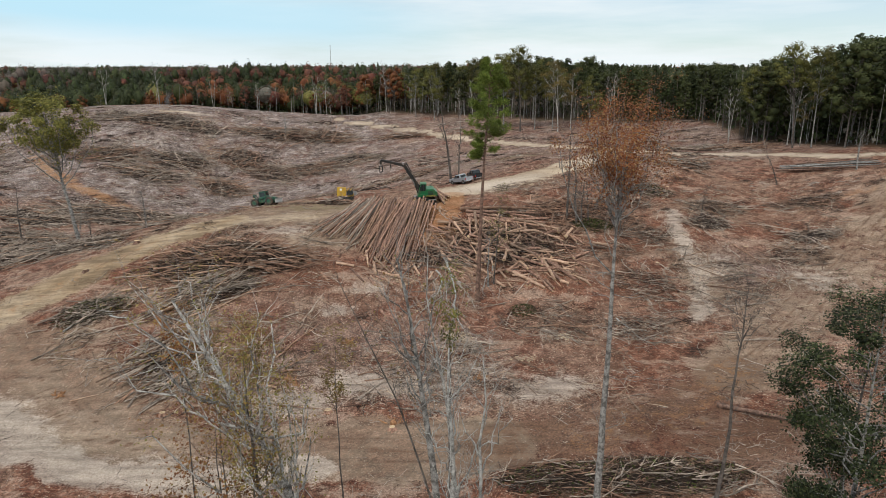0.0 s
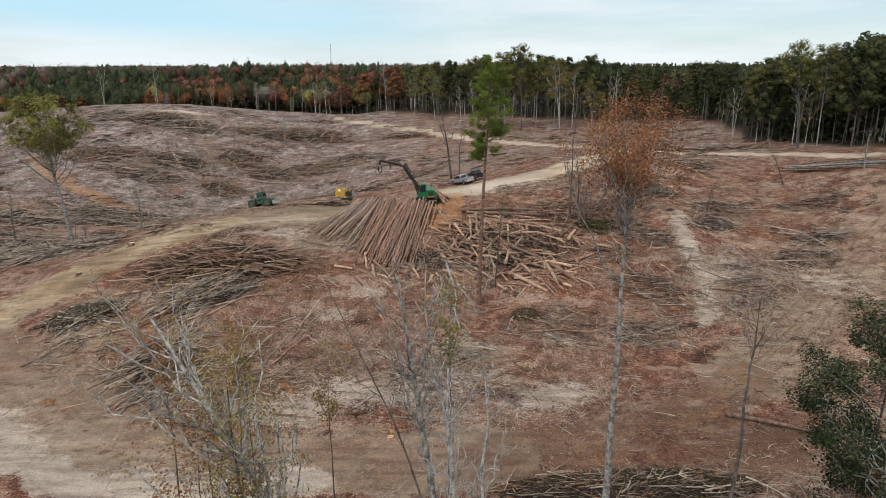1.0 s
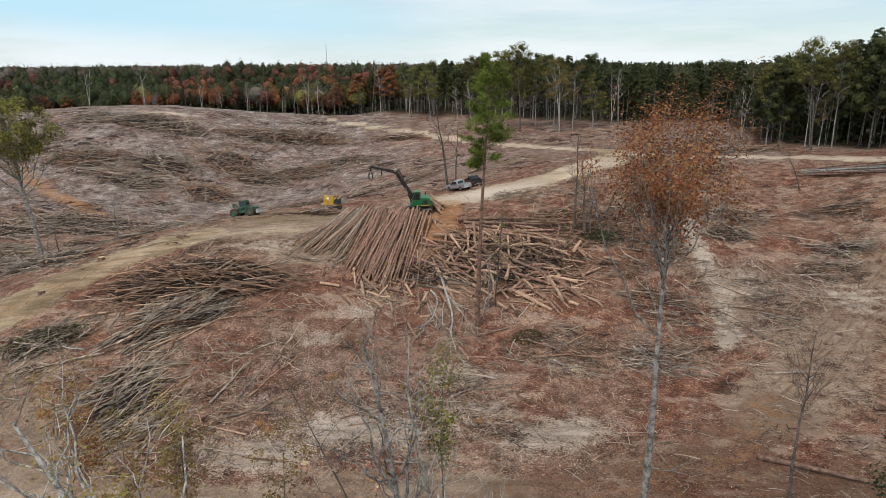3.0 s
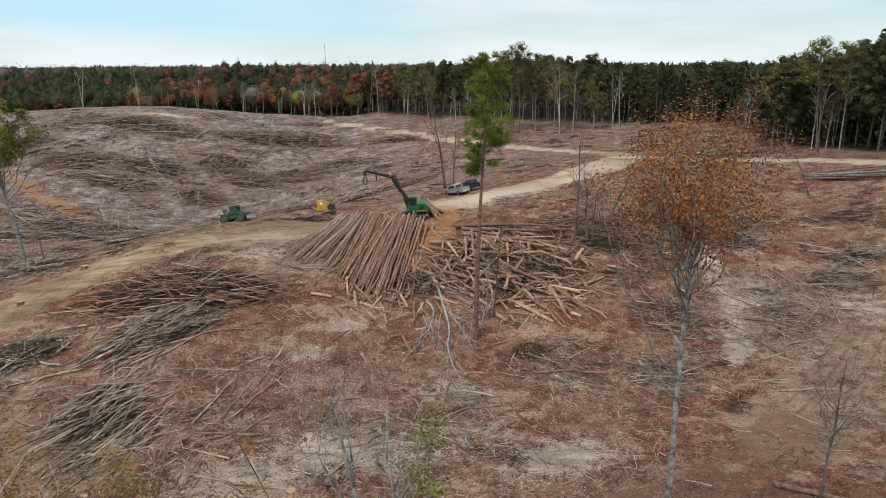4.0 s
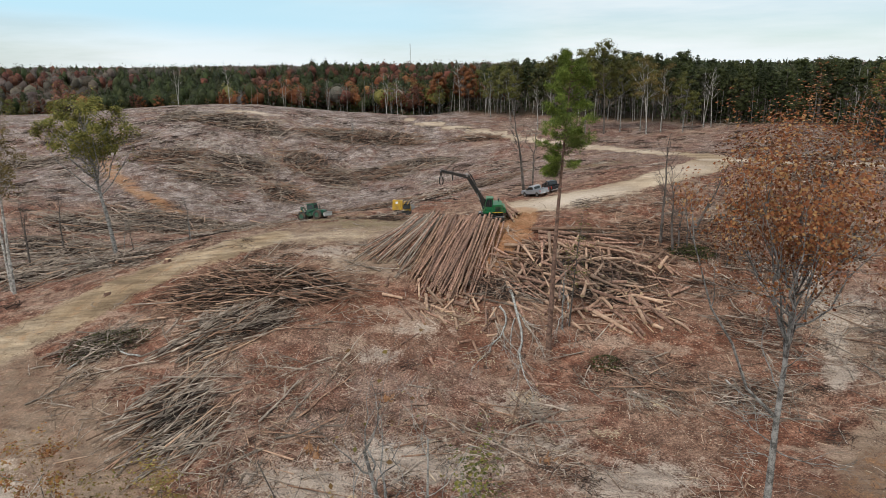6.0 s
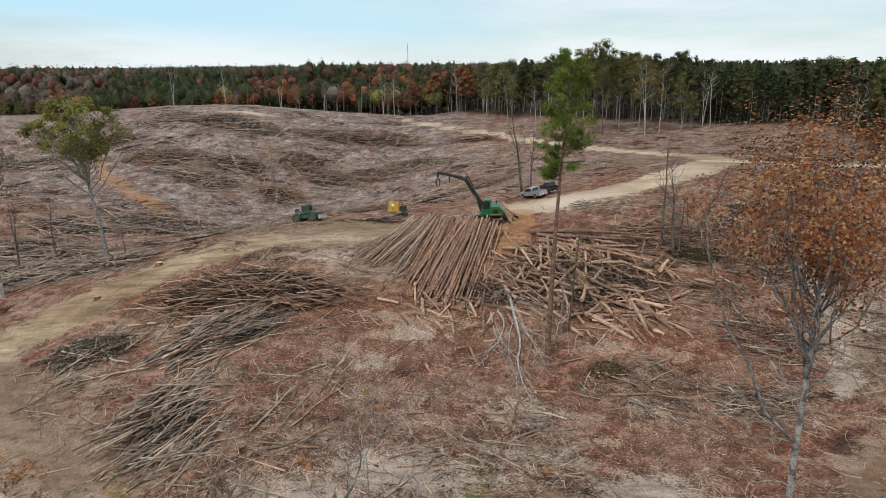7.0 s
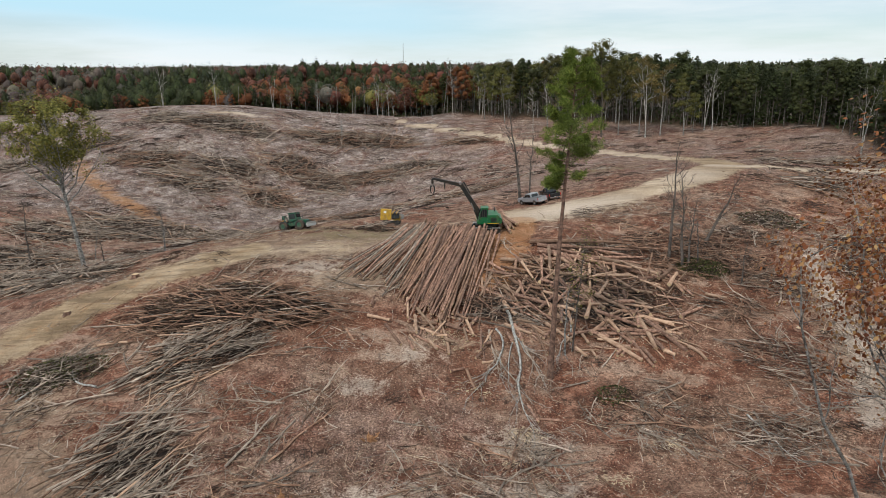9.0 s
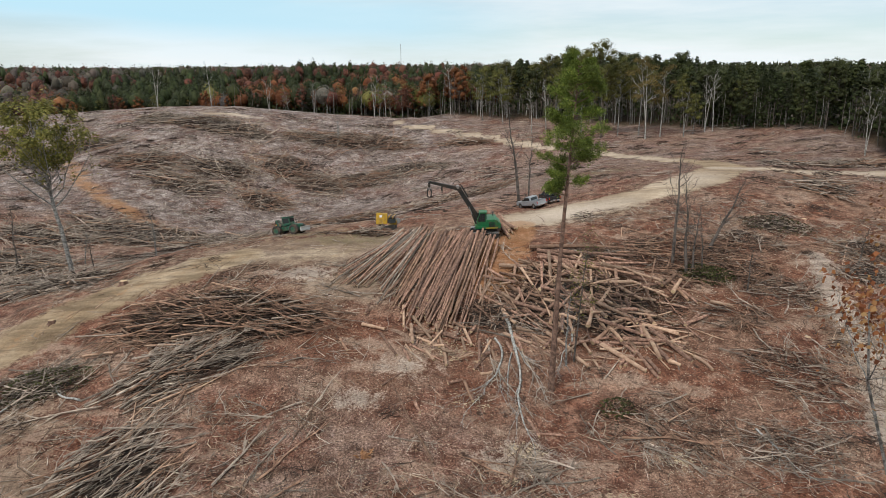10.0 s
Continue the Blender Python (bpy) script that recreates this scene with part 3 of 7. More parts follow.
GX, GY, GS = -330.0, -40.0, 1.0
GRID = height(*np.meshgrid(np.arange(GX, 260, GS), np.arange(GY, 520, GS)))


def ground_at(x, y):
    """Height of the ground from a one-metre table; arrays or numbers."""
    u, v = (np.asarray(x, float) - GX) / GS, (np.asarray(y, float) - GY) / GS
    u, v = np.clip(u, 0, GRID.shape[1] - 2), np.clip(v, 0, GRID.shape[0] - 2)
    i, j = u.astype(int), v.astype(int)
    fu, fv = u - i, v - j
    return (GRID[j, i] * (1 - fu) + GRID[j, i + 1] * fu) * (1 - fv) + (GRID[j + 1, i] * (1 - fu) + GRID[j + 1, i + 1] * fu) * fv


def gz(x, y):
    return float(ground_at(x, y))


def graded(lo, a, b, hi, step, grow):
    mid = list(np.arange(a, b, step))
    d, out = step, [mid[-1]]
    while out[-1] < hi:
        d *= grow
        out.append(out[-1] + d)
    d, back_ = step, [a]
    while back_[-1] > lo:
        d *= grow
        back_.append(back_[-1] - d)
    return np.array(back_[:0:-1] + mid + out[1:])


def blob(x, y, cx, cy, rx, ry, turn=0.0):
    c, s = math.cos(radians(turn)), math.sin(radians(turn))
    u, v = (x - cx) * c + (y - cy) * s, -(x - cx) * s + (y - cy) * c
    return np.exp(-((u / rx) ** 2 + (v / ry) ** 2))


HEAPS = []


def build_ground():
    xs = graded(-4200, -66, 66, 4200, 0.5, 1.055)
    ys = graded(-900, 44, 126, 4600, 0.5, 1.045)
    x, y = np.meshgrid(xs, ys)
    z = height(x, y)
    nx, ny = len(xs), len(ys)
    idx = np.arange(nx * ny).reshape(ny, nx)
    quads = np.stack([idx[:-1, :-1], idx[:-1, 1:], idx[1:, 1:], idx[1:, :-1]], -1).reshape(-1, 4)
    me = quick_mesh("ground", np.stack([x, y, z], -1).reshape(-1, 3), quads, GROUND)
    me.polygons.foreach_set("use_smooth", [True] * len(me.polygons))
    wob = 1.6 * value_noise(x / 3.1, y / 3.1, 11)

    def lane(line, half, soft=1.6):
        return 1 - smooth_step((near_line(x, y, line) + wob - half) / soft)

    track = np.maximum.reduce([
        0.78 * lane(HAUL_ROAD[:6], 2.6, 4.5), 0.92 * lane(LANDING_ROAD[2:9], 2.3, 3.4), 1.0 * lane(LANDING_ROAD[8:], 1.7, 1.6), 0.9 * lane(SIDE_ROAD, 1.5, 2.0),
        0.95 * blob(x, y, 3, 123, 11, 5.5, 20), 0.85 * blob(x, y, 12, 124, 10, 4.5, 22), 0.5 * blob(x, y, -27, 104, 11, 6, 15), 0.45 * blob(x, y, -14, 116, 9, 6),
        0.95 * blob(x, y, -108, 245, 24, 3.0, -14), 0.55 * blob(x, y, 40, 150, 12, 5), 0.4 * lane(CUT_BANK, 1.2, 2.0), 0.35 * lane(HILL_TRAIL, 2.2, 3.0)])
    pale = np.maximum.reduce([
        0.7 * blob(x, y, -26, 97, 6, 2.5, 15), 0.8 * blob(x, y, -104, 246, 20, 3.0, -14), 0.45 * lane(LANDING_ROAD[8:], 1.4, 2.0), 0.6 * lane(SIDE_ROAD, 1.0, 2.0), 0.85 * blob(x, y, 7, 123.5, 13, 4.5, 22), 0.6 * blob(x, y, 28, 139, 8, 5, 45), 0.72 * blob(x, y, 2, 72, 5, 3), 0.85 * blob(x, y, -6, 62, 10, 3.5), 0.8 * blob(x, y, -16, 58.5, 8, 3), 0.7 * blob(x, y, 4, 66, 6, 2.5), 0.8 * blob(x, y, 12, 62, 7, 3.5, 20), 0.6 * blob(x, y, -14, 77, 4, 2), 0.55 * blob(x, y, -10, 82, 5, 2.5),
        0.8 * lane([(38, 111), (37, 104), (36.2, 96), (36, 88), (33, 78)], 0.2, 3.2), 0.9 * lane([(-46, 57), (-40, 50.5), (-30, 47), (-20, 46), (-10, 48)], 0.8, 2.6), 0.7 * blob(x, y, 40, 92, 4, 5), 0.55 * blob(x, y, 52, 88, 6, 8, 40), 0.8 * blob(x, y, -42, 53.5, 11, 3.5, -35), 0.8 * blob(x, y, -22, 47, 14, 3, -5),
        0.35 * blob(x, y, -30, 62, 8, 4), 0.45 * blob(x, y, 28, 117, 3, 2), 0.5 * blob(x, y, -50, 220, 12, 3), 0.55 * blob(x, y, -100, 205, 10, 4), 0.5 * blob(x, y, -98, 190, 12, 4), 0.5 * blob(x, y, -16, 222, 10, 4)])
    clay = np.maximum.reduce([0.32 * lane(HAUL_ROAD[1:6], 0.8, 2.5), 0.34 * lane(BENCH_ROAD[7:10], 1.2, 4.0), 0.8 * lane([(-1.2, 117), (-1.6, 111), (-2.2, 105), (-3, 100)], 2.1, 3.2), 0.55 * blob(x, y, -3, 99, 4, 2), 0.95 * lane(CUT_BANK[:4], 0.3, 2.6), 0.55 * lane(CUT_BANK, 0.6, 5.0), 0.12 * lane(BENCH_ROAD[6:11], 2.2, 2.5), 0.5 * blob(x, y, 70, 112, 5, 2), 0.3 * lane(HILL_TRAIL, 1.6, 3.0), 0.35 * blob(x, y, 44, 128, 8, 4)])
    grey = np.maximum.reduce([0.95 * smooth_step((y - 135) / 30) * smooth_step((-20 - x) / 25), 0.3 * blob(x, y, -15, 70, 22, 10), 0.75 * blob(x, y, -90, 110, 24, 22), 0.55 * smooth_step((y - 128) / 30) * smooth_step((290 - y) / 30), 0.6 * blob(x, y, 45, 88, 10, 10)]) * (0.62 + 0.9 * (value_noise(x / 9, y / 9, 21) + 0.35)) + 0.45 * smooth_step((y - 140) / 20) * smooth_step((-10 - x) / 25)
    grass = np.maximum.reduce([0.6 * blob(x, y, -32, 115, 12, 4, 10), 0.6 * blob(x, y, -24, 110, 12, 5), 0.4 * blob(x, y, 35, 119, 6, 3), 0.5 * blob(x, y, 12, 160, 16, 12), 0.35 * blob(x, y, -45, 110, 10, 4, 20)])
    # floor marks ground behind the wood's edge, coloured dark for tree shade
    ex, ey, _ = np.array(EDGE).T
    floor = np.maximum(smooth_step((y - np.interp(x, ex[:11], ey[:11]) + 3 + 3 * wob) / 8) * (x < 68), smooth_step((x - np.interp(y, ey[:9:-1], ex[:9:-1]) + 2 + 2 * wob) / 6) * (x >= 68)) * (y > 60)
    ruts = np.maximum.reduce([np.exp(-((np.abs(near_line(x, y, line) + 0.3 * wob - off)) / 0.28) ** 2) for line in (BENCH_ROAD, HAUL_ROAD) for off in (0.4, 2.0)])
    damp = np.maximum.reduce([0.6 * ruts, 0.55 * lane(BENCH_ROAD[6:10], 2.0, 5.0), 0.68 * blob(x, y, 31, 53, 14, 6, 20), 0.6 * blob(x, y, -3, 97, 5, 2), 0.35 * blob(x, y, -32, 84, 10, 4)])
    silt = np.maximum.reduce([0.8 * blob(x, y, -20, 94.5, 8, 4.5, 10), 0.95 * blob(x, y, -38, 59, 15, 8, -35), 0.9 * lane(BENCH_ROAD[1:7], 3.4, 3.0), 0.7 * blob(x, y, -46, 70, 8, 6), 0.62 * lane(BENCH_ROAD[9:], 3.0, 6.0), 0.6 * blob(x, y, 42, 82, 9, 6, 45), 0.75 * blob(x, y, 36, 92, 5, 14), 0.5 * blob(x, y, -36, 112, 16, 4, 12), 1.0 * blob(x, y, -27, 106.0, 20, 8.5, 15)])
    # ground colour darkened beneath each heap in place of its shade
    mulch_shade = np.zeros_like(x)
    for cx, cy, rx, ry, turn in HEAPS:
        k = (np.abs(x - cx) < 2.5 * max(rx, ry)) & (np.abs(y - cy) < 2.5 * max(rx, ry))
        mulch_shade[k] = np.maximum(mulch_shade[k], 0.8 * np.exp(-(-np.log(np.maximum(blob(x[k], y[k], cx, cy, rx * 1.02, ry * 1.02, turn), 1e-9))) ** 2))
    red = np.clip(np.maximum.reduce([0.9 * blob(x, y, 18, 96, 22, 16), 0.8 * blob(x, y, -14, 82, 18, 11), 0.25 * blob(x, y, 30, 155, 40, 30), 0.7 * blob(x, y, 50, 112, 14, 12), 0.5 * blob(x, y, -58, 196, 16, 9), 0.6 * blob(x, y, -76, 148, 14, 6), 0.7 * blob(x, y, -44, 232, 8, 3), 0.4 * blob(x, y, 20, 70, 16, 8)]) * (0.6 + 1.6 * value_noise(x / 6, y / 6, 51)), 0, 1)
    for name, bands in (("cover_d", (silt, silt, silt)), ("cover_c", (mulch_shade, floor, red)), ("cover_a", (track, pale, clay)), ("cover_b", (np.clip(grey, 0, 1), grass, damp))):
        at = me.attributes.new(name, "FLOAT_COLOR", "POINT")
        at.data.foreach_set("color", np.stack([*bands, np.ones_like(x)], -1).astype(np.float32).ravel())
    return tagged(new("ground", me), "rolling clear-cut ground of bare red soil, grey ash and sandy haul roads", "ground", kind="structure")


# ---- felled wood ----
wood = np.random.default_rng(7)


def log_mesh(seed, bark, taper, bow):
    """A log one long and one in radius, for stretching to size: slightly bowed, knotty, with cut ends."""
    r = np.random.default_rng(seed)
    g, sides = Geo(), 8
    ang = np.arange(sides) * 2 * math.pi / sides
    u = np.linspace(-0.5, 0.5, 6)
    b1, b2 = r.normal(0, bow, 2)
    rings = []
    for k, x in enumerate(u):
        q = (1 - taper * (x + 0.5)) * r.uniform(0.93, 1.07) * (1.12 if k == 0 else 1)
        sway = 1 - 4 * x * x
        knot = q * r.uniform(0.9, 1.1, sides)
        rings.append(np.stack([np.full(sides, x), b1 * sway + knot * np.cos(ang), b2 * sway + knot * np.sin(ang)], 1))
    g.add(np.concatenate(rings), [(i * sides + j, i * sides + (j + 1) % sides, (i + 1) * sides + (j + 1) % sides, (i + 1) * sides + j) for i in range(5) for j in range(sides)])
    g.add(rings[0], [tuple(range(sides))[::-1]], 1).add(rings[-1], [tuple(range(sides))], 1)
    return g.mesh("log", bark, WOOD_CUT)


LOGS_LONG = [log_mesh(i, (BARK_LOG, BARK_LOG, STEM_BROWN)[i % 3], 0.42, 0.7) for i in range(6)]
LOGS_FAN = [log_mesh(30 + i, (BARK_LOG, STEM_GREY, STEM_BROWN)[i % 3], 0.42, 0.9) for i in range(6)]
LOGS_ROAD = [log_mesh(50 + i, (BARK_DARK, BARK_GREY, BARK_PINE)[i % 3], 0.4, 0.7) for i in range(6)]
LOGS_SHORT = [log_mesh(20 + i, (BARK_LOG, WOOD_BARE, STEM_BROWN, BARK_LOG, WOOD_BARE)[i % 5], 0.15, 0.25) for i in range(10)]


def lay(mesh, a, b, radius, name="log", parent=None):
    """A log from a to b: its mesh is one long and one in radius."""
    a, b = Vector(a), Vector(b)
    d = b - a
    q = d.to_track_quat("X", "Z").to_matrix().to_4x4()
    ob = new(name, mesh)
    ob.matrix_world = Matrix.Translation((a + b) / 2) @ q @ Matrix.Rotation(wood.uniform(0, 6.28), 4, "X") @ Matrix.Diagonal((d.length, radius, radius, 1))
    if parent:
        ob.parent = parent
    return ob


def lay_logs(n, butt, tip, layers, rise, radius, label, group, spread=0.5, meshes=None):
    """Tree-length logs side by side in layers: butt and tip give (x0, x1, y) of the two ends."""
    for k in range(n):
        lay_ = wood.random() ** 1.4 * layers
        u = (k + wood.uniform(-0.6, 0.6)) / n
        u = 0.5 + (u - 0.5) * (1 - 0.16 * lay_)
        xa = butt[0] + (butt[1] - butt[0]) * u + wood.normal(0, spread * 0.4)
        xb = tip[0] + (tip[1] - tip[0]) * u + wood.normal(0, spread)
        ya, yb = butt[2] + (butt[3] - butt[2]) * u + wood.normal(0, 0.7), tip[2] + (tip[3] - tip[2]) * u + wood.normal(0, 1.5)
        r = radius * wood.uniform(0.75, 1.35)
        za, zb = gz(xa, ya) + r + lay_ * rise * 1.5, gz(xb, yb) + r * 0.6 + lay_ * rise * 0.7
        # rest on the crown of the ground between the ends
        need = [(gz(xa + (xb - xa) * q, ya + (yb - ya) * q) - (za + (zb - za) * q) + r + lay_ * rise * 0.6, q) for q in (0.25, 0.5, 0.75)]
        za += min(2.2, max(0.0, max(k_ / (1 - q) for k_, q in need)))
        over_ = max(0.0, max(gz(xa + (xb - xa) * q, ya + (yb - ya) * q) - (za + (zb - za) * q) + r + lay_ * rise * 0.6 for q in (0.25, 0.5, 0.75)))
        za, zb = za + over_, zb + over_
        tagged(lay((meshes or LOGS_LONG)[int(wood.integers(6))], (xa, ya, za), (xb, yb, zb), r), label, "log", group)


lay_logs(112, (-12.4, -2.9, 110.5, 109.0), (-13.8, -5.0, 94.0, 88.0), 3.8, 0.29, 0.14, "tree-length pine log with reddish-brown bark in the log deck", "log deck", 1.0)
lay_logs(62, (-17.0, -11.5, 110, 111.5), (-22.5, -14.0, 98.0, 94.0), 2.8, 0.26, 0.115, "slender greyish tree-length log fanned out in the log deck", "log deck", 1.3, LOGS_FAN)
lay_logs(16, (-6.2, -3.6, 122.5, 121.5), (-2.6, -0.6, 114.6, 114.0), 2.0, 0.42, 0.25, "short thick pine log stacked behind the loader", "log stack")
lay_logs(17, (64, 66.5, 131.5, 134.5), (77, 79, 121.5, 125), 1.5, 0.28, 0.16, "long grey log stacked by the side road", "roadside logs", meshes=LOGS_ROAD)
lay_logs(9, (1.5, 3.5, 108.5, 103.5), (15.5, 16.5, 107.5, 101.5), 1.3, 0.35, 0.24, "long debarked log lying across the slope", "long logs")


def heap(x, y, piles):
    h = 0.0
    for cx, cy, rx, ry, turn, up in piles:
        h = np.maximum(h, up * np.clip(1.15 * blob(x, y, cx, cy, rx, ry, turn) - 0.15, 0, 1))
    return h


JUMBLE = [(8.5, 97.5, 10, 7.5, -12, 1.7), (14, 100, 7, 5, 0, 1.2)]
for k in range(330):
    a, q = wood.uniform(0, 6.28), wood.random() ** 0.6
    x, y = 8.6 + 12.5 * q * math.cos(a), 96.0 + 10.0 * q * math.sin(a)
    L, r = wood.uniform(1.2, 6.0), 0.06 + 0.19 * wood.random() ** 1.5
    turn = wood.normal(-0.75, 0.65) if wood.random() < 0.75 else wood.uniform(0, 3.14)
    dx, dy = math.cos(turn) * L / 2, math.sin(turn) * L / 2
    lift = float(heap(x, y, JUMBLE)) * wood.random() ** 0.5
    tilt = wood.normal(0, 0.12) * L * min(1, lift)
    ob = lay(LOGS_SHORT[int(wood.integers(10))], (x - dx, y - dy, gz(x - dx, y - dy) + r * 0.8 + lift + tilt), (x + dx, y + dy, gz(x + dx, y + dy) + r * 0.8 + lift - tilt), r, "sawn_log")
    tagged(ob, "short sawn log with bark in a jumbled cull pile", "log", "cull pile")
for k in range(46):
    x, y = wood.normal(-6.5, 4.0), wood.normal(86.5, 2.2)
    L, r = wood.uniform(1.0, 4.5), wood.uniform(0.09, 0.2)
    turn = wood.normal(-1.0, 0.8)
    dx, dy = math.cos(turn) * L / 2, math.sin(turn) * L / 2
    lift = 0.5 * wood.random() ** 2
    ob = lay(LOGS_SHORT[int(wood.integers(10))], (x - dx, y - dy, gz(x - dx, y - dy) + r * 0.8 + lift), (x + dx, y + dy, gz(x + dx, y + dy) + r * 0.8 + lift), r)
    tagged(ob, "short pale-ended log piece below the log deck", "log", "deck offcuts")
for x, y, L, r, turn in ((12.6, 87.5, 3.0, 0.17, 60), (14.6, 86.5, 2.3, 0.2, -62), (19.6, 87.2, 2.4, 0.17, -52), (16.8, 87.0, 1.2, 0.22, -30), (-4.9, 81.0, 1.6, 0.15, 35), (-11.0, 80.0, 2.6, 0.12, 50), (-7.8, 76.4, 1.3, 0.16, -60), (17.6, 90.2, 2.6, 0.2, -58), (16.4, 90.8, 2.6, 0.22, -62),
                         (2.9, 76.2, 2.4, 0.15, -65), (4.5, 75.6, 2.2, 0.12, 5), (-2.0, 83.0, 1.2, 0.15, 25), (-42.5, 80.2, 3.2, 0.14, 12), (-44.5, 76.8, 7.5, 0.12, 175), (23.5, 97.5, 2.4, 0.2, -20), (1.6, 101.5, 2.2, 0.18, 88), (-17, 84.0, 2.2, 0.14, -55), (-36.0, 81.5, 5.5, 0.15, 55)):
    dx, dy = math.cos(radians(turn)) * L / 2, math.sin(radians(turn)) * L / 2
    ob = lay(LOGS_SHORT[int(wood.integers(10))], (x - dx, y - dy, gz(x - dx, y - dy) + r * 0.8), (x + dx, y + dy, gz(x + dx, y + dy) + r * 0.8), r)
    tagged(ob, "single sawn log lying on the bare slope", "log", "stray logs")


ob = lay(LOGS_ROAD[2], (28.6, 57.8, gz(28.6, 57.8) + 0.25), (37.0, 52.6, gz(37.0, 52.6) + 0.25), 0.25)
tagged(ob, "long dark red-brown log lying below the road", "log", "stray logs")


ob = lay(LOGS_ROAD[5], (38.0, 53.2, gz(38.0, 53.2) + 0.24), (43.0, 50.2, gz(43.0, 50.2) + 0.24), 0.24)
tagged(ob, "short dark red-brown log lying below the road", "log", "stray logs")


# ---- branches and brush ----
def branch_mesh(seed, mat, forks, crook):
    """A crooked limb about four metres long with side shoots, lying along x."""
    r = np.random.default_rng(seed)
    u = np.linspace(0, 1, 6)
    y = np.cumsum(r.normal(0, crook, 6)) * 0.6
    z = 0.08 + np.abs(np.cumsum(r.normal(0, crook * 0.4, 6))) * 0.45
    path = np.stack([(u - 0.5) * 4, y - y.mean(), z], 1)
    g = Geo().tube(path, 0.075 * (1 - 0.75 * u), 5)
    for _ in range(forks):
        k = int(r.integers(1, 5))
        side, L = r.choice((-1, 1)), r.uniform(0.6, 1.7) * (1 - 0.4 * u[k])
        w = np.linspace(0, 1, 4)
        ang = r.uniform(0.35, 0.9)
        p = path[k] + np.stack([w * L * math.cos(ang), side * w * L * math.sin(ang) + r.normal(0, 0.05, 4), w * L * r.uniform(-0.05, 0.28)], 1)
        p[0] = path[k]
        g.tube(p, 0.04 * (1 - 0.75 * w), 4, caps=False)
        for _ in range(2):
            j = int(r.integers(1, 4))
            e = p[j] + np.array((r.uniform(0.2, 0.7), r.uniform(-0.4, 0.4), r.uniform(-0.05, 0.3)))
            g.tube([p[j], (p[j] + e) / 2 + r.normal(0, 0.03, 3), e], [0.018, 0.013, 0.006], 3, caps=False)
    return g.mesh("branch", mat)


LIMBS_GREY = [branch_mesh(40 + i, STEM_GREY, 3 + i, 0.16 + 0.03 * (i % 3)) for i in range(6)]
LIMBS_BROWN = [branch_mesh(60 + i, STEM_BROWN, 2 + i, 0.14 + 0.03 * (i % 3)) for i in range(6)]
POLES = [branch_mesh(80 + i, (STEM_GREY, STEM_BROWN, WOOD_BARE)[i % 3], i % 2, 0.05) for i in range(6)]


def limb(meshes, x, y, length, turn, lift, tilt=0.0, name="branch", parent=None):
    s = length / 4
    slope = math.atan2(gz(x + math.cos(turn), y + math.sin(turn)) - gz(x - math.cos(turn), y - math.sin(turn)), 2)
    ob = new(name, meshes[int(wood.integers(len(meshes)))])
    m = Matrix.Translation((x, y, gz(x, y) + lift)) @ Matrix.Rotation(turn, 4, "Z") @ Matrix.Rotation(-slope - tilt, 4, "Y") @ Matrix.Rotation(wood.normal(0, 0.35), 4, "X")
    q = s if s < 1.2 else 1.2 + 0.35 * (s - 1.2)
    ob.matrix_world = m @ Matrix.Diagonal((s, q, q, 1))
    if parent is not None:
        ob.parent = parent
        ob.matrix_parent_inverse = parent.matrix_world.inverted()
    return ob


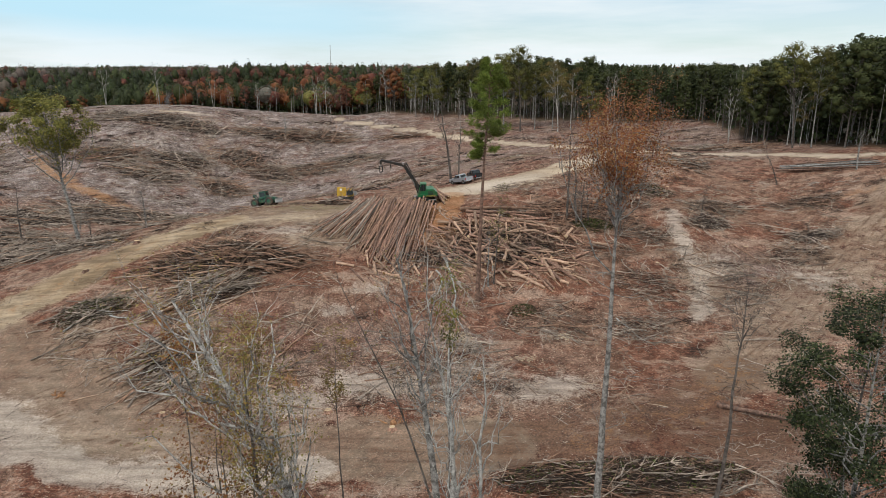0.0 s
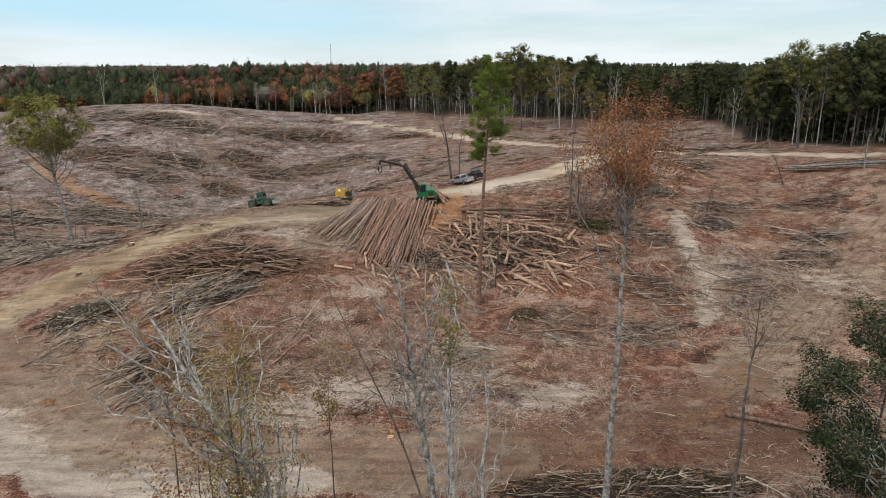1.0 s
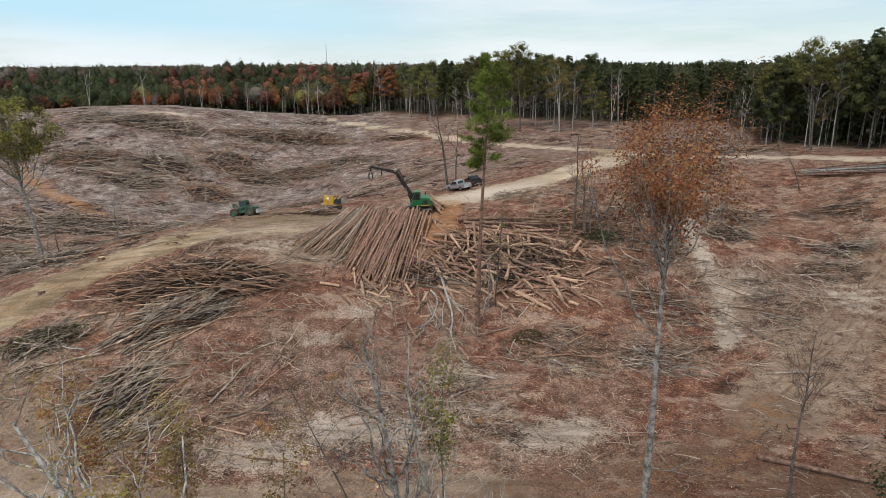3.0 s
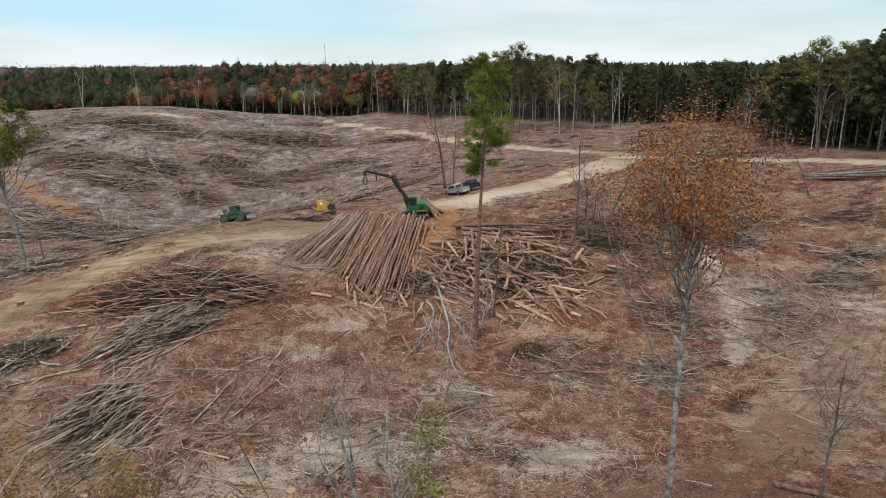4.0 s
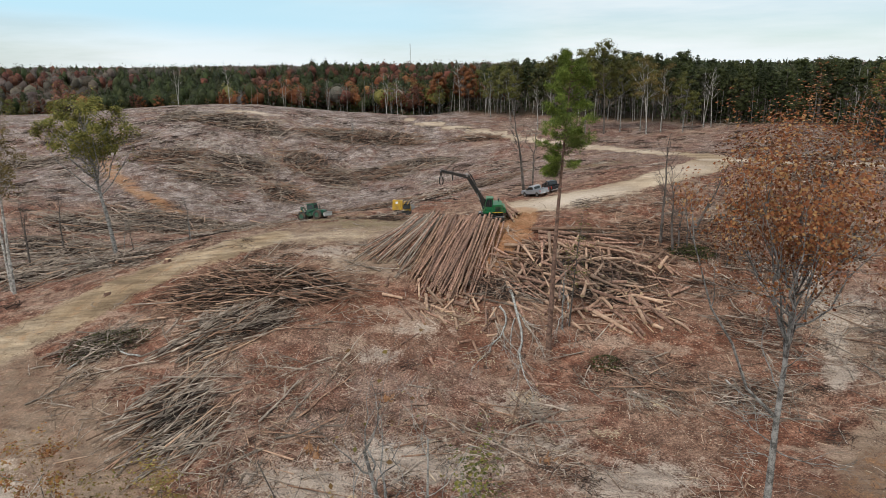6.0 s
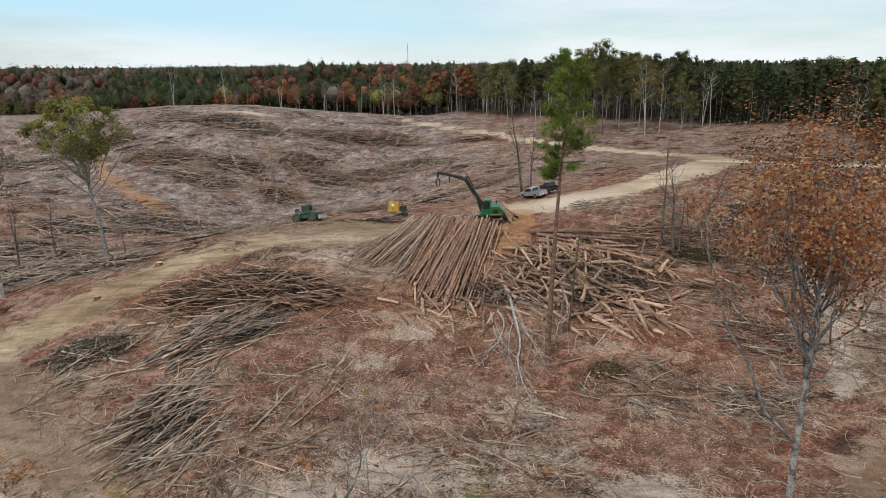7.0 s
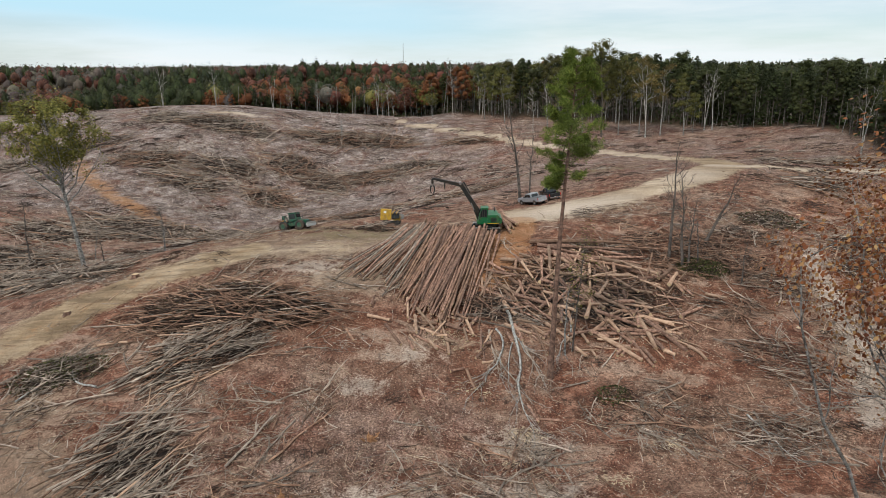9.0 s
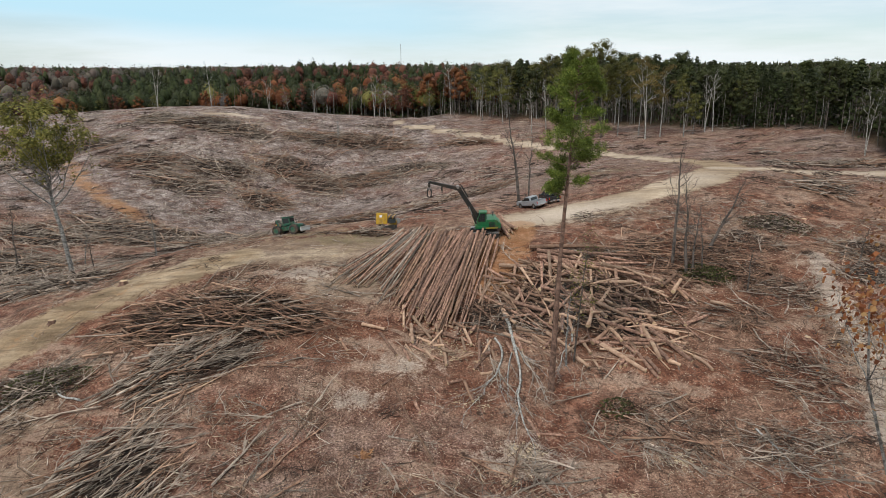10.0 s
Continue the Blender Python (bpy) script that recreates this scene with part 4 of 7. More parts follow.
def brush_pile(x, y, rx, ry, turn, up, limbs, twigs, grain, label, meshes, twig_mats, spread=0.5, length=(2.0, 5.0), category="brush pile", green=0, thick=1.0, bed=True):
    """A heap of cut tops: twigs as one mass, the larger limbs each their own."""
    t = thing("brush_pile", label, category, "brush piles", m=pose(x, y, gz(x, y)))
    # heaps with a bed also get shade painted on the ground below
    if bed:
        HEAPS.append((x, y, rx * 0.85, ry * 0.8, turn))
    c, s = math.cos(radians(turn)), math.sin(radians(turn))

    def spot(n):
        a, q = wood.uniform(0, 2 * math.pi, n), np.sqrt(wood.random(n))
        u, v = rx * q * np.cos(a), ry * q * np.sin(a)
        return x + u * c - v * s, y + u * s + v * c, 1 - q ** 2

    # mound added inside the heap to block light; inner shade is in its colour
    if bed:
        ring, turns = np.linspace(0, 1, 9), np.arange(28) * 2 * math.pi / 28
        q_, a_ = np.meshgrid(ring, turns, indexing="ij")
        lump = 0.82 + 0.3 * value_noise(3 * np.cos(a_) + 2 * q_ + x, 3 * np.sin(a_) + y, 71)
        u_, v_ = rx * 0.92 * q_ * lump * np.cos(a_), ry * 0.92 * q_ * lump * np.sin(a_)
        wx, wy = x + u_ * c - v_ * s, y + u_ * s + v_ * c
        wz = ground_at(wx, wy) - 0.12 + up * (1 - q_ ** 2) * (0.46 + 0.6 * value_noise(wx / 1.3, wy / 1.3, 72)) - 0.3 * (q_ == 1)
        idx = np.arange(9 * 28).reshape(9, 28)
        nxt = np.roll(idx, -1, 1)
        core = new("packed_heart", quick_mesh("packed_heart", np.stack([wx - x, wy - y, wz - gz(x, y)], -1).reshape(-1, 3), np.stack([idx[:-1], idx[1:], nxt[1:], nxt[:-1]], -1).reshape(-1, 4), CORE_SHADE))
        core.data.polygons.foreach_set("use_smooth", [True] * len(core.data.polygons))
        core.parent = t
        tagged(core, "near-black core added for the shade inside the heap")
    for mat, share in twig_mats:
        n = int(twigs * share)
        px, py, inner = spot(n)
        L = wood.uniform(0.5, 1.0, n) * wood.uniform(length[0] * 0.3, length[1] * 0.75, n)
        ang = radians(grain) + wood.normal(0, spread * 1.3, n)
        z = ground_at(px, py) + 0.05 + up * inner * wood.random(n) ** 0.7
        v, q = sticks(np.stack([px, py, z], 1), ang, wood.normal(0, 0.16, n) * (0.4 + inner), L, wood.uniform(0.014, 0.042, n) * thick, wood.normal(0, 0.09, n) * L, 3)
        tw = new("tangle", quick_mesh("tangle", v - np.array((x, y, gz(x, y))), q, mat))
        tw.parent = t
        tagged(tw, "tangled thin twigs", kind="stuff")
    px, py, inner = spot(limbs)
    px, py = x + (px - x) * 1.18, y + (py - y) * 1.18
    for k in range(limbs):
        L = wood.uniform(*length)
        limb(meshes, float(px[k]), float(py[k]), L * thick, radians(grain) + wood.normal(0, spread), 0.02 + up * float(inner[k]) * wood.random() ** 0.4, wood.normal(0, 0.07), "limb", t)
    if green:
        px, py, inner = spot(green)
        v, q = leaves(np.stack([px, py, ground_at(px, py) + 0.15 + up * inner * wood.uniform(0.6, 1.1, green)], 1), wood.uniform(0.12, 0.32, green), wood)
        sp = new("green_sprays", quick_mesh("green_sprays", v - np.array((x, y, gz(x, y))), q, LEAF_SPRAY))
        sp.parent = t
        tagged(sp, "still green needle sprays", kind="stuff")
    return t


# the TWIG_DARK share puts the heaps' shaded gaps into colour
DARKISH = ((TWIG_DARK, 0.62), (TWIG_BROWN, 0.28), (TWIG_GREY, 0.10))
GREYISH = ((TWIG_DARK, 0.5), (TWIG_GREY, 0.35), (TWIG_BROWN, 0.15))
brush_pile(-31.6, 86.4, 10.8, 4.4, 6, 2.9, 170, 2300, 2, "large heap of brown cut treetops beside the haul road", LIMBS_BROWN + POLES + POLES[1::3], DARKISH, 0.4, (2.5, 6.0), green=240, thick=1.4)
brush_pile(-31.0, 79.2, 6.2, 3.2, 35, 1.5, 95, 900, 42, "heap of pale grey slender stems on the slope", LIMBS_GREY + POLES + POLES[1::3], GREYISH, 0.3, (3.0, 6.0), thick=1.3)
brush_pile(-45.6, 75.4, 5.2, 2.6, 20, 1.1, 34, 420, 40, "small heap of pale branches with green needles", LIMBS_GREY, GREYISH, 0.6, (2.0, 4.5), green=700, thick=1.2)
brush_pile(-30.8, 65.2, 4.2, 6.2, 32, 1.2, 85, 420, 58, "heap of pale crooked branches above the lower road", LIMBS_GREY + POLES, GREYISH, 0.38, (2.5, 6.0), thick=1.3)
brush_pile(17, 46.2, 11, 2.8, 2, 1.1, 60, 1500, 5, "long heap of dark brush with green needles below the lower road", LIMBS_BROWN + LIMBS_GREY, DARKISH, 0.5, (2.0, 5.0), green=700)
brush_pile(21.5, 107.5, 10.5, 5.0, -12, 0.9, 125, 1300, -25, "broad reddish-brown brush heap beside the landing", LIMBS_BROWN, DARKISH, 0.8, (2.0, 6.0), bed=False)
brush_pile(23, 103.5, 3.5, 2.2, 0, 0.7, 10, 220, 20, "low brush with green needles", LIMBS_BROWN, DARKISH, 0.8, (1.5, 3.0), green=1300)
brush_pile(24.5, 76.2, 3.8, 3.0, 0, 0.5, 34, 200, -40, "small heap of grey branches on red soil", LIMBS_GREY, GREYISH, 0.8, (1.5, 4.5), bed=False)
brush_pile(14.5, 78.2, 6.5, 4.0, 10, 0.4, 36, 300, -20, "spread of brown and grey branches on red soil", LIMBS_BROWN + LIMBS_GREY + POLES, DARKISH, 1.0, (1.5, 4.5), bed=False)
brush_pile(10.5, 80.0, 1.8, 1.5, 0, 0.5, 6, 60, 60, "small drift of cut tops with green needles", LIMBS_BROWN, DARKISH, 1.0, (1.0, 2.5), green=240, bed=False)
brush_pile(28.0, 86.5, 5.0, 3.4, -25, 0.7, 50, 420, -30, "dark heap of cut branches on the slope", LIMBS_BROWN + LIMBS_GREY, DARKISH, 0.6, (1.5, 4.0), bed=False)
for x, y, rx, ry, up, n, tw, gr in ((-21.5, 113.4, 3.2, 1.1, 0.9, 16, 200, 10), (31, 101, 4.5, 2.6, 0.7, 26, 330, 20), (25, 95.5, 4.0, 2.4, 0.5, 22, 260, -50), (46, 113, 5.5, 3.0, 0.7, 26, 360, 0), (53, 95, 4.5, 3.0, 0.6, 22, 280, 60), (62, 113, 5.5, 2.4, 0.8, 22, 320, -20), (30, 113, 5.0, 2.6, 0.6, 24, 300, 10), (9, 108, 5.0, 1.6, 0.7, 20, 240, -5)):
    brush_pile(x, y, rx, ry, 0, up, n, tw, gr, "loose drift of red-brown brush on the bare slope", LIMBS_BROWN + LIMBS_GREY, DARKISH, 0.9, (1.5, 5.0), bed=False)
brush_pile(42.5, 106.0, 3.4, 2.6, 0, 1.5, 26, 360, 100, "upright grey bunch of cut branches", LIMBS_GREY, GREYISH, 0.8, (2.0, 4.0))
brush_pile(57, 101.0, 4.0, 2.2, 0, 0.8, 18, 260, -40, "low heap of grey branches", LIMBS_GREY, GREYISH, 0.8, (2.0, 4.0))
brush_pile(35.5, 119, 5.0, 3.0, 0, 0.6, 16, 420, 10, "low brush with green needles near the landing", LIMBS_GREY, GREYISH, 0.8, (1.5, 3.5), green=380)
brush_pile(-2, 92.5, 5.0, 3.0, 0, 0.8, 34, 500, -40, "tangle of limbs below the clay bank", LIMBS_BROWN + LIMBS_GREY, DARKISH, 0.9, (2.0, 5.0))
brush_pile(8.5, 96.5, 11, 7.5, -12, 1.7, 60, 1300, -40, "brown twigs through the cull log pile", LIMBS_BROWN, DARKISH, 0.8, (1.5, 4.0), green=120)
# on the far hillside and in the hollow
for x, y, rx, ry, turn, up, n, tw, gr, pale in ((-100, 226, 17, 5.0, -6, 2.8, 60, 1500, 0, 1), (-120, 229, 10, 4, 0, 1.6, 20, 500, 10, 1), (-104, 190, 9, 4.5, 0, 1.8, 26, 650, 20, 0), (-86, 195, 10, 5, 10, 1.3, 26, 700, -20, 1), (-60, 232, 20, 4.5, 6, 2.6, 60, 1300, 5, 0), (-48, 232, 9, 3, 0, 3.0, 24, 400, 0, 0),
                                        (-70, 206, 6.5, 6, 40, 2.0, 26, 500, 100, 0), (-57.5, 198, 8, 4.5, -30, 1.6, 26, 600, -30, 0), (-67, 182, 7.5, 4, -20, 1.3, 24, 520, -10, 0), (-88, 181, 9, 4, 0, 0.8, 26, 520, 30, 1), (-80, 147, 17, 6, -8, 1.0, 50, 1000, 10, 1), (-60, 143, 10, 3.5, 0, 0.8, 24, 500, 5, 1),
                                        (-62, 100.5, 8, 2.2, 16, 1.0, 30, 500, 15, 1), (-88, 120, 11, 6, 0, 1.1, 40, 900, 30, 1), (-75, 103, 8, 5, 0, 0.9, 30, 600, 60, 1), (-95, 138, 9, 5, 0, 0.9, 24, 500, 0, 1), (-46, 203, 9, 4.5, 0, 1.0, 24, 520, 10, 0), (-34, 211, 10, 3.5, 0, 0.9, 20, 460, 5, 1), (-22, 232, 8, 2.5, 0, 1.2, 14, 300, 0, 0),
                                        (-14, 165, 10, 5, 15, 0.5, 16, 420, 10, 0), (-40, 165, 12, 4, 0, 0.6, 20, 460, 10, 0), (48, 137, 4, 3, 0, 0.8, 10, 260, 0, 0), (60, 162, 14, 4, -5, 0.8, 16, 460, 0, 0), (-130, 205, 10, 5, 0, 0.9, 20, 420, 20, 1), (-150, 190, 14, 5, 0, 0.9, 24, 500, 10, 1)):
    # just over half TWIG_DARK, standing in for shaded gaps among the limbs
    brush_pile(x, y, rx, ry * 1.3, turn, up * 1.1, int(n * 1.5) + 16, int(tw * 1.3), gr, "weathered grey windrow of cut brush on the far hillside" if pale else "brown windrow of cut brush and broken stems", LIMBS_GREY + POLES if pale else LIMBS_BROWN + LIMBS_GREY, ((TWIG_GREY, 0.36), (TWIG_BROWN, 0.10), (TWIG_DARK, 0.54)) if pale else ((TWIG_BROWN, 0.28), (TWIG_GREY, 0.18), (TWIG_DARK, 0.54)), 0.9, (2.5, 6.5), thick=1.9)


def scatter(n, x0, x1, y0, y1, avoid=True):
    """Places strewn over a stretch of ground, thinner on the roads."""
    x, y = wood.uniform(x0, x1, n), wood.uniform(y0, y1, n)
    if avoid:
        free = np.minimum.reduce([9 * (np.hypot((x + 27) / 17, (y - 106) / 7) - 1), near_line(x, y, HAUL_ROAD) - 4.2, near_line(x, y, LANDING_ROAD) - 3.5, near_line(x, y, BENCH_ROAD) - 3.5])
        clump = value_noise(x / 3.5, y / 3.5, 31) + 1.2 * value_noise(x / 11, y / 11, 32)
        keep = (free > 0) & (clump > -0.05 + 0.45 * wood.random(n)) | (wood.random(n) < 0.06)
        x, y = x[keep], y[keep]
    return x, y


def litter(n, x0, x1, y0, y1, length, radius, mat, label):
    x, y = scatter(n, x0, x1, y0, y1)
    k = len(x)
    L = wood.uniform(*length, k) * wood.uniform(0.5, 1.0, k)
    ang = wood.uniform(0, math.pi, k)
    dx, dy = np.cos(ang), np.sin(ang)
    slope = np.arctan2(ground_at(x + dx * L / 2, y + dy * L / 2) - ground_at(x - dx * L / 2, y - dy * L / 2), L)
    v, q = sticks(np.stack([x, y, ground_at(x, y) + 0.04], 1), ang, slope + wood.normal(0, 0.05, k), L, wood.uniform(*radius, k), wood.normal(0, 0.1, k) * L, 3)
    tagged(new("branch_litter", quick_mesh("branch_litter", v, q, mat)), label, "litter", kind="stuff")


litter(15000, -62, 66, 55, 124, (0.5, 3.2), (0.016, 0.042), TWIG_BROWN, "brown twigs strewn over the logged slope")
litter(4500, -62, 66, 55, 124, (0.6, 3.6), (0.016, 0.046), TWIG_GREY, "grey twigs strewn over the logged slope")
litter(11000, -55, 62, 55, 122, (0.12, 0.7), (0.02, 0.055), TWIG_PALE, "pale wood splinters and chips strewn over the slope")
litter(5000, -40, 45, 56, 100, (0.25, 1.3), (0.012, 0.03), TWIG_GREY, "fine grey twigs strewn over the slope")
litter(8000, -40, 45, 56, 100, (0.25, 1.3), (0.014, 0.034), TWIG_DARK, "fine dark twigs and bark strewn over the slope")
litter(3500, -60, 60, 38, 57, (0.5, 2.8), (0.012, 0.034), TWIG_GREY, "grey twigs along the lower road")
litter(5200, -175, 0, 126, 264, (1.2, 5.5), (0.035, 0.095), TWIG_GREY, "grey weathered branches strewn over the far hillside")
litter(5000, -150, 70, 128, 262, (1.0, 4.0), (0.03, 0.085), TWIG_BROWN, "brown branches strewn over the far hillside")
litter(5200, -125, -56, 80, 138, (0.8, 4.5), (0.02, 0.06), TWIG_GREY, "grey branches strewn in the hollow")
litter(7000, 8, 92, 100, 215, (0.8, 3.5), (0.02, 0.055), TWIG_BROWN, "brown branches strewn beside the side road")
litter(4600, -60, 64, 56, 122, (2.0, 6.5), (0.024, 0.06), TWIG_BROWN, "brown stems strewn over the logged slope")
litter(3000, -60, 64, 56, 122, (2.0, 6.0), (0.022, 0.055), TWIG_GREY, "grey stems strewn over the logged slope")
litter(900, -60, 64, 56, 122, (1.0, 3.5), (0.03, 0.07), TWIG_PALE, "pale broken stems strewn over the logged slope")
def slash_drifts(n, each, x0, x1, y0, y1, reach, length, radius, mat, label):
    """Loose drifts of broken tops and twigs: many small tangles over a stretch of ground."""
    cx, cy = scatter(n, x0, x1, y0, y1)
    m = len(cx)
    grain, wide = wood.uniform(0, math.pi, m), wood.uniform(0.4, 1.0, m) * reach
    k = np.repeat(np.arange(m), each)
    x, y = cx[k] + wood.normal(0, 0.55, m * each) * wide[k], cy[k] + wood.normal(0, 0.4, m * each) * wide[k]
    L = wood.uniform(*length, m * each) * wood.uniform(0.4, 1.0, m * each)
    ang = grain[k] + wood.normal(0, 0.7, m * each)
    dx, dy = np.cos(ang) * L / 2, np.sin(ang) * L / 2
    slope = np.arctan2(ground_at(x + dx, y + dy) - ground_at(x - dx, y - dy), L)
    lift = 0.05 + 0.22 * wood.random(m * each) * np.exp(-((x - cx[k]) ** 2 + (y - cy[k]) ** 2) / wide[k] ** 2)
    v, q = sticks(np.stack([x, y, ground_at(x, y) + lift], 1), ang, slope + wood.normal(0, 0.1, m * each), L, wood.uniform(*radius, m * each), wood.normal(0, 0.12, m * each) * L, 3)
    tagged(new("slash_drifts", quick_mesh("slash_drifts", v, q, mat)), label, "litter", kind="stuff")


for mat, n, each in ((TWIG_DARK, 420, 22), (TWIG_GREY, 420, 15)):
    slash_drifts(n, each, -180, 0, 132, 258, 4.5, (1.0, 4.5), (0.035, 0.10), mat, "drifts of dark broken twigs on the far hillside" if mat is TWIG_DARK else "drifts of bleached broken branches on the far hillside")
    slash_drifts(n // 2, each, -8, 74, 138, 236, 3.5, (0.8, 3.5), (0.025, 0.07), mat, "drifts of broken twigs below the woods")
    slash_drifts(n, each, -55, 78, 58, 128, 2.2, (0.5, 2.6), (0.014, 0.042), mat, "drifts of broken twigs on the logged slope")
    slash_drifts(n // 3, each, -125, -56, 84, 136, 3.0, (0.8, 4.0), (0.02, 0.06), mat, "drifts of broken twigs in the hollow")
x, y = scatter(1400, -50, 58, 57, 116)
for px, py in list(zip(x, y))[:380]:
    ob = limb((LIMBS_GREY, LIMBS_BROWN, LIMBS_GREY, POLES)[int(wood.integers(4))], float(px), float(py), wood.uniform(2.0, 7.0), wood.uniform(0, 6.28), 0.0, 0.0, "fallen_branch")
    tagged(ob, "crooked bare branch lying on the slope", "branch", "fallen branches")


for x, y, L, turn, kind in ((-21.3, 69.6, 9.8, 74, 0), (-17.3, 69.6, 8.1, 67, 1), (-8.5, 74.9, 12.0, 123, 1), (-39.1, 80.3, 6.2, 94, 0), (-41.5, 71.4, 9.1, -165, 0), (-30.2, 77.5, 9.2, 94, 1), (14.1, 77.4, 4.5, -57, 1), (23.7, 75.6, 7.1, -79, 0), (9.7, 72.9, 3.1, 8, 2),
                             (2.3, 85.0, 11.5, -73, 0), (0.6, 81.2, 8.8, -55, 0), (-1.5, 84.5, 8.0, -80, 0), (11.0, 86.6, 5.3, 59, 2), (5.5, 74.2, 3.0, 21, 2), (26.8, 89.7, 6.9, -72, 0), (24.5, 91.0, 4.2, -32, 1), (15.2, 76.0, 9.1, 2, 1)):
    ob = limb((LIMBS_GREY, LIMBS_BROWN, POLES)[kind], x, y, L, radians(turn), 0.03, 0.0, "fallen_branch")
    tagged(ob, ("long crooked grey limb lying down the slope", "long brown forked limb lying on red soil", "straight pale pole lying on red soil")[kind], "branch", "large fallen limbs")


def fallen_top(x, y, length, turn, radius, seed, mat, label, fan=0.5):
    """A dead treetop lying on the slope: a crooked stem that forks again and again towards its fine tips."""
    r = np.random.default_rng(seed)
    tubes = []

    def run(px, py, way, L, rad, depth, lift):
        n = 7 if depth > 2 else 5
        pts, d = [], way
        for k in range(n + 1):
            pts.append((px, py, gz(px, py) + rad + lift * (1 + 0.35 * math.sin(2.1 * k + seed))))
            d += r.normal(0, 0.16)
            px, py = px + math.cos(d) * L / n, py + math.sin(d) * L / n
        tubes.append((np.array(pts), rad * np.linspace(1, 0.4, n + 1), depth))
        if depth:
            for k in range(4 if depth > 1 else 3):
                at = n if k == 0 else int(r.integers(n // 3, n))
                side = (0.35 if k == 0 else 1.0) * fan * r.uniform(0.5, 1.3) * (1 if (k + depth) % 2 else -1)
                run(pts[at][0], pts[at][1], d * 0.5 + way * 0.5 + side, L * r.uniform(0.42, 0.62), rad * (0.62 if k == 0 else 0.45) * (1 - 0.3 * at / n), depth - 1, lift * 0.8 + r.uniform(0, 0.12))

    run(x, y, radians(turn), length * 0.55, radius, 3, 0.1)
    tagged(new("fallen_treetop", tubes_mesh("fallen_treetop", tubes, mat)), label, "treetop", "fallen treetops")


for k, (x, y, L, turn, r, mat, fan) in enumerate(((-0.9, 92.8, 23, -66, 0.22, BARK_LICHEN, 0.38), (-1.6, 88.5, 15, -62, 0.14, BARK_LICHEN, 0.4), (6.6, 90.5, 8, -88, 0.11, BARK_LICHEN, 0.3), (22.5, 78.5, 9, -55, 0.1, BARK_LICHEN, 0.7), (27.5, 84.0, 6, -70, 0.08, STEM_GREY, 0.8), (9.5, 79.5, 8, -20, 0.08, STEM_GREY, 0.6),
                                                  (42.0, 108.5, 6, -120, 0.1, STEM_GREY, 0.8), (43.5, 108.0, 6, -60, 0.1, STEM_GREY, 0.8), (-47.5, 71.5, 7, 62, 0.1, BARK_LICHEN, 0.35), (-40.0, 73.5, 10, 178, 0.12, BARK_LICHEN, 0.35), (-18.5, 71.0, 10, -112, 0.09, STEM_GREY, 0.4), (31.0, 92.5, 8, -75, 0.09, STEM_GREY, 0.6), (52, 104, 8, -30, 0.09, STEM_GREY, 0.6), (58, 97, 7, 200, 0.09, STEM_GREY, 0.7))):
    fallen_top(x, y, L, turn, r, 300 + k, mat, "pale dead treetop with forking limbs lying on the slope" if mat is BARK_LICHEN else "grey forked treetop lying on the slope", fan)


def stump(x, y, r, h):
    t = thing("tree_stump", "sawn tree stump with a pale cut top", "stump", "stumps", m=pose(x, y, gz(x, y)))
    ang = np.linspace(0, 2 * math.pi, 13)[:-1]
    g = Geo()
    flare = 1 + 0.25 * np.sin(ang * 5 + x)
    rings = [np.stack([r * k * (1 + (flare - 1) * f) * np.cos(ang), r * k * (1 + (flare - 1) * f) * np.sin(ang), np.full(12, z)], 1) for k, f, z in ((1.7, 1.5, -0.15), (1.15, 0.8, 0.15), (1.0, 0.3, h))]
    g.add(np.concatenate(rings), [(i * 12 + j, i * 12 + (j + 1) % 12, (i + 1) * 12 + (j + 1) % 12, (i + 1) * 12 + j) for i in range(2) for j in range(12)])
    part("bark", g, BARK_LOG, t)
    part("cut_face", Geo().add(rings[2] + (0, 0, 0.003), [tuple(range(12))]), WOOD_CUT, t, "pale sawn face")


for x, y, r, h in ((-49.5, 96, 0.45, 0.5), (-53, 87, 0.35, 0.4), (50.5, 137, 0.4, 0.8), (20.5, 101.5, 0.3, 0.35), (-11, 57, 0.35, 0.35), (-4, 54, 0.3, 0.3), (31, 92, 0.3, 0.3), (40, 122, 0.35, 0.4), (46, 98, 0.35, 0.35), (-28, 56, 0.3, 0.3)):
    stump(x, y, r, h)

def splintered_stump(x, y, seed):
    """A torn stump: a ring of upright orange splinters round a low core of split wood."""
    r = np.random.default_rng(seed)
    t = thing("splintered_stump", "torn stump of orange splintered wood in the red soil", "stump", "splintered stumps", m=pose(x, y, gz(x, y)))
    ang = np.arange(9) * 2 * math.pi / 9
    base = np.stack([0.4 * np.cos(ang), 0.4 * np.sin(ang), np.full(9, -0.15)], 1)
    crown = np.stack([0.26 * np.cos(ang), 0.26 * np.sin(ang), r.uniform(0.08, 0.32, 9)], 1)
    g = Geo().add(np.concatenate([base, crown]), [(j, (j + 1) % 9, 9 + (j + 1) % 9, 9 + j) for j in range(9)] + [tuple(range(9, 18))])
    part("core", g, WOOD_ORANGE, t)
    for k in range(8):
        a, q, h = r.uniform(0, 6.28), r.uniform(0.1, 0.75), r.uniform(0.25, 0.7)
        p = np.array((q * math.cos(a), q * math.sin(a), -0.1))
        e = p + (r.normal(0, 0.3), r.normal(0, 0.3), h)
        part("splinter", Geo().tube([p, (p + e) / 2 + r.normal(0, 0.04, 3), e], [0.13, 0.09, 0.02], 4), WOOD_ORANGE, t)


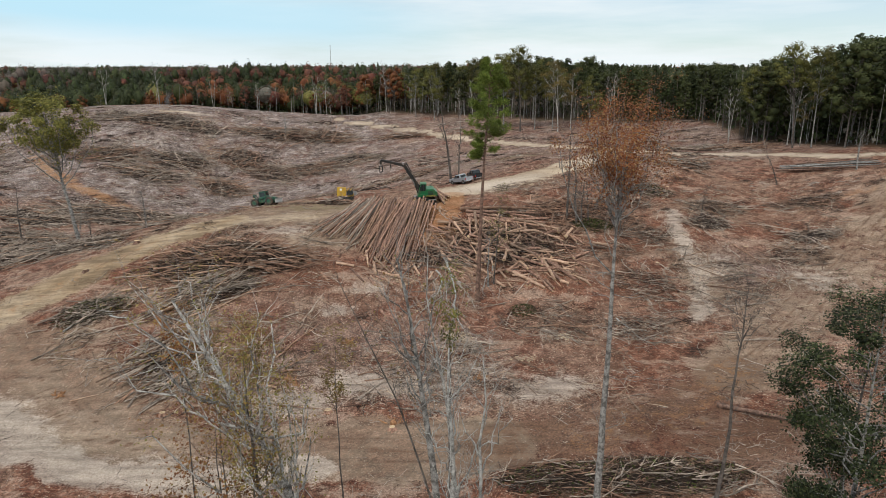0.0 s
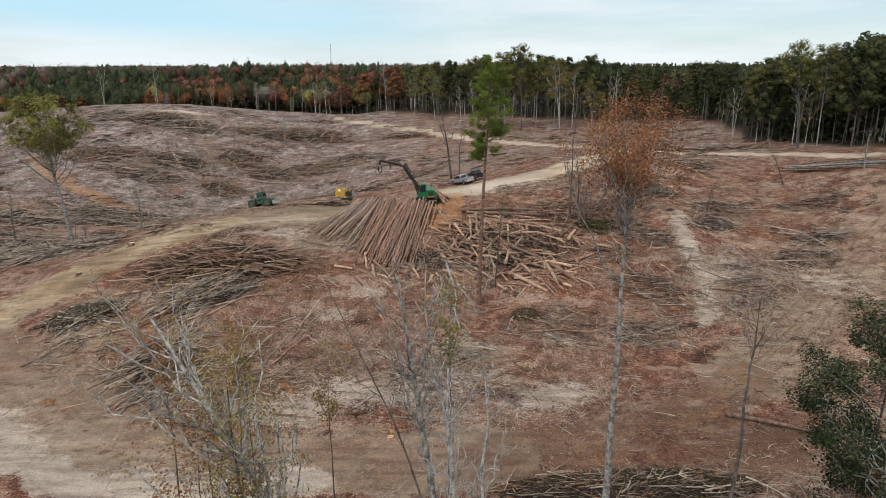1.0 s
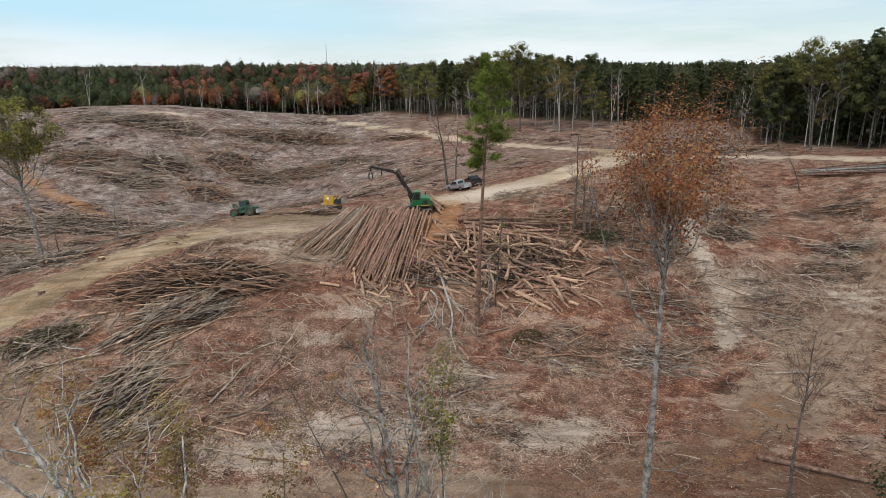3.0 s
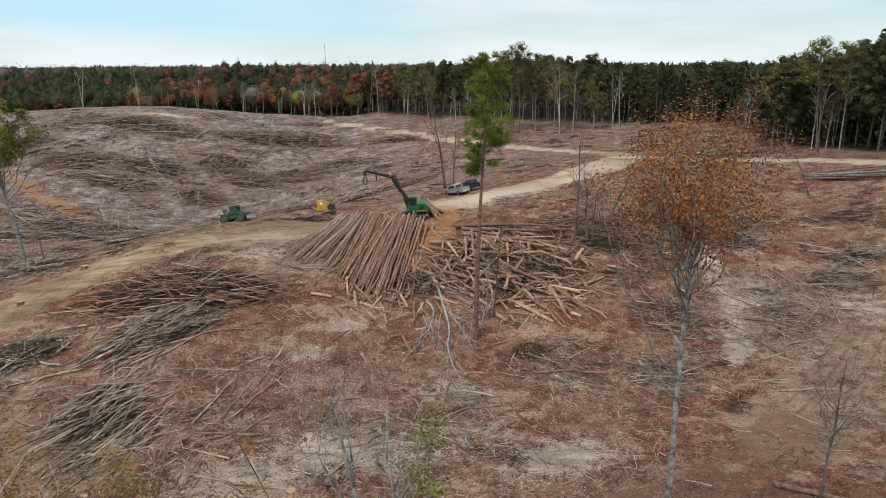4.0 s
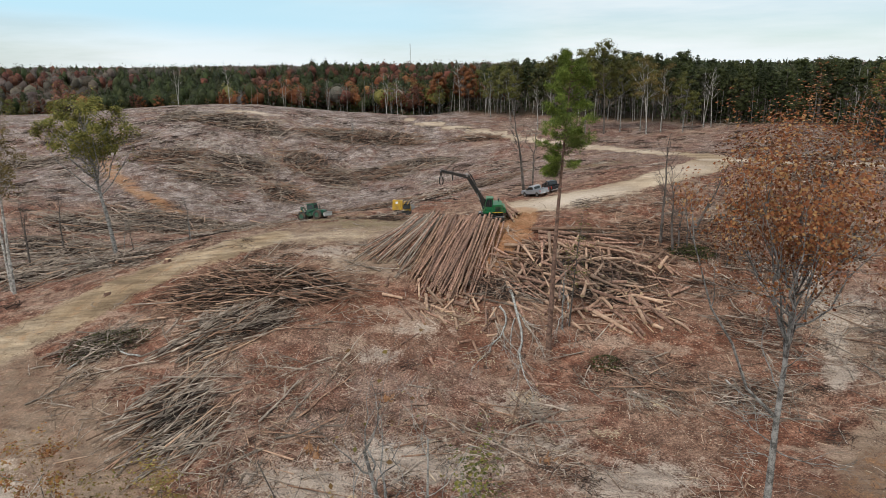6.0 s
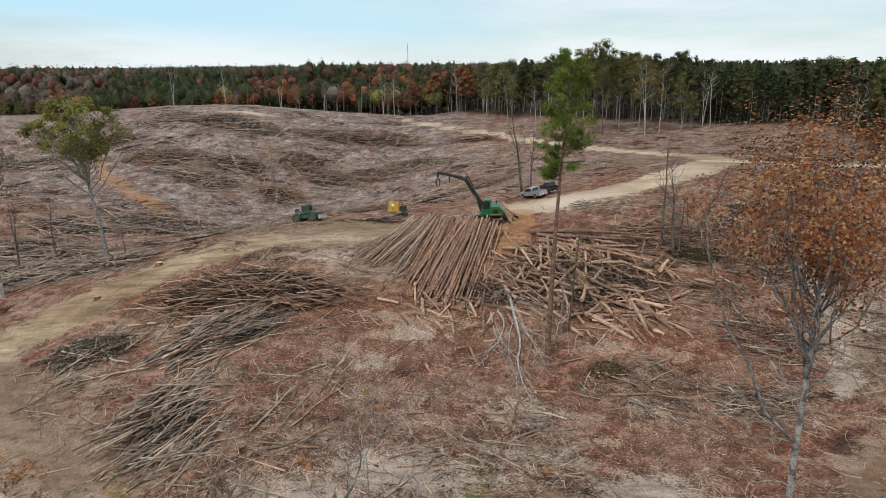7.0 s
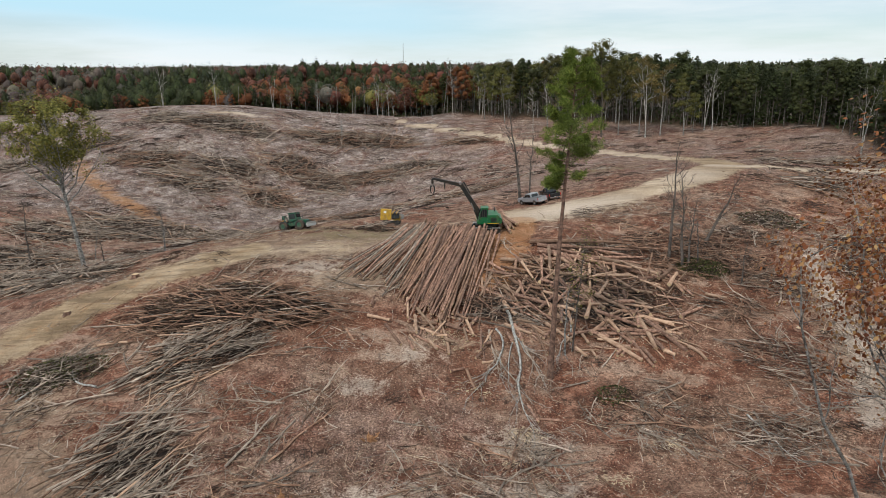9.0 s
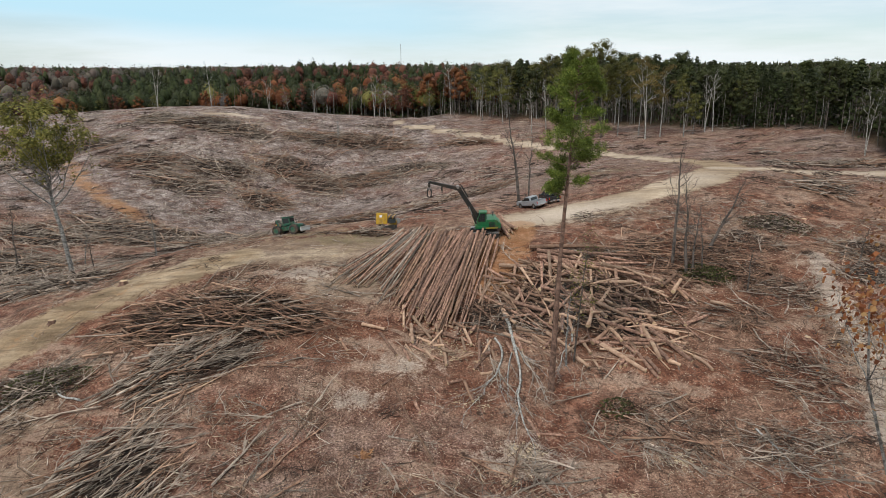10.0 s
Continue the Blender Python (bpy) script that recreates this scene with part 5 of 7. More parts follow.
WOOD_ORANGE = surface("torn_orange_wood", (0.16, 0.06, 0.026), (0.46, 0.25, 0.115), 5.0, 0.85, 0.4, 0.3, each="object")
for k, (x, y) in enumerate(((-16.6, 62.4), (-15.6, 61.6), (4.6, 63.7), (-11.2, 70.1), (-40.8, 59.3), (-4.0, 55.0))):
    splintered_stump(x, y, 400 + k)


def chip_patch(x, y, reach, n):
    """A scatter of fresh pale wood chips where a saw stood."""
    px, py = x + wood.normal(0, reach, n), y + wood.normal(0, reach * 0.7, n)
    v, q = sticks(np.stack([px, py, ground_at(px, py) + 0.04], 1), wood.uniform(0, 3.14, n), wood.normal(0, 0.15, n), wood.uniform(0.1, 0.45, n), wood.uniform(0.025, 0.07, n), np.zeros(n), 3)
    tagged(new("wood_chips", quick_mesh("wood_chips", v, q, CHIPS)), "patch of fresh pale wood chips on the slope", "wood chips", kind="stuff")


CHIPS = surface("fresh_chips", (0.46, 0.33, 0.20), (0.84, 0.70, 0.50), 3.0, 0.9, 0.0, 0.5)
for x, y, reach, n in ((2.2, 73.3, 0.8, 150), (1.2, 69.4, 0.35, 40), (10.0, 68.5, 0.8, 90), (-6.0, 86.0, 1.6, 160), (15.0, 73.5, 0.9, 90), (-3.0, 78.5, 1.2, 80)):
    chip_patch(x, y, reach, n)

ground = build_ground()


# ---- machines and cars ----
def loader():
    """Knuckleboom log loader: tracked base, green house and cab, black two-piece boom with grapple; boom reaches along -x."""
    t = thing("log_loader", "green knuckleboom log loader with black boom beside the log deck", "log loader")
    g = Geo()
    g.box(-1.5, 1.5, -0.55, 0.55, 0.75, 1.15).box(-0.7, 0.7, -1.3, 1.3, 0.8, 1.1)
    part("undercarriage", g, BLACK_STEEL, t, bevel=0.04)
    for side in (-1, 1):
        g = Geo()
        y = side * 1.25
        g.prism([(-2.0, 0.45), (-1.7, 0.08), (1.7, 0.08), (2.0, 0.45), (1.7, 0.85), (-1.7, 0.85)], y - 0.3, y + 0.3)
        tr = part("track", g, BLACK_STEEL, t, "muddy steel crawler track", bevel=0.06)
        for k in range(15):
            g = Geo().box(-1.75 + k * 0.25 - 0.09, -1.75 + k * 0.25 + 0.09, y - 0.33, y + 0.33, 0.84, 0.9)
            part("track_shoe", g, STEEL, tr)
    part("turntable", Geo().tube([(0, 0, 1.1), (0, 0, 1.42)], 0.85, 20), BLACK_STEEL, t)
    g = Geo().prism([(-1.35, 1.42), (1.7, 1.42), (1.75, 1.6), (1.75, 2.55), (1.45, 2.75), (0.1, 2.75), (0.0, 1.85), (-1.35, 1.85)], -1.25, 1.25)
    house = part("engine_house", g, GREEN_PAINT, t, bevel=0.07)
    for k in range(6):
        part("vent_slat", Geo().box(0.5, 1.35, -1.29, -1.26, 1.75 + k * 0.12, 1.81 + k * 0.12), BLACK_STEEL, house)
    part("side_stripe", Geo().box(0.1, 1.74, -1.275, -1.255, 1.5, 1.62), YELLOW_PAINT, house, "yellow warning stripe")
    part("exhaust_pipe", Geo().tube([(1.2, 0.6, 2.7), (1.2, 0.6, 3.2), (1.3, 0.6, 3.35)], 0.07, 8), BLACK_STEEL, house)
    part("counterweight", Geo().prism([(1.7, 1.35), (2.15, 1.45), (2.15, 2.2), (1.75, 2.35)], -1.15, 1.15), GREEN_PAINT, t, bevel=0.08)
    g = Geo().prism([(-1.1, 1.86), (0.15, 1.86), (0.15, 3.75), (-0.75, 3.75), (-1.1, 2.9)], -1.2, -0.05)
    cabin = part("cab", g, GREEN_PAINT, t, bevel=0.06)
    part("side_window", Geo().prism([(-0.98, 2.5), (0.02, 2.5), (0.02, 3.6), (-0.7, 3.6), (-0.98, 2.9)], -1.23, -1.21), GLASS, cabin, "dark side window")
    part("front_window", Geo().prism([(-1.13, 2.3), (-1.12, 2.9), (-0.8, 3.62), (-0.79, 3.62), (-1.1, 2.9), (-1.12, 2.3)], -1.1, -0.15), GLASS, cabin)
    part("rear_window", Geo().box(0.16, 0.18, -1.05, -0.2, 2.85, 3.55), GLASS, cabin)
    part("roof_plate", Geo().box(-0.85, 0.25, -1.26, 0.0, 3.75, 3.83), GREEN_PAINT, cabin, bevel=0.03)
    for k in range(4):
        part("guard_bar", Geo().tube([(-0.9 + k * 0.28, -1.26, 2.45), (-0.9 + k * 0.28, -1.26, 3.7)], 0.025, 5), BLACK_STEEL, cabin)
    rail = Geo()
    rail.tube([(-1.3, 1.2, 1.85), (-1.3, 1.2, 2.7), (0.0, 1.2, 2.7)], 0.03, 6)
    part("handrail", rail, BLACK_STEEL, house)
    for k in range(3):
        part("step", Geo().box(-0.2, 0.25, -1.55, -1.25, 0.5 + k * 0.32, 0.55 + k * 0.32), BLACK_STEEL, t)
    # boom: foot, elbow, tip
    foot, elbow, tip = np.array((-0.55, 0.45, 1.9)), np.array((-3.7, 0.3, 7.1)), np.array((-7.6, 0.2, 7.9))

    def beam(a, b, wa, wb, ha, hb):
        d = (b - a) / np.linalg.norm(b - a)
        s = np.array((0, 1.0, 0))
        n = np.cross(d, s)
        v = [a + s * i * wa + n * j * ha for i, j in ((-1, -1), (1, -1), (1, 1), (-1, 1))] + [b + s * i * wb + n * j * hb for i, j in ((-1, -1), (1, -1), (1, 1), (-1, 1))]
        return Geo().add(v, [(3, 2, 1, 0), (4, 5, 6, 7), (0, 1, 5, 4), (1, 2, 6, 5), (2, 3, 7, 6), (3, 0, 4, 7)])

    boom = part("main_boom", beam(foot, elbow, 0.24, 0.2, 0.36, 0.27), BLACK_STEEL, t, "dark green-black box-section boom", bevel=0.04)
    stick_ = part("stick_boom", beam(elbow + (0.45, 0, -0.35), tip, 0.18, 0.13, 0.27, 0.15), BLACK_STEEL, t, bevel=0.03)
    for y in (-0.3, 0.9):
        cyl = part("boom_cylinder", Geo().tube([(-1.2, y, 1.9), (-1.75, y, 3.3)], 0.11, 10), BLACK_STEEL, t)
        part("piston_rod", Geo().tube([(-1.75, y, 3.3), (-2.2, y, 4.4)], 0.06, 8), STEEL, cyl, "bright piston rod")
    part("stick_cylinder", Geo().tube([(-2.3, 0.3, 5.6), (-3.2, 0.3, 7.3)], 0.1, 8), BLACK_STEEL, boom)
    part("elbow_pin", Geo().disc(elbow, 0.2, -0.3, 0.3, 12), STEEL, boom)
    hose = [(-3.2 - 0.5 * math.sin(u * 3.14), 0.55, 6.7 + 1.3 * math.sin(u * 3.14)) if u < 0.01 else (-3.1 - 1.3 * u, 0.55, 6.8 + 0.9 * math.sin(u * 3.14) + 0.5 * u) for u in np.linspace(0, 1, 9)]
    part("hydraulic_hose", Geo().tube(hose, 0.04, 6), RUBBER, stick_)
    part("tip_hose", Geo().tube([(tip[0] + 0.9, 0.4, 7.8), (tip[0] + 0.1, 0.45, 8.25), (tip[0] - 0.35, 0.35, 7.6), (tip[0] - 0.05, 0.3, 7.0)], 0.035, 6), RUBBER, stick_)
    # grapple hangs from the tip
    gr = part("grapple", Geo().box(-0.16, 0.16, -0.16, 0.16, -0.75, -0.05, Matrix.Translation(tip)), BLACK_STEEL, t, bevel=0.04)
    part("rotator", Geo().tube([tip + (0, 0, -0.75), tip + (0, 0, -1.05)], 0.2, 12), STEEL, gr)
    for side in (-1, 1):
        for dy in (-0.16, 0.16):
            c = [tip + (side * q, dy, -z) for q, z in ((0.12, 1.0), (0.26, 1.2), (0.30, 1.6), (0.22, 2.0), (0.06, 2.2))]
            part("tine", Geo().tube(c, [0.1, 0.1, 0.09, 0.07, 0.03], 6), BLACK_STEEL, gr)
    part("swing_arm", Geo().tube([tip + (1.9, 0, -0.3), tip + (1.7, 0.1, -0.9), tip + (1.75, 0.15, -1.6)], [0.12, 0.14, 0.06], 7), BLACK_STEEL, stick_)
    return t


def pickup(paint_, label, name="pickup_truck"):
    """A crew-cab pickup, nose towards +x."""
    t = thing(name, label, "pickup truck", "parked pickups")
    L, W = 5.8, 1.95
    h = W / 2
    g = Geo().prism([(-2.85, 0.55), (2.6, 0.5), (2.88, 0.62), (2.9, 0.98), (2.75, 1.13), (1.25, 1.2), (1.25, 1.22), (-0.95, 1.22), (-0.95, 0.95), (-2.85, 0.95)], -h, h)
    body = part("body", g, paint_, t, bevel=0.06)
    for y0, y1 in ((-h, -h + 0.09), (h - 0.09, h)):
        part("bed_side", Geo().box(-2.85, -0.93, y0, y1, 0.94, 1.26), paint_, body, bevel=0.03)
    tail = part("tailgate", Geo().box(-2.92, -2.84, -h + 0.04, h - 0.04, 0.62, 1.25), paint_, body, bevel=0.02)
    part("plate_panel", Geo().box(-2.95, -2.925, -0.18, 0.18, 0.55, 0.68), WHITE_PAINT, tail)
    cabin = part("cabin", Geo().prism([(1.3, 1.2), (0.55, 1.82), (0.35, 1.88), (-0.75, 1.88), (-0.9, 1.82), (-1.0, 1.2)], -h + 0.12, h - 0.12), paint_, t, bevel=0.06)
    part("rear_window", Geo().add([(-1.01, -0.66, 1.3), (-1.01, 0.66, 1.3), (-0.925, 0.62, 1.76), (-0.925, -0.62, 1.76), (-0.96, -0.66, 1.3), (-0.96, 0.66, 1.3), (-0.88, 0.62, 1.76), (-0.88, -0.62, 1.76)],
         [(0, 3, 2, 1), (4, 5, 6, 7), (0, 1, 5, 4), (2, 3, 7, 6), (1, 2, 6, 5), (3, 0, 4, 7)]), GLASS, cabin)
    part("windscreen", Geo().add([(1.27, -0.72, 1.26), (1.27, 0.72, 1.26), (0.63, 0.66, 1.79), (0.63, -0.66, 1.79), (1.2, -0.72, 1.22), (1.2, 0.72, 1.22), (0.56, 0.66, 1.75), (0.56, -0.66, 1.75)],
         [(0, 1, 2, 3), (7, 6, 5, 4), (4, 5, 1, 0), (3, 2, 6, 7), (1, 5, 6, 2), (0, 3, 7, 4)]), GLASS, cabin)
    for s in (-1, 1):
        y = s * (h - 0.105)
        part("front_window", Geo().prism([(0.95, 1.3), (0.45, 1.76), (0.05, 1.78), (0.05, 1.3)], y - 0.012, y + 0.012), GLASS, cabin)
        part("back_window", Geo().prism([(-0.02, 1.3), (-0.02, 1.78), (-0.7, 1.78), (-0.85, 1.3)], y - 0.012, y + 0.012), GLASS, cabin)
        part("tail_light", Geo().box(-2.94, -2.86, s * (h - 0.02) - 0.09, s * (h - 0.02) + 0.01, 0.85, 1.2), LAMP_RED, body)
        part("headlight", Geo().box(2.8, 2.92, s * 0.72 - 0.2, s * 0.72 + 0.2, 0.82, 1.02), CHROME, body)
        part("mirror", Geo().box(0.72, 0.9, s * (h + 0.02) - 0.1, s * (h + 0.02) + 0.12, 1.28, 1.48), BLACK_STEEL, cabin)
        part("door_handle", Geo().box(-0.1, 0.08, s * h - 0.02, s * h + 0.025, 1.02, 1.07), CHROME, body)
        for x in (-1.85, 1.85):
            part("wheel_arch", Geo().disc((x, s * (h - 0.02), 0.44), 0.47, -0.04, 0.035, 18), BLACK_STEEL, body)
            w = part("wheel", Geo().wheel((x, s * (h - 0.1), 0.39), 0.39, 0.27, 20, 0.02), RUBBER, t, "black tyre")
            part("rim", Geo().disc((x, s * (h - 0.1), 0.39), 0.23, -0.13, 0.13, 14), STEEL, w)
    part("bed_floor", Geo().box(-2.82, -0.98, -h + 0.12, h - 0.12, 0.955, 0.97), BLACK_STEEL, body)
    part("rear_bumper", Geo().box(-3.05, -2.86, -h + 0.05, h - 0.05, 0.48, 0.66), CHROME, body, bevel=0.03)
    part("front_bumper", Geo().box(2.82, 3.02, -h + 0.03, h - 0.03, 0.42, 0.72), CHROME, body, bevel=0.04)
    part("axle", Geo().box(-2.1, 2.1, -0.5, 0.5, 0.3, 0.56), BLACK_STEEL, t)
    return t


BLADE_STEEL = paint("worn_pale_blade", (0.48, 0.48, 0.46), 0.55, much=0.35)


def skidder():
    """Grapple skidder, nose (with its blade) towards +x."""
    t = thing("log_skidder", "dark green wheeled skidder with a pale front blade", "skidder")
    front = part("front_frame", Geo().prism([(0.1, 0.75), (2.7, 0.75), (2.75, 1.5), (2.4, 1.75), (0.8, 1.85), (0.1, 1.5)], -0.6, 0.6), DARK_GREEN, t, bevel=0.07)
    for k in range(5):
        part("grille_slat", Geo().box(2.74, 2.79, -0.5, 0.5, 0.9 + k * 0.12, 0.95 + k * 0.12), BLACK_STEEL, front)
    part("rear_frame", Geo().prism([(0.1, 0.7), (0.1, 1.4), (-2.4, 1.3), (-2.9, 0.9), (-2.5, 0.65)], -0.55, 0.55), DARK_GREEN, t, bevel=0.06)
    cabin = part("cab", Geo().prism([(-0.75, 1.4), (0.95, 1.75), (0.75, 3.0), (-0.7, 3.0)], -0.75, 0.75), DARK_GREEN, t, bevel=0.06)
    part("roof", Geo().box(-0.85, 0.85, -0.82, 0.82, 3.0, 3.12), DARK_GREEN, cabin, bevel=0.04)
    for s in (-1, 1):
        part("side_window", Geo().prism([(-0.55, 2.0), (0.72, 2.05), (0.6, 2.85), (-0.55, 2.85)], s * 0.76 - 0.01, s * 0.76 + 0.01), GLASS, cabin)
        for x in (-1.75, 1.75):
            w = part("wheel", Geo().wheel((x, s * 1.1, 0.85), 0.85, 0.7, 22, 0.07), RUBBER, t, "big lugged tyre")
            part("rim", Geo().disc((x, s * 1.1, 0.85), 0.44, -0.36, 0.36, 14), DARK_GREEN, w)
    part("front_window", Geo().box(0.84, 0.88, -0.6, 0.6, 2.1, 2.8, Matrix.Rotation(radians(0), 4, "Y")), GLASS, cabin)
    blade = part("blade", Geo().prism([(3.3, 0.35), (3.42, 0.5), (3.36, 0.9), (3.5, 1.2), (3.42, 1.22), (3.24, 0.9), (3.28, 0.5)], -1.45, 1.45), BLADE_STEEL, t, "worn bright steel blade", bevel=0.02)
    for s in (-1, 1):
        part("blade_arm", Geo().tube([(2.2, s * 0.5, 0.8), (3.3, s * 0.7, 0.7)], 0.09, 7), DARK_GREEN, blade)
    arch = part("arch", Geo().tube([(-1.4, -0.5, 1.2), (-2.2, -0.45, 2.6), (-2.2, 0.45, 2.6), (-1.4, 0.5, 1.2)], 0.13, 8), DARK_GREEN, t)
    part("arch_cylinder", Geo().tube([(-0.9, 0, 1.4), (-2.1, 0, 2.5)], 0.09, 8), BLACK_STEEL, arch)
    gr = part("grapple", Geo().box(-2.5, -2.15, -0.25, 0.25, 1.9, 2.5), BLACK_STEEL, t, bevel=0.04)
    for s in (-1, 1):
        part("tine", Geo().tube([(-2.3, s * 0.2, 1.9), (-2.35, s * 0.75, 1.5), (-2.35, s * 0.7, 0.9), (-2.35, s * 0.25, 0.6)], [0.1, 0.1, 0.08, 0.04], 6), YELLOW_PAINT, gr)
    part("exhaust_pipe", Geo().tube([(1.5, 0.3, 1.7), (1.5, 0.3, 2.6)], 0.06, 7), BLACK_STEEL, front)
    return t


def delimber():
    """Yellow pull-through delimber on a dark frame."""
    t = thing("delimber", "yellow delimbing machine with a tall guard panel and black frame", "delimber")
    fr = part("frame", Geo().box(-1.3, 1.5, -0.6, -0.4, 0.35, 0.6).box(-1.3, 1.5, 0.4, 0.6, 0.35, 0.6).box(-1.3, -1.1, -0.6, 0.6, 0.3, 0.6).box(1.3, 1.5, -0.6, 0.6, 0.3, 0.6), BLACK_STEEL, t, bevel=0.03)
    guard = part("guard_panel", Geo().prism([(-1.5, 0.9), (0.15, 0.9), (0.25, 2.45), (-1.35, 2.6)], -0.45, 0.35), YELLOW_PAINT, t, bevel=0.05)
    for x in (-1.0, -0.55, -0.1):
        part("rib", Geo().box(x - 0.04, x + 0.04, -0.5, -0.45, 0.95, 2.45), YELLOW_PAINT, guard)
    part("warning_plate", Geo().box(-0.9, -0.5, -0.515, -0.5, 1.95, 2.3), WHITE_PAINT, guard)
    part("engine_cover", Geo().prism([(0.3, 0.7), (1.5, 0.7), (1.6, 1.35), (1.2, 1.65), (0.35, 1.6)], -0.5, 0.5), YELLOW_PAINT, t, bevel=0.06)
    head = part("delimbing_head", Geo().box(0.35, 1.5, -0.95, -0.5, 1.1, 1.9), BLACK_STEEL, t, bevel=0.06)
    for k in range(4):
        x = 0.45 + 0.3 * k
        part("knife", Geo().tube([(x, -0.9, 1.8), (x + 0.15, -1.2, 2.1), (x + 0.35, -1.1, 2.35), (x + 0.5, -0.8, 2.3)], [0.08, 0.08, 0.06, 0.03], 6), BLACK_STEEL if k % 2 else YELLOW_PAINT, head)
    part("topping_saw", Geo().disc((1.7, 0.0, 1.3), 0.45, -0.08, 0.08, 16), STEEL, t)
    for x in (-0.9, 1.1):
        for s in (-1, 1):
            w = part("wheel", Geo().wheel((x, s * 0.75, 0.42), 0.42, 0.3, 16, 0.03), RUBBER, t)
            part("hub", Geo().disc((x, s * 0.75, 0.42), 0.2, -0.16, 0.16, 10), BLACK_STEEL, w)
    return t


def stand(ob, x, y, turn, lift=0.0, size=1.0):
    """Set a machine on the ground, tilted with it."""
    c, s = math.cos(radians(turn)), math.sin(radians(turn))
    d = 1.6
    ax = Vector((2 * d * c, 2 * d * s, gz(x + d * c, y + d * s) - gz(x - d * c, y - d * s))).normalized()
    ay = Vector((-2 * s, 2 * c, gz(x - s, y + c) - gz(x + s, y - c))).normalized()
    az = ax.cross(ay).normalized()
    ay = az.cross(ax)
    z = (gz(x + d * c, y + d * s) + gz(x - d * c, y - d * s)) / 2
    m = Matrix((ax, ay, az)).transposed().to_4x4()
    m.translation = (x, y, z + lift)
    ob.matrix_world = m @ Matrix.Diagonal((size, size, size, 1))
    return ob


stand(loader(), -5.0, 113.0, 10, 0.05)
stand(pickup(SILVER_PAINT, "silver crew-cab pickup parked on the sandy landing"), 1.2, 133.0, 128, 0.02)
stand(pickup(BLACK_PAINT, "black pickup with an open bed parked by the road"), 4.1, 135.6, 108, 0.02)
stand(skidder(), -34.6, 115.3, -12, 0.0, 0.86)
stand(delimber(), -20.0, 117.0, 6, 0.0)


# ---- standing trees ----
def grow(rng, start, way, length, radius, depth, spread, tubes, tips, wander=0.12, lift=0.15, kids=(2, 3), keep=0.72):
    """One limb and, from its upper part, the smaller ones that leave it."""
    n = 5 if depth > 1 else 3
    p, d = np.array(start, float), np.array(way, float) / np.linalg.norm(way)
    path = [p]
    for _ in range(n):
        d = d + rng.normal(0, wander, 3) + np.array((0, 0, lift * 0.3))
        d /= np.linalg.norm(d)
        p = p + d * length / n
        path.append(p)
    path = np.array(path)
    rad = radius * np.linspace(1, 0.55, n + 1)
    tubes.append((path, rad, depth))
    if depth == 0:
        tips += [path[-1], path[-2], (path[-1] + path[-2]) / 2]
        return
    for k in range(int(rng.integers(kids[0], kids[1] + 1)) + 1):
        at = n if k == 0 else int(rng.integers(n // 2, n + 1))
        turn = rng.normal(0, 1, 3)
        turn -= d * (turn @ d)
        turn /= np.linalg.norm(turn) + 1e-9
        a = spread * rng.uniform(0.5, 1.2) * (0.5 if k == 0 else 1)
        grow(rng, path[at], d * math.cos(a) + turn * math.sin(a) + np.array((0, 0, lift)), length * keep * rng.uniform(0.75, 1.15), rad[at] * (0.8 if k == 0 else 0.6), depth - 1, spread, tubes, tips, wander, lift, kids, keep)


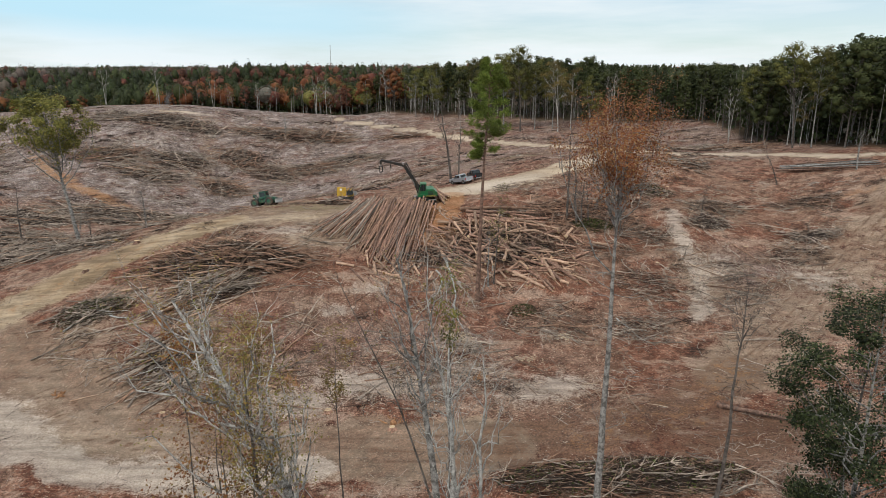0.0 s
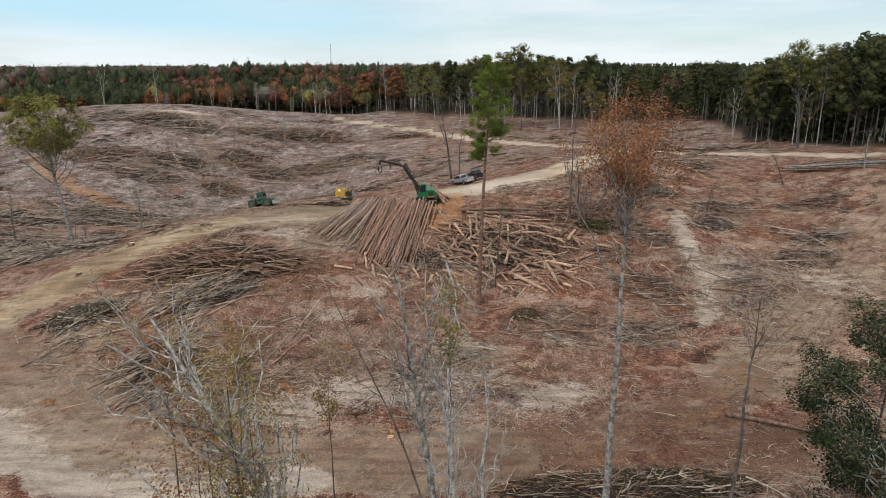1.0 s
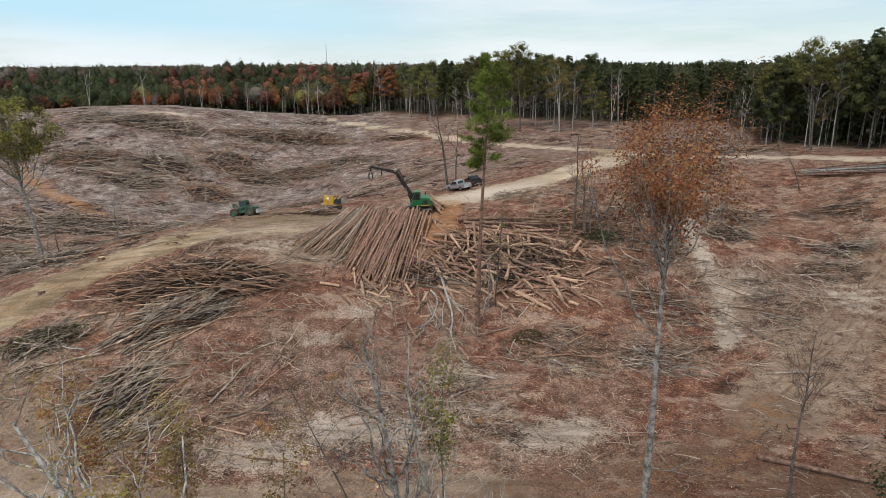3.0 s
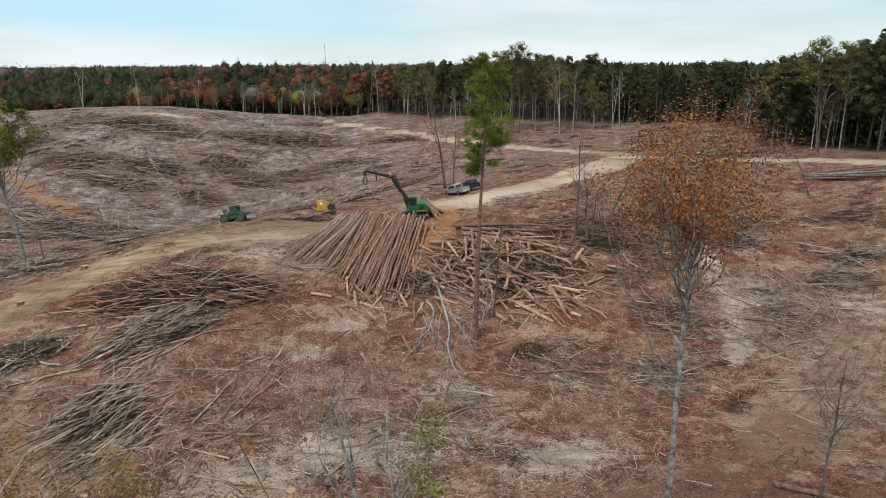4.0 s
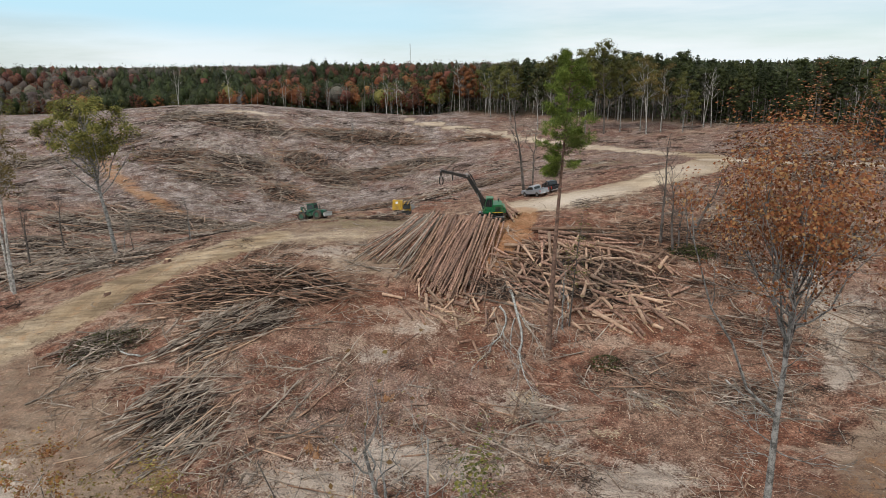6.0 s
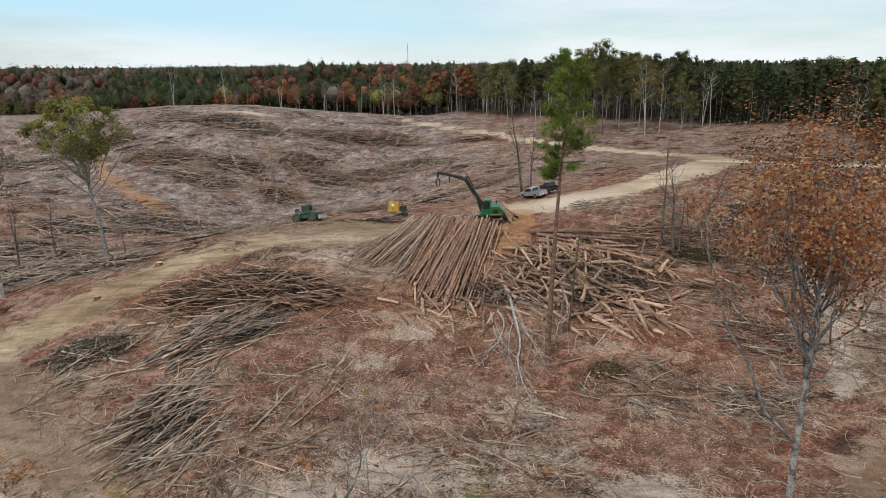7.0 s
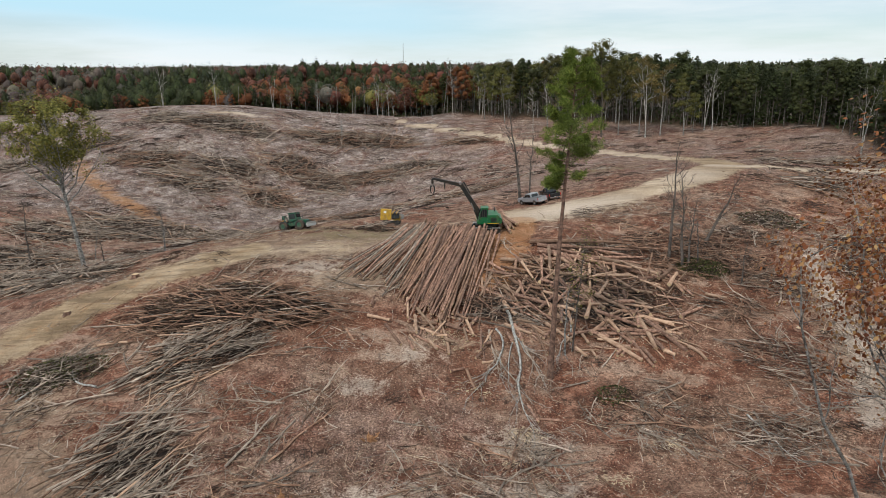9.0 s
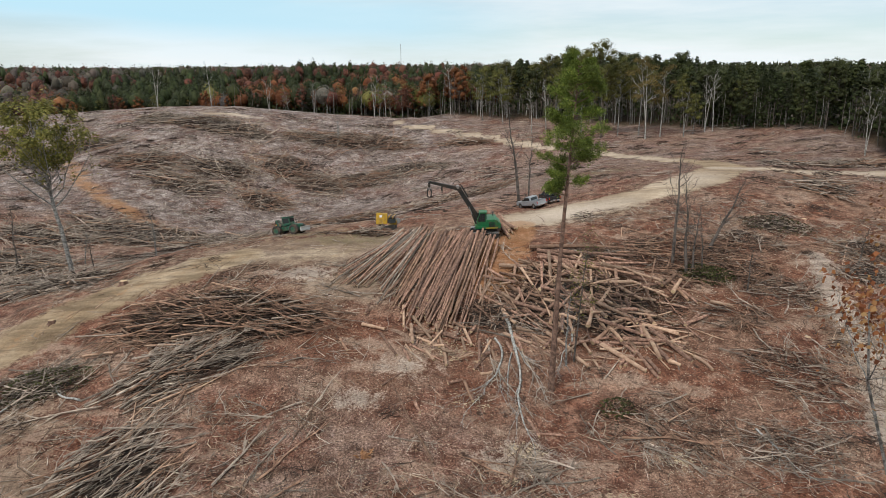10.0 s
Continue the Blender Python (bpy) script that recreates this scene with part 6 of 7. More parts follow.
def broadleaf(seed, label, high, clear, radius, bark, leaf, count, size, width, limbs=16, depth=3, lean=(0.0, 0.0), name="broadleaf_tree", group="", cloud=0.9, rise=(0.7, 1.5), belly=0.45, crook=0.18, snags=0, sprout=1.0, twigs=4, top=0.94, dense=0.55):
    """A hardwood: a tapering stem, limbs that climb out of it to clusters of shoots, leaves round the shoots."""
    rng = np.random.default_rng(seed)
    tubes, tips = [], []
    u = np.linspace(0, 1, 14)
    sway = np.cumsum(rng.normal(0, crook * 0.35, (14, 2)), 0) * u[:, None]
    trunk = np.stack([lean[0] * u ** sprout + sway[:, 0], lean[1] * u ** sprout + sway[:, 1], u * high * top - 0.4 * (u == 0)], 1)
    rad = radius * (1.05 - 0.93 * u ** 1.15)
    tubes.append((trunk, rad, 4))

    def on_stem(z):
        return np.array([np.interp(z, trunk[:, 2], trunk[:, i]) for i in range(3)]), float(np.interp(z, trunk[:, 2], rad))

    hearts = []
    for k in range(limbs):
        f = (k + rng.random()) / limbs
        z = clear + (high - clear) * f * 0.98
        shape = (f / belly) ** 0.6 if f < belly else max(0.0, 1 - ((f - belly) / (1.04 - belly)) ** 2.2) ** 0.5
        out = width / 2 * max(0.18, shape) * math.sqrt(rng.uniform(0.12, 1.0))
        ang = k * 2.4 + rng.normal(0, 0.5)
        mid, _ = on_stem(z)
        end = mid + np.array((math.cos(ang) * out, math.sin(ang) * out, z - mid[2]))
        base, r = on_stem(max(clear * 0.55, z - 0.3 - out * rng.uniform(*rise)))
        w = np.linspace(0, 1, 6)[:, None]
        bend = base + (end - base) * np.array((0.62, 0.62, 0.38))
        path = base * (1 - w) ** 2 + 2 * bend * w * (1 - w) + end * w ** 2
        path[1:-1] += rng.normal(0, 0.05 * out + 0.02, (4, 3))
        r0 = max(min(r * 0.55, 0.014 * out + radius * 0.10), radius * 0.06)
        tubes.append((path, r0 * np.linspace(1, 0.28, 6), 2))
        hearts.append(end)
        for _ in range(twigs):
            at = int(rng.integers(2, 6))
            d = (end - base) / (np.linalg.norm(end - base) + 1e-6) * 0.7 + rng.normal(0, 0.75, 3) + np.array((0, 0, 0.35))
            grow(rng, path[at], d, cloud * rng.uniform(0.7, 1.5), r0 * (0.45 - 0.04 * at), depth - 2, 0.6, tubes, tips, 0.16, 0.1, (1, 2), 0.66)
    for k in range(snags):
        base, r = on_stem(clear * rng.uniform(0.45, 1.0))
        ang = rng.uniform(0, 6.28)
        grow(rng, base, (math.cos(ang), math.sin(ang), rng.uniform(-0.1, 0.7)), width * rng.uniform(0.12, 0.3), radius * 0.1, 2 if depth > 2 else 1, 0.6, tubes, [], 0.2)
    hearts, tips = np.array(hearts), np.array(tips)
    t = thing(name, label, "tree", group)
    tr = new("trunk", tubes_mesh("trunk", tubes, bark, 8 if depth > 2 else 5))
    tr.parent = t
    if count:
        n = int(count * (dense if depth > 2 else 0.82))
        round_ = rng.normal(0, 1, (n, 3))
        round_ *= (rng.random((n, 1)) ** 0.4) / np.linalg.norm(round_, axis=1)[:, None]
        which = rng.integers(0, len(hearts), n)
        puff = cloud * rng.uniform(0.6, 1.25, len(hearts))[which][:, None]
        c = np.concatenate([hearts[which] + round_ * puff * np.array((1, 1, 0.72)), tips[rng.integers(0, len(tips), count - n)] + np.clip(rng.normal(0, 1, (count - n, 3)), -1.4, 1.4) * cloud * 0.28])
        mid = np.array((*trunk[-4, :2], clear + (high - clear) * 0.4))
        out = (c - mid) / np.array((width, width, high - clear)) * 2.0 + np.array((0, 0, 0.5)) + rng.normal(0, 0.45, (count, 3))
        i = rng.permutation(count)
        v, q = leaves(c[i], rng.uniform(size[0], size[1], count), rng, face=out[i])
        cr = new("crown", quick_mesh("crown", v, q, leaf))
        cr.parent = t
    return t


def pine(seed, label, high, clear, radius, leaf, bark, tufts=520, needles=9, reach=3.4, lean=(0.0, 0.0), name="pine_tree", group="", size=0.55, fat=0.055):
    """A tall pine: bare trunk, thin drooping limbs near the top, tufts of needles at their ends."""
    rng = np.random.default_rng(seed)
    u = np.linspace(0, 1, 12)
    trunk = np.stack([lean[0] * u + 0.1 * np.sin(u * 6 + seed), lean[1] * u + 0.1 * np.cos(u * 5), u * high - 0.3 * (u == 0)], 1)
    rad = radius * (1 - 0.88 * u ** 1.2)
    g = Geo().tube(trunk, rad, 9, caps=False)
    spots = []
    limbs = int(9 + (high - clear) * 3.6)
    for k in range(limbs):
        f = (k + rng.random()) / limbs
        z = clear + (high - clear) * f
        base = np.array([np.interp(z, trunk[:, 2], trunk[:, i]) for i in range(3)])
        a = rng.uniform(0, 6.28)
        L = reach * (0.35 + 0.65 * math.sin(min(1, (1.04 - f) * 1.5) * 1.57)) * rng.uniform(0.55, 1.1) * (0.55 if f < 0.12 else 1)
        rise = rng.uniform(0.05, 0.45) * (0.4 + f)
        w = np.linspace(0, 1, 5)
        path = base + np.stack([w * L * math.cos(a), w * L * math.sin(a), L * (rise * w + 0.12 * w * w)], 1)
        g.tube(path, 0.055 * (1 - 0.7 * w) * (0.6 + radius), 4, caps=False)
        m = max(3, int(tufts / limbs))
        q = np.clip(np.array((0.5, 0.72, 0.95, 1.0))[rng.integers(0, 4, m)] + rng.normal(0, 0.06, m), 0.25, 1.08)
        side = rng.normal(0, 0.13 * L, (m, 3)) * np.array((1, 1, 0.6))
        spots.append(base + np.stack([q * L * math.cos(a), q * L * math.sin(a), L * (rise * q + 0.12 * q * q)], 1) + side + np.array((0, 0, 0.1)))
    spots = np.concatenate(spots)
    t = thing(name, label, "tree", group)
    part("trunk", g, bark, t, smooth=True)
    n = len(spots)
    c = np.repeat(spots, needles, 0)
    d = rng.normal(size=(n * needles, 3))
    d[:, 2] += 0.35
    d /= np.linalg.norm(d, axis=1)[:, None]
    side = np.cross(d, rng.normal(size=d.shape))
    side /= np.linalg.norm(side, axis=1)[:, None]
    L = size * rng.uniform(0.6, 1.2, (n * needles, 1))
    v = np.stack([c, c + d * L * 0.6 + side * L * fat, c + d * L, c + d * L * 0.6 - side * L * fat], 1).reshape(-1, 3)
    cr = new("crown", quick_mesh("crown", v, np.arange(len(v)).reshape(-1, 4), leaf))
    cr.parent = t
    return t


def plant(t, x, y, turn=0.0, sink=0.15):
    t.matrix_world = pose(x, y, gz(x, y) - sink, 0, 0, turn)
    return t


# trees left standing near the camera
plant(broadleaf(5, "tall oak with grey trunk and rust-brown autumn leaves", 33.5, 29.0, 0.29, BARK_GREY, LEAF_OAK, 14500, (0.06, 0.135), 7.2, 38, 4, (0.3, 0.3), "oak_tree", cloud=0.95, rise=(1.2, 2.4), dense=0.4, snags=10, crook=0.25, twigs=4, belly=0.42, top=0.9), 11.9, 33.2)
plant(broadleaf(12, "thin dark bare tree with a sparse twiggy top", 20.0, 14.0, 0.17, BARK_DARK, LEAF_TWIG, 200, (0.04, 0.1), 3.6, 26, 4, (1.0, 0.2), "bare_tree", cloud=0.8, rise=(0.8, 1.6), crook=0.5, snags=8), 23.2, 42.2)
plant(broadleaf(21, "leaning pale-barked tree with sparse ochre leaves", 29.2, 19.0, 0.42, BARK_PALE, LEAF_BIRCH, 2600, (0.06, 0.14), 8.0, 40, 4, (-7.9, -0.4), "birch_tree", cloud=0.95, rise=(0.9, 1.9), crook=0.3, snags=6, sprout=2.0), -0.6, 20.2)
plant(broadleaf(22, "slim tree with brown leaves and dark stem", 23.5, 14.5, 0.12, BARK_DARK, LEAF_DRYRUST, 3200, (0.07, 0.17), 4.6, 30, 4, (-0.4, 0.0), "young_tree", cloud=0.8, snags=6), -6.9, 20.3)
plant(broadleaf(23, "slim tree with ochre leaves and grey stem", 26.6, 19.0, 0.2, BARK_DARK, LEAF_DRY, 2100, (0.06, 0.15), 3.6, 16, 4, (-0.5, -0.1), "young_tree", cloud=0.8, snags=2, twigs=3), -5.0, 20.0)
plant(broadleaf(31, "bare forked tree with a few withered leaves", 29.5, 20.0, 0.32, BARK_GREY, LEAF_DRY, 130, (0.07, 0.16), 4.6, 24, 4, (-3.6, 0.2), "bare_tree", cloud=0.9, rise=(0.9, 1.9), crook=0.35, snags=14, sprout=1.1), 3.6, 24.5)
plant(broadleaf(34, "bare crooked tree leaning away from its neighbour", 28.4, 19.5, 0.11, BARK_DARK, LEAF_TWIG, 60, (0.06, 0.15), 4.0, 16, 4, (-7.0, 0.2), "bare_tree", cloud=0.8, rise=(0.8, 1.6), crook=0.5, snags=8, sprout=2.2), 3.4, 24.9)
plant(broadleaf(35, "slim bare tree with lichen-grey bark and fine twigs", 29.6, 20.0, 0.15, BARK_LICHEN, LEAF_TWIG, 60, (0.05, 0.12), 3.4, 16, 4, (-2.9, 0.1), "bare_tree", cloud=0.7, rise=(0.9, 1.9), crook=0.5, snags=6, sprout=1.3), 4.1, 25.4)
plant(broadleaf(32, "bare pale tree with thin crooked twigs", 27.0, 18.0, 0.27, BARK_LICHEN, LEAF_TWIG, 120, (0.05, 0.1), 3.8, 20, 4, (-1.2, 0.2), "bare_tree", cloud=0.8, rise=(0.9, 1.8), crook=0.5, snags=12), 3.9, 20.4)
plant(broadleaf(33, "bare slender tree with fine grey twigs", 26.6, 16.5, 0.2, BARK_LICHEN, LEAF_TWIG, 120, (0.05, 0.1), 3.6, 16, 4, (1.3, 0.0), "bare_tree", cloud=0.8, rise=(0.9, 1.8), crook=0.5, snags=10), 3.2, 20.6)
plant(broadleaf(41, "dense evergreen broadleaf with dark glossy leaves and grey limbs", 24.8, 9.5, 0.22, BARK_GREY, LEAF_GREY, 27000, (0.09, 0.2), 10.0, 48, 3, (0.3, 0.2), "evergreen_tree", cloud=1.05, dense=0.8, rise=(0.4, 1.1), snags=8, twigs=3), 24.2, 27.0)
plant(broadleaf(42, "evergreen broadleaf with dark leaves and a crooked stem", 21.5, 9.0, 0.16, BARK_DARK, LEAF_GREY, 14000, (0.09, 0.2), 8.0, 30, 3, (0.5, 0.1), "evergreen_tree", cloud=0.95, dense=0.8, rise=(0.4, 1.1), snags=6, twigs=3), 27.8, 34.5)
plant(broadleaf(43, "small tree with maroon leaves", 11.0, 4.5, 0.09, BARK_GREY, LEAF_MAROON, 1500, (0.08, 0.2), 5.0, 24, 3, (0.2, 0.1), "young_tree", cloud=0.8), 45.0, 58.0)
for x, y, h, wide, leaf, s in ((-12.8, 29.2, 24.2, 3.2, LEAF_DRYRUST, 61), (-10.5, 29.0, 23.2, 1.8, LEAF_DRY, 62), (-9.4, 29.4, 23.3, 2.2, LEAF_DRY, 63), (-8.1, 29.1, 23.2, 2.0, LEAF_DRY, 64), (2.7, 25.0, 27.6, 1.3, LEAF_LIME, 65), (-3.2, 26.5, 24.0, 2.4, LEAF_DRY, 66)):
    plant(broadleaf(s, "slim young tree with withered rust leaves" if leaf is LEAF_DRYRUST else "slim young tree with ochre and olive leaves near its top", h, h - 4.5, 0.09, BARK_DARK, leaf, 2200 if leaf is LEAF_DRYRUST else 1100, (0.06, 0.14), wide, 16, 3, (0.1, 0.1), "young_tree", "slim trees below the road", cloud=0.45, rise=(0.8, 1.6), twigs=3), x, y, s * 40)
# single trees in the clearing
plant(pine(71, "tall lone pine with a slim reddish trunk and green crown", 31.3, 19.5, 0.30, LEAF_PINE, BARK_PINE, 1900, 20, 3.0, (1.3, 0.2), size=0.40), 4.3, 81.8)
plant(broadleaf(72, "slender young tree with sparse yellow-green leaves", 14.5, 5.0, 0.10, BARK_DARK, LEAF_LIME, 420, (0.12, 0.26), 3.4, 24, 3, (0.9, 0.2), "young_tree", cloud=0.7), 6.7, 86.6)
plant(broadleaf(73, "wide-crowned tree with yellow-green leaves and pale trunk", 26.2, 17.0, 0.34, BARK_GREY, LEAF_OLIVE, 12000, (0.20, 0.46), 16.0, 44, 3, (-2.6, 0.4), "broadleaf_tree", cloud=1.5, rise=(0.9, 1.5), crook=0.5, snags=4, belly=0.35, dense=0.85), -67.6, 110.0)
plant(broadleaf(74, "pale-trunked tree with ochre leaves", 25.0, 14.0, 0.24, BARK_PALE, LEAF_GOLD, 2200, (0.15, 0.36), 7.0, 26, 3, (0.6, 0.2), "broadleaf_tree", cloud=1.1, snags=6), -70.2, 90.5)
plant(broadleaf(75, "pale-trunked tree with ochre leaves", 26.0, 14.5, 0.2, BARK_PALE, LEAF_GOLD, 2200, (0.15, 0.36), 7.0, 26, 3, (-1.0, 0.2), "broadleaf_tree", cloud=1.1, snags=6), -71.4, 91.5)
for x, y, h, r, lx, s in ((19.2, 105.0, 16.5, 0.15, -0.3, 81), (20.6, 103.4, 13.0, 0.14, -1.4, 82), (21.3, 103.6, 9.5, 0.11, 0.4, 83), (24.2, 109.6, 10.5, 0.17, 5.0, 84), (-1.2, 139, 18.0, 0.2, -1.8, 85), (0.4, 139.6, 13.0, 0.12, 0.3, 86), (-60.4, 121, 9.0, 0.12, -0.4, 87), (-84, 118, 12, 0.12, 0.2, 88), (-79, 104, 13, 0.12, -0.3, 89), (-76, 124, 7, 0.08, 0.1, 90), (27, 100.5, 6.0, 0.08, 0.3, 91), (61, 124, 7, 0.1, -1.6, 92), (74, 122, 8, 0.12, -0.5, 93), (42, 108.5, 6, 0.08, 1.0, 94), (-90, 116, 9, 0.1, 0.3, 95), (-62, 230, 8.0, 0.25, 0.0, 96), (-70, 118, 6, 0.08, 0.2, 97), (22.6, 104.2, 7.5, 0.08, -0.4, 98), (5.9, 85.8, 8.5, 0.08, 0.2, 99)):
    plant(broadleaf(s, "dead bare tree still standing in the clearing", h, h * 0.35, r * 1.35, BARK_DARK if s % 3 or s < 85 else BARK_GREY, LEAF_TWIG, 0, (0.1, 0.2), h * 0.34, 18, 3, (lx, 0.2), "dead_tree", "dead trees", rise=(0.6, 1.6), crook=0.4, cloud=0.9), x, y)

# ---- the woods round the clearing ----
woods = np.random.default_rng(99)


def edge_points(step):
    """Places along the wood's edge with the way into the woods and how tall the trees stand there."""
    out = []
    for (ax, ay, ah), (bx, by, bh) in zip(EDGE, EDGE[1:]):
        n = max(1, int(math.hypot(bx - ax, by - ay) / step))
        nx, ny = -(by - ay), bx - ax
        k = math.hypot(nx, ny)
        for i in range(n):
            u = i / n
            out.append((ax + (bx - ax) * u, ay + (by - ay) * u, nx / k, ny / k, ah + (bh - ah) * u))
    return out


def forest_tree(seed, label, bark, leaf, clear, width, lobes, count, size, form="round", stems=1, puff=1.0, core=0.0):
    """A forest tree twenty metres tall: bare stem, limbs, and a crown of rounded leafy lobes with gaps between them."""
    rng = np.random.default_rng(seed)
    high, tubes, centres, radii = 20.0, [], [], []
    for s in range(stems):
        u = np.linspace(0, 1, 8)
        fork = rng.normal(0, 1.1, 2) * (stems > 1)
        sway = np.cumsum(rng.normal(0, 0.16, (8, 2)), 0) * u[:, None]
        trunk = np.stack([fork[0] * u ** 1.4 + sway[:, 0], fork[1] * u ** 1.4 + sway[:, 1], u * high * 0.9 - 0.4 * (u == 0)], 1)
        tubes.append((trunk, rng.uniform(0.15, 0.2) * (1.05 - 0.9 * u), 3))
        n = lobes // stems
        for k in range(n):
            f = (k + rng.uniform(0.1, 0.9)) / n
            z = high * (clear + (0.98 - clear) * (0.08 + 0.84 * f))
            if form == "pine":
                reach = width * high / 2 * (1 - 0.72 * f ** 1.3) * (0.55 if f < 0.1 else 1)
                r = width * high * rng.uniform(0.14, 0.24) * (1 - 0.42 * f)
            else:
                reach = width * high / 2 * math.sqrt(max(0.05, 1 - ((f - 0.42) / 0.66) ** 2))
                r = width * high * rng.uniform(0.13, 0.23) * puff
            a = k * 2.4 + rng.normal(0, 0.4)
            q = max(0.0, reach - r * 0.7) * math.sqrt(rng.uniform(0.25, 1.0))
            at = np.array([np.interp(z, trunk[:, 2], trunk[:, i]) for i in range(2)])
            c = np.array((at[0] + q * math.cos(a), at[1] + q * math.sin(a), min(z, high - 0.8 * r)))
            base = np.array([np.interp(c[2] - q * rng.uniform(0.5, 1.3) - 0.4, trunk[:, 2], trunk[:, i]) for i in range(3)])
            mid = base + (c - base) * np.array((0.6, 0.6, 0.4)) + rng.normal(0, 0.12, 3)
            tubes.append((np.stack([base, mid, c]), np.array((0.065, 0.045, 0.02)), 0))
            for _ in range(2):
                e = c + rng.normal(0, 0.6, 3) * r
                tubes.append((np.stack([mid, (mid + e) / 2 + rng.normal(0, 0.1, 3), e]), np.array((0.035, 0.025, 0.012)), 0))
            centres.append(c)
            radii.append(r)
    for _ in range(4):
        z = high * clear * rng.uniform(0.45, 1.0)
        b = np.array([np.interp(z, trunk[:, 2], trunk[:, i]) for i in range(3)])
        e = b + np.array((rng.normal(0, 1.1), rng.normal(0, 1.1), rng.uniform(0, 1.2)))
        tubes.append((np.stack([b, (b + e) / 2 + (0, 0, 0.15), e]), np.array((0.04, 0.03, 0.012)), 0))
    t = thing("forest_tree" if form != "pine" else "forest_pine", label, "tree", "trees at the wood's edge")
    tr = new("trunk", tubes_mesh("trunk", tubes, bark, 5))
    tr.parent = t
    if count:
        centres, radii = np.array(centres), np.array(radii)
        k = rng.choice(len(radii), count, p=radii ** 2 / (radii ** 2).sum())
        d = rng.normal(0, 1, (count, 3))
        d[:, 2] = np.where(d[:, 2] < -0.4, -d[:, 2], d[:, 2])
        d /= np.linalg.norm(d, axis=1)[:, None]
        c = centres[k] + d * (radii[k] * rng.uniform(0.55, 1.08, count))[:, None] * np.array((1, 1, 0.62 if form == "pine" else 0.8))
        v, q = leaves(c, rng.uniform(size[0], size[1], count), rng, face=d + np.array((0, 0, 0.35)) + rng.normal(0, 0.45, (count, 3)))
        out = np.repeat(d + np.array((0, 0, 0.15)) + rng.normal(0, 0.22, (count, 3)), 4, 0)
        if core:
            # the packed inside of each bough
            wob = 1 + 0.5 * np.sin(np.einsum("fvc,rcd->rfvd", BALL, rng.normal(0, 3, (len(radii), 3, 3))) + 1.0).mean(-1, keepdims=True)
            b = (centres[:, None, None] + BALL[None] * wob * (core * radii)[:, None, None, None] * np.array((1, 1, 0.62 if form == "pine" else 0.8))).reshape(-1, 3)
            v, out = np.concatenate([v, b]), np.concatenate([out, np.tile(BALL.reshape(-1, 3), (len(radii), 1))])
            i = rng.permutation(len(v) // 4)
            v, out = v.reshape(-1, 4, 3)[i].reshape(-1, 3), out.reshape(-1, 4, 3)[i].reshape(-1, 3)
            q = np.arange(len(v)).reshape(-1, 4)
        cr = new("crown", soft_crown(quick_mesh("crown", v, q, leaf), out))
        cr.parent = t
    return t


KINDS = {}
KINDS["pine"] = [forest_tree(200 + i, "tall dark pine at the edge of the woods", BARK_DARK, leaf, 0.44 + 0.05 * i, 0.32, 26, 2300, (0.22, 0.50), "pine", core=0.52) for i, leaf in enumerate((LEAF_DARK, LEAF_DARK, LEAF_MID, LEAF_DARK))]
KINDS["green"] = [forest_tree(220 + i, "tall green-crowned hardwood at the edge of the woods", BARK_DARK, LEAF_MID, 0.22 + 0.07 * i, 0.46, 26, 2700, (0.22, 0.48), core=0.5) for i in range(3)]
KINDS["tall"] = [forest_tree(270 + i, "tall hardwood with an open dull green crown", (BARK_GREY, BARK_DARK)[i], LEAF_FADED, 0.46 + 0.08 * i, 0.40, 22, 2700, (0.18, 0.40), puff=0.9, core=0.35) for i in range(2)]
KINDS["lime"] = [forest_tree(230 + i, "hardwood with a thin yellow-green crown", BARK_GREY, LEAF_FADED, 0.30 + 0.1 * i, 0.44, 19, 2500, (0.18, 0.42), stems=1 + i, puff=0.95, core=0.38) for i in range(2)]
KINDS["gold"] = [forest_tree(240 + i, "hardwood with a thin ochre crown and pale forked stems", BARK_PALE, LEAF_GOLD, 0.42, 0.40, 16, 1500, (0.20, 0.42), stems=2, puff=0.9) for i in range(2)]
KINDS["rust"] = [forest_tree(250 + i, "hardwood with a rust-orange autumn crown", BARK_DARK, LEAF_RUST, 0.30, 0.50, 16, 1200, (0.26, 0.56), core=0.55) for i in range(2)]
KINDS["maroon"] = [forest_tree(256 + i, "hardwood with a dull maroon autumn crown", BARK_DARK, LEAF_MAROON, 0.32, 0.48, 15, 1000, (0.26, 0.55), core=0.5) for i in range(2)]
KINDS["bare"] = [forest_tree(260 + i, "leafless pale-stemmed hardwood at the wood's edge", BARK_PALE, LEAF_TWIG, 0.45, 0.30, 13, 50, (0.2, 0.4), stems=1 + i) for i in range(2)]


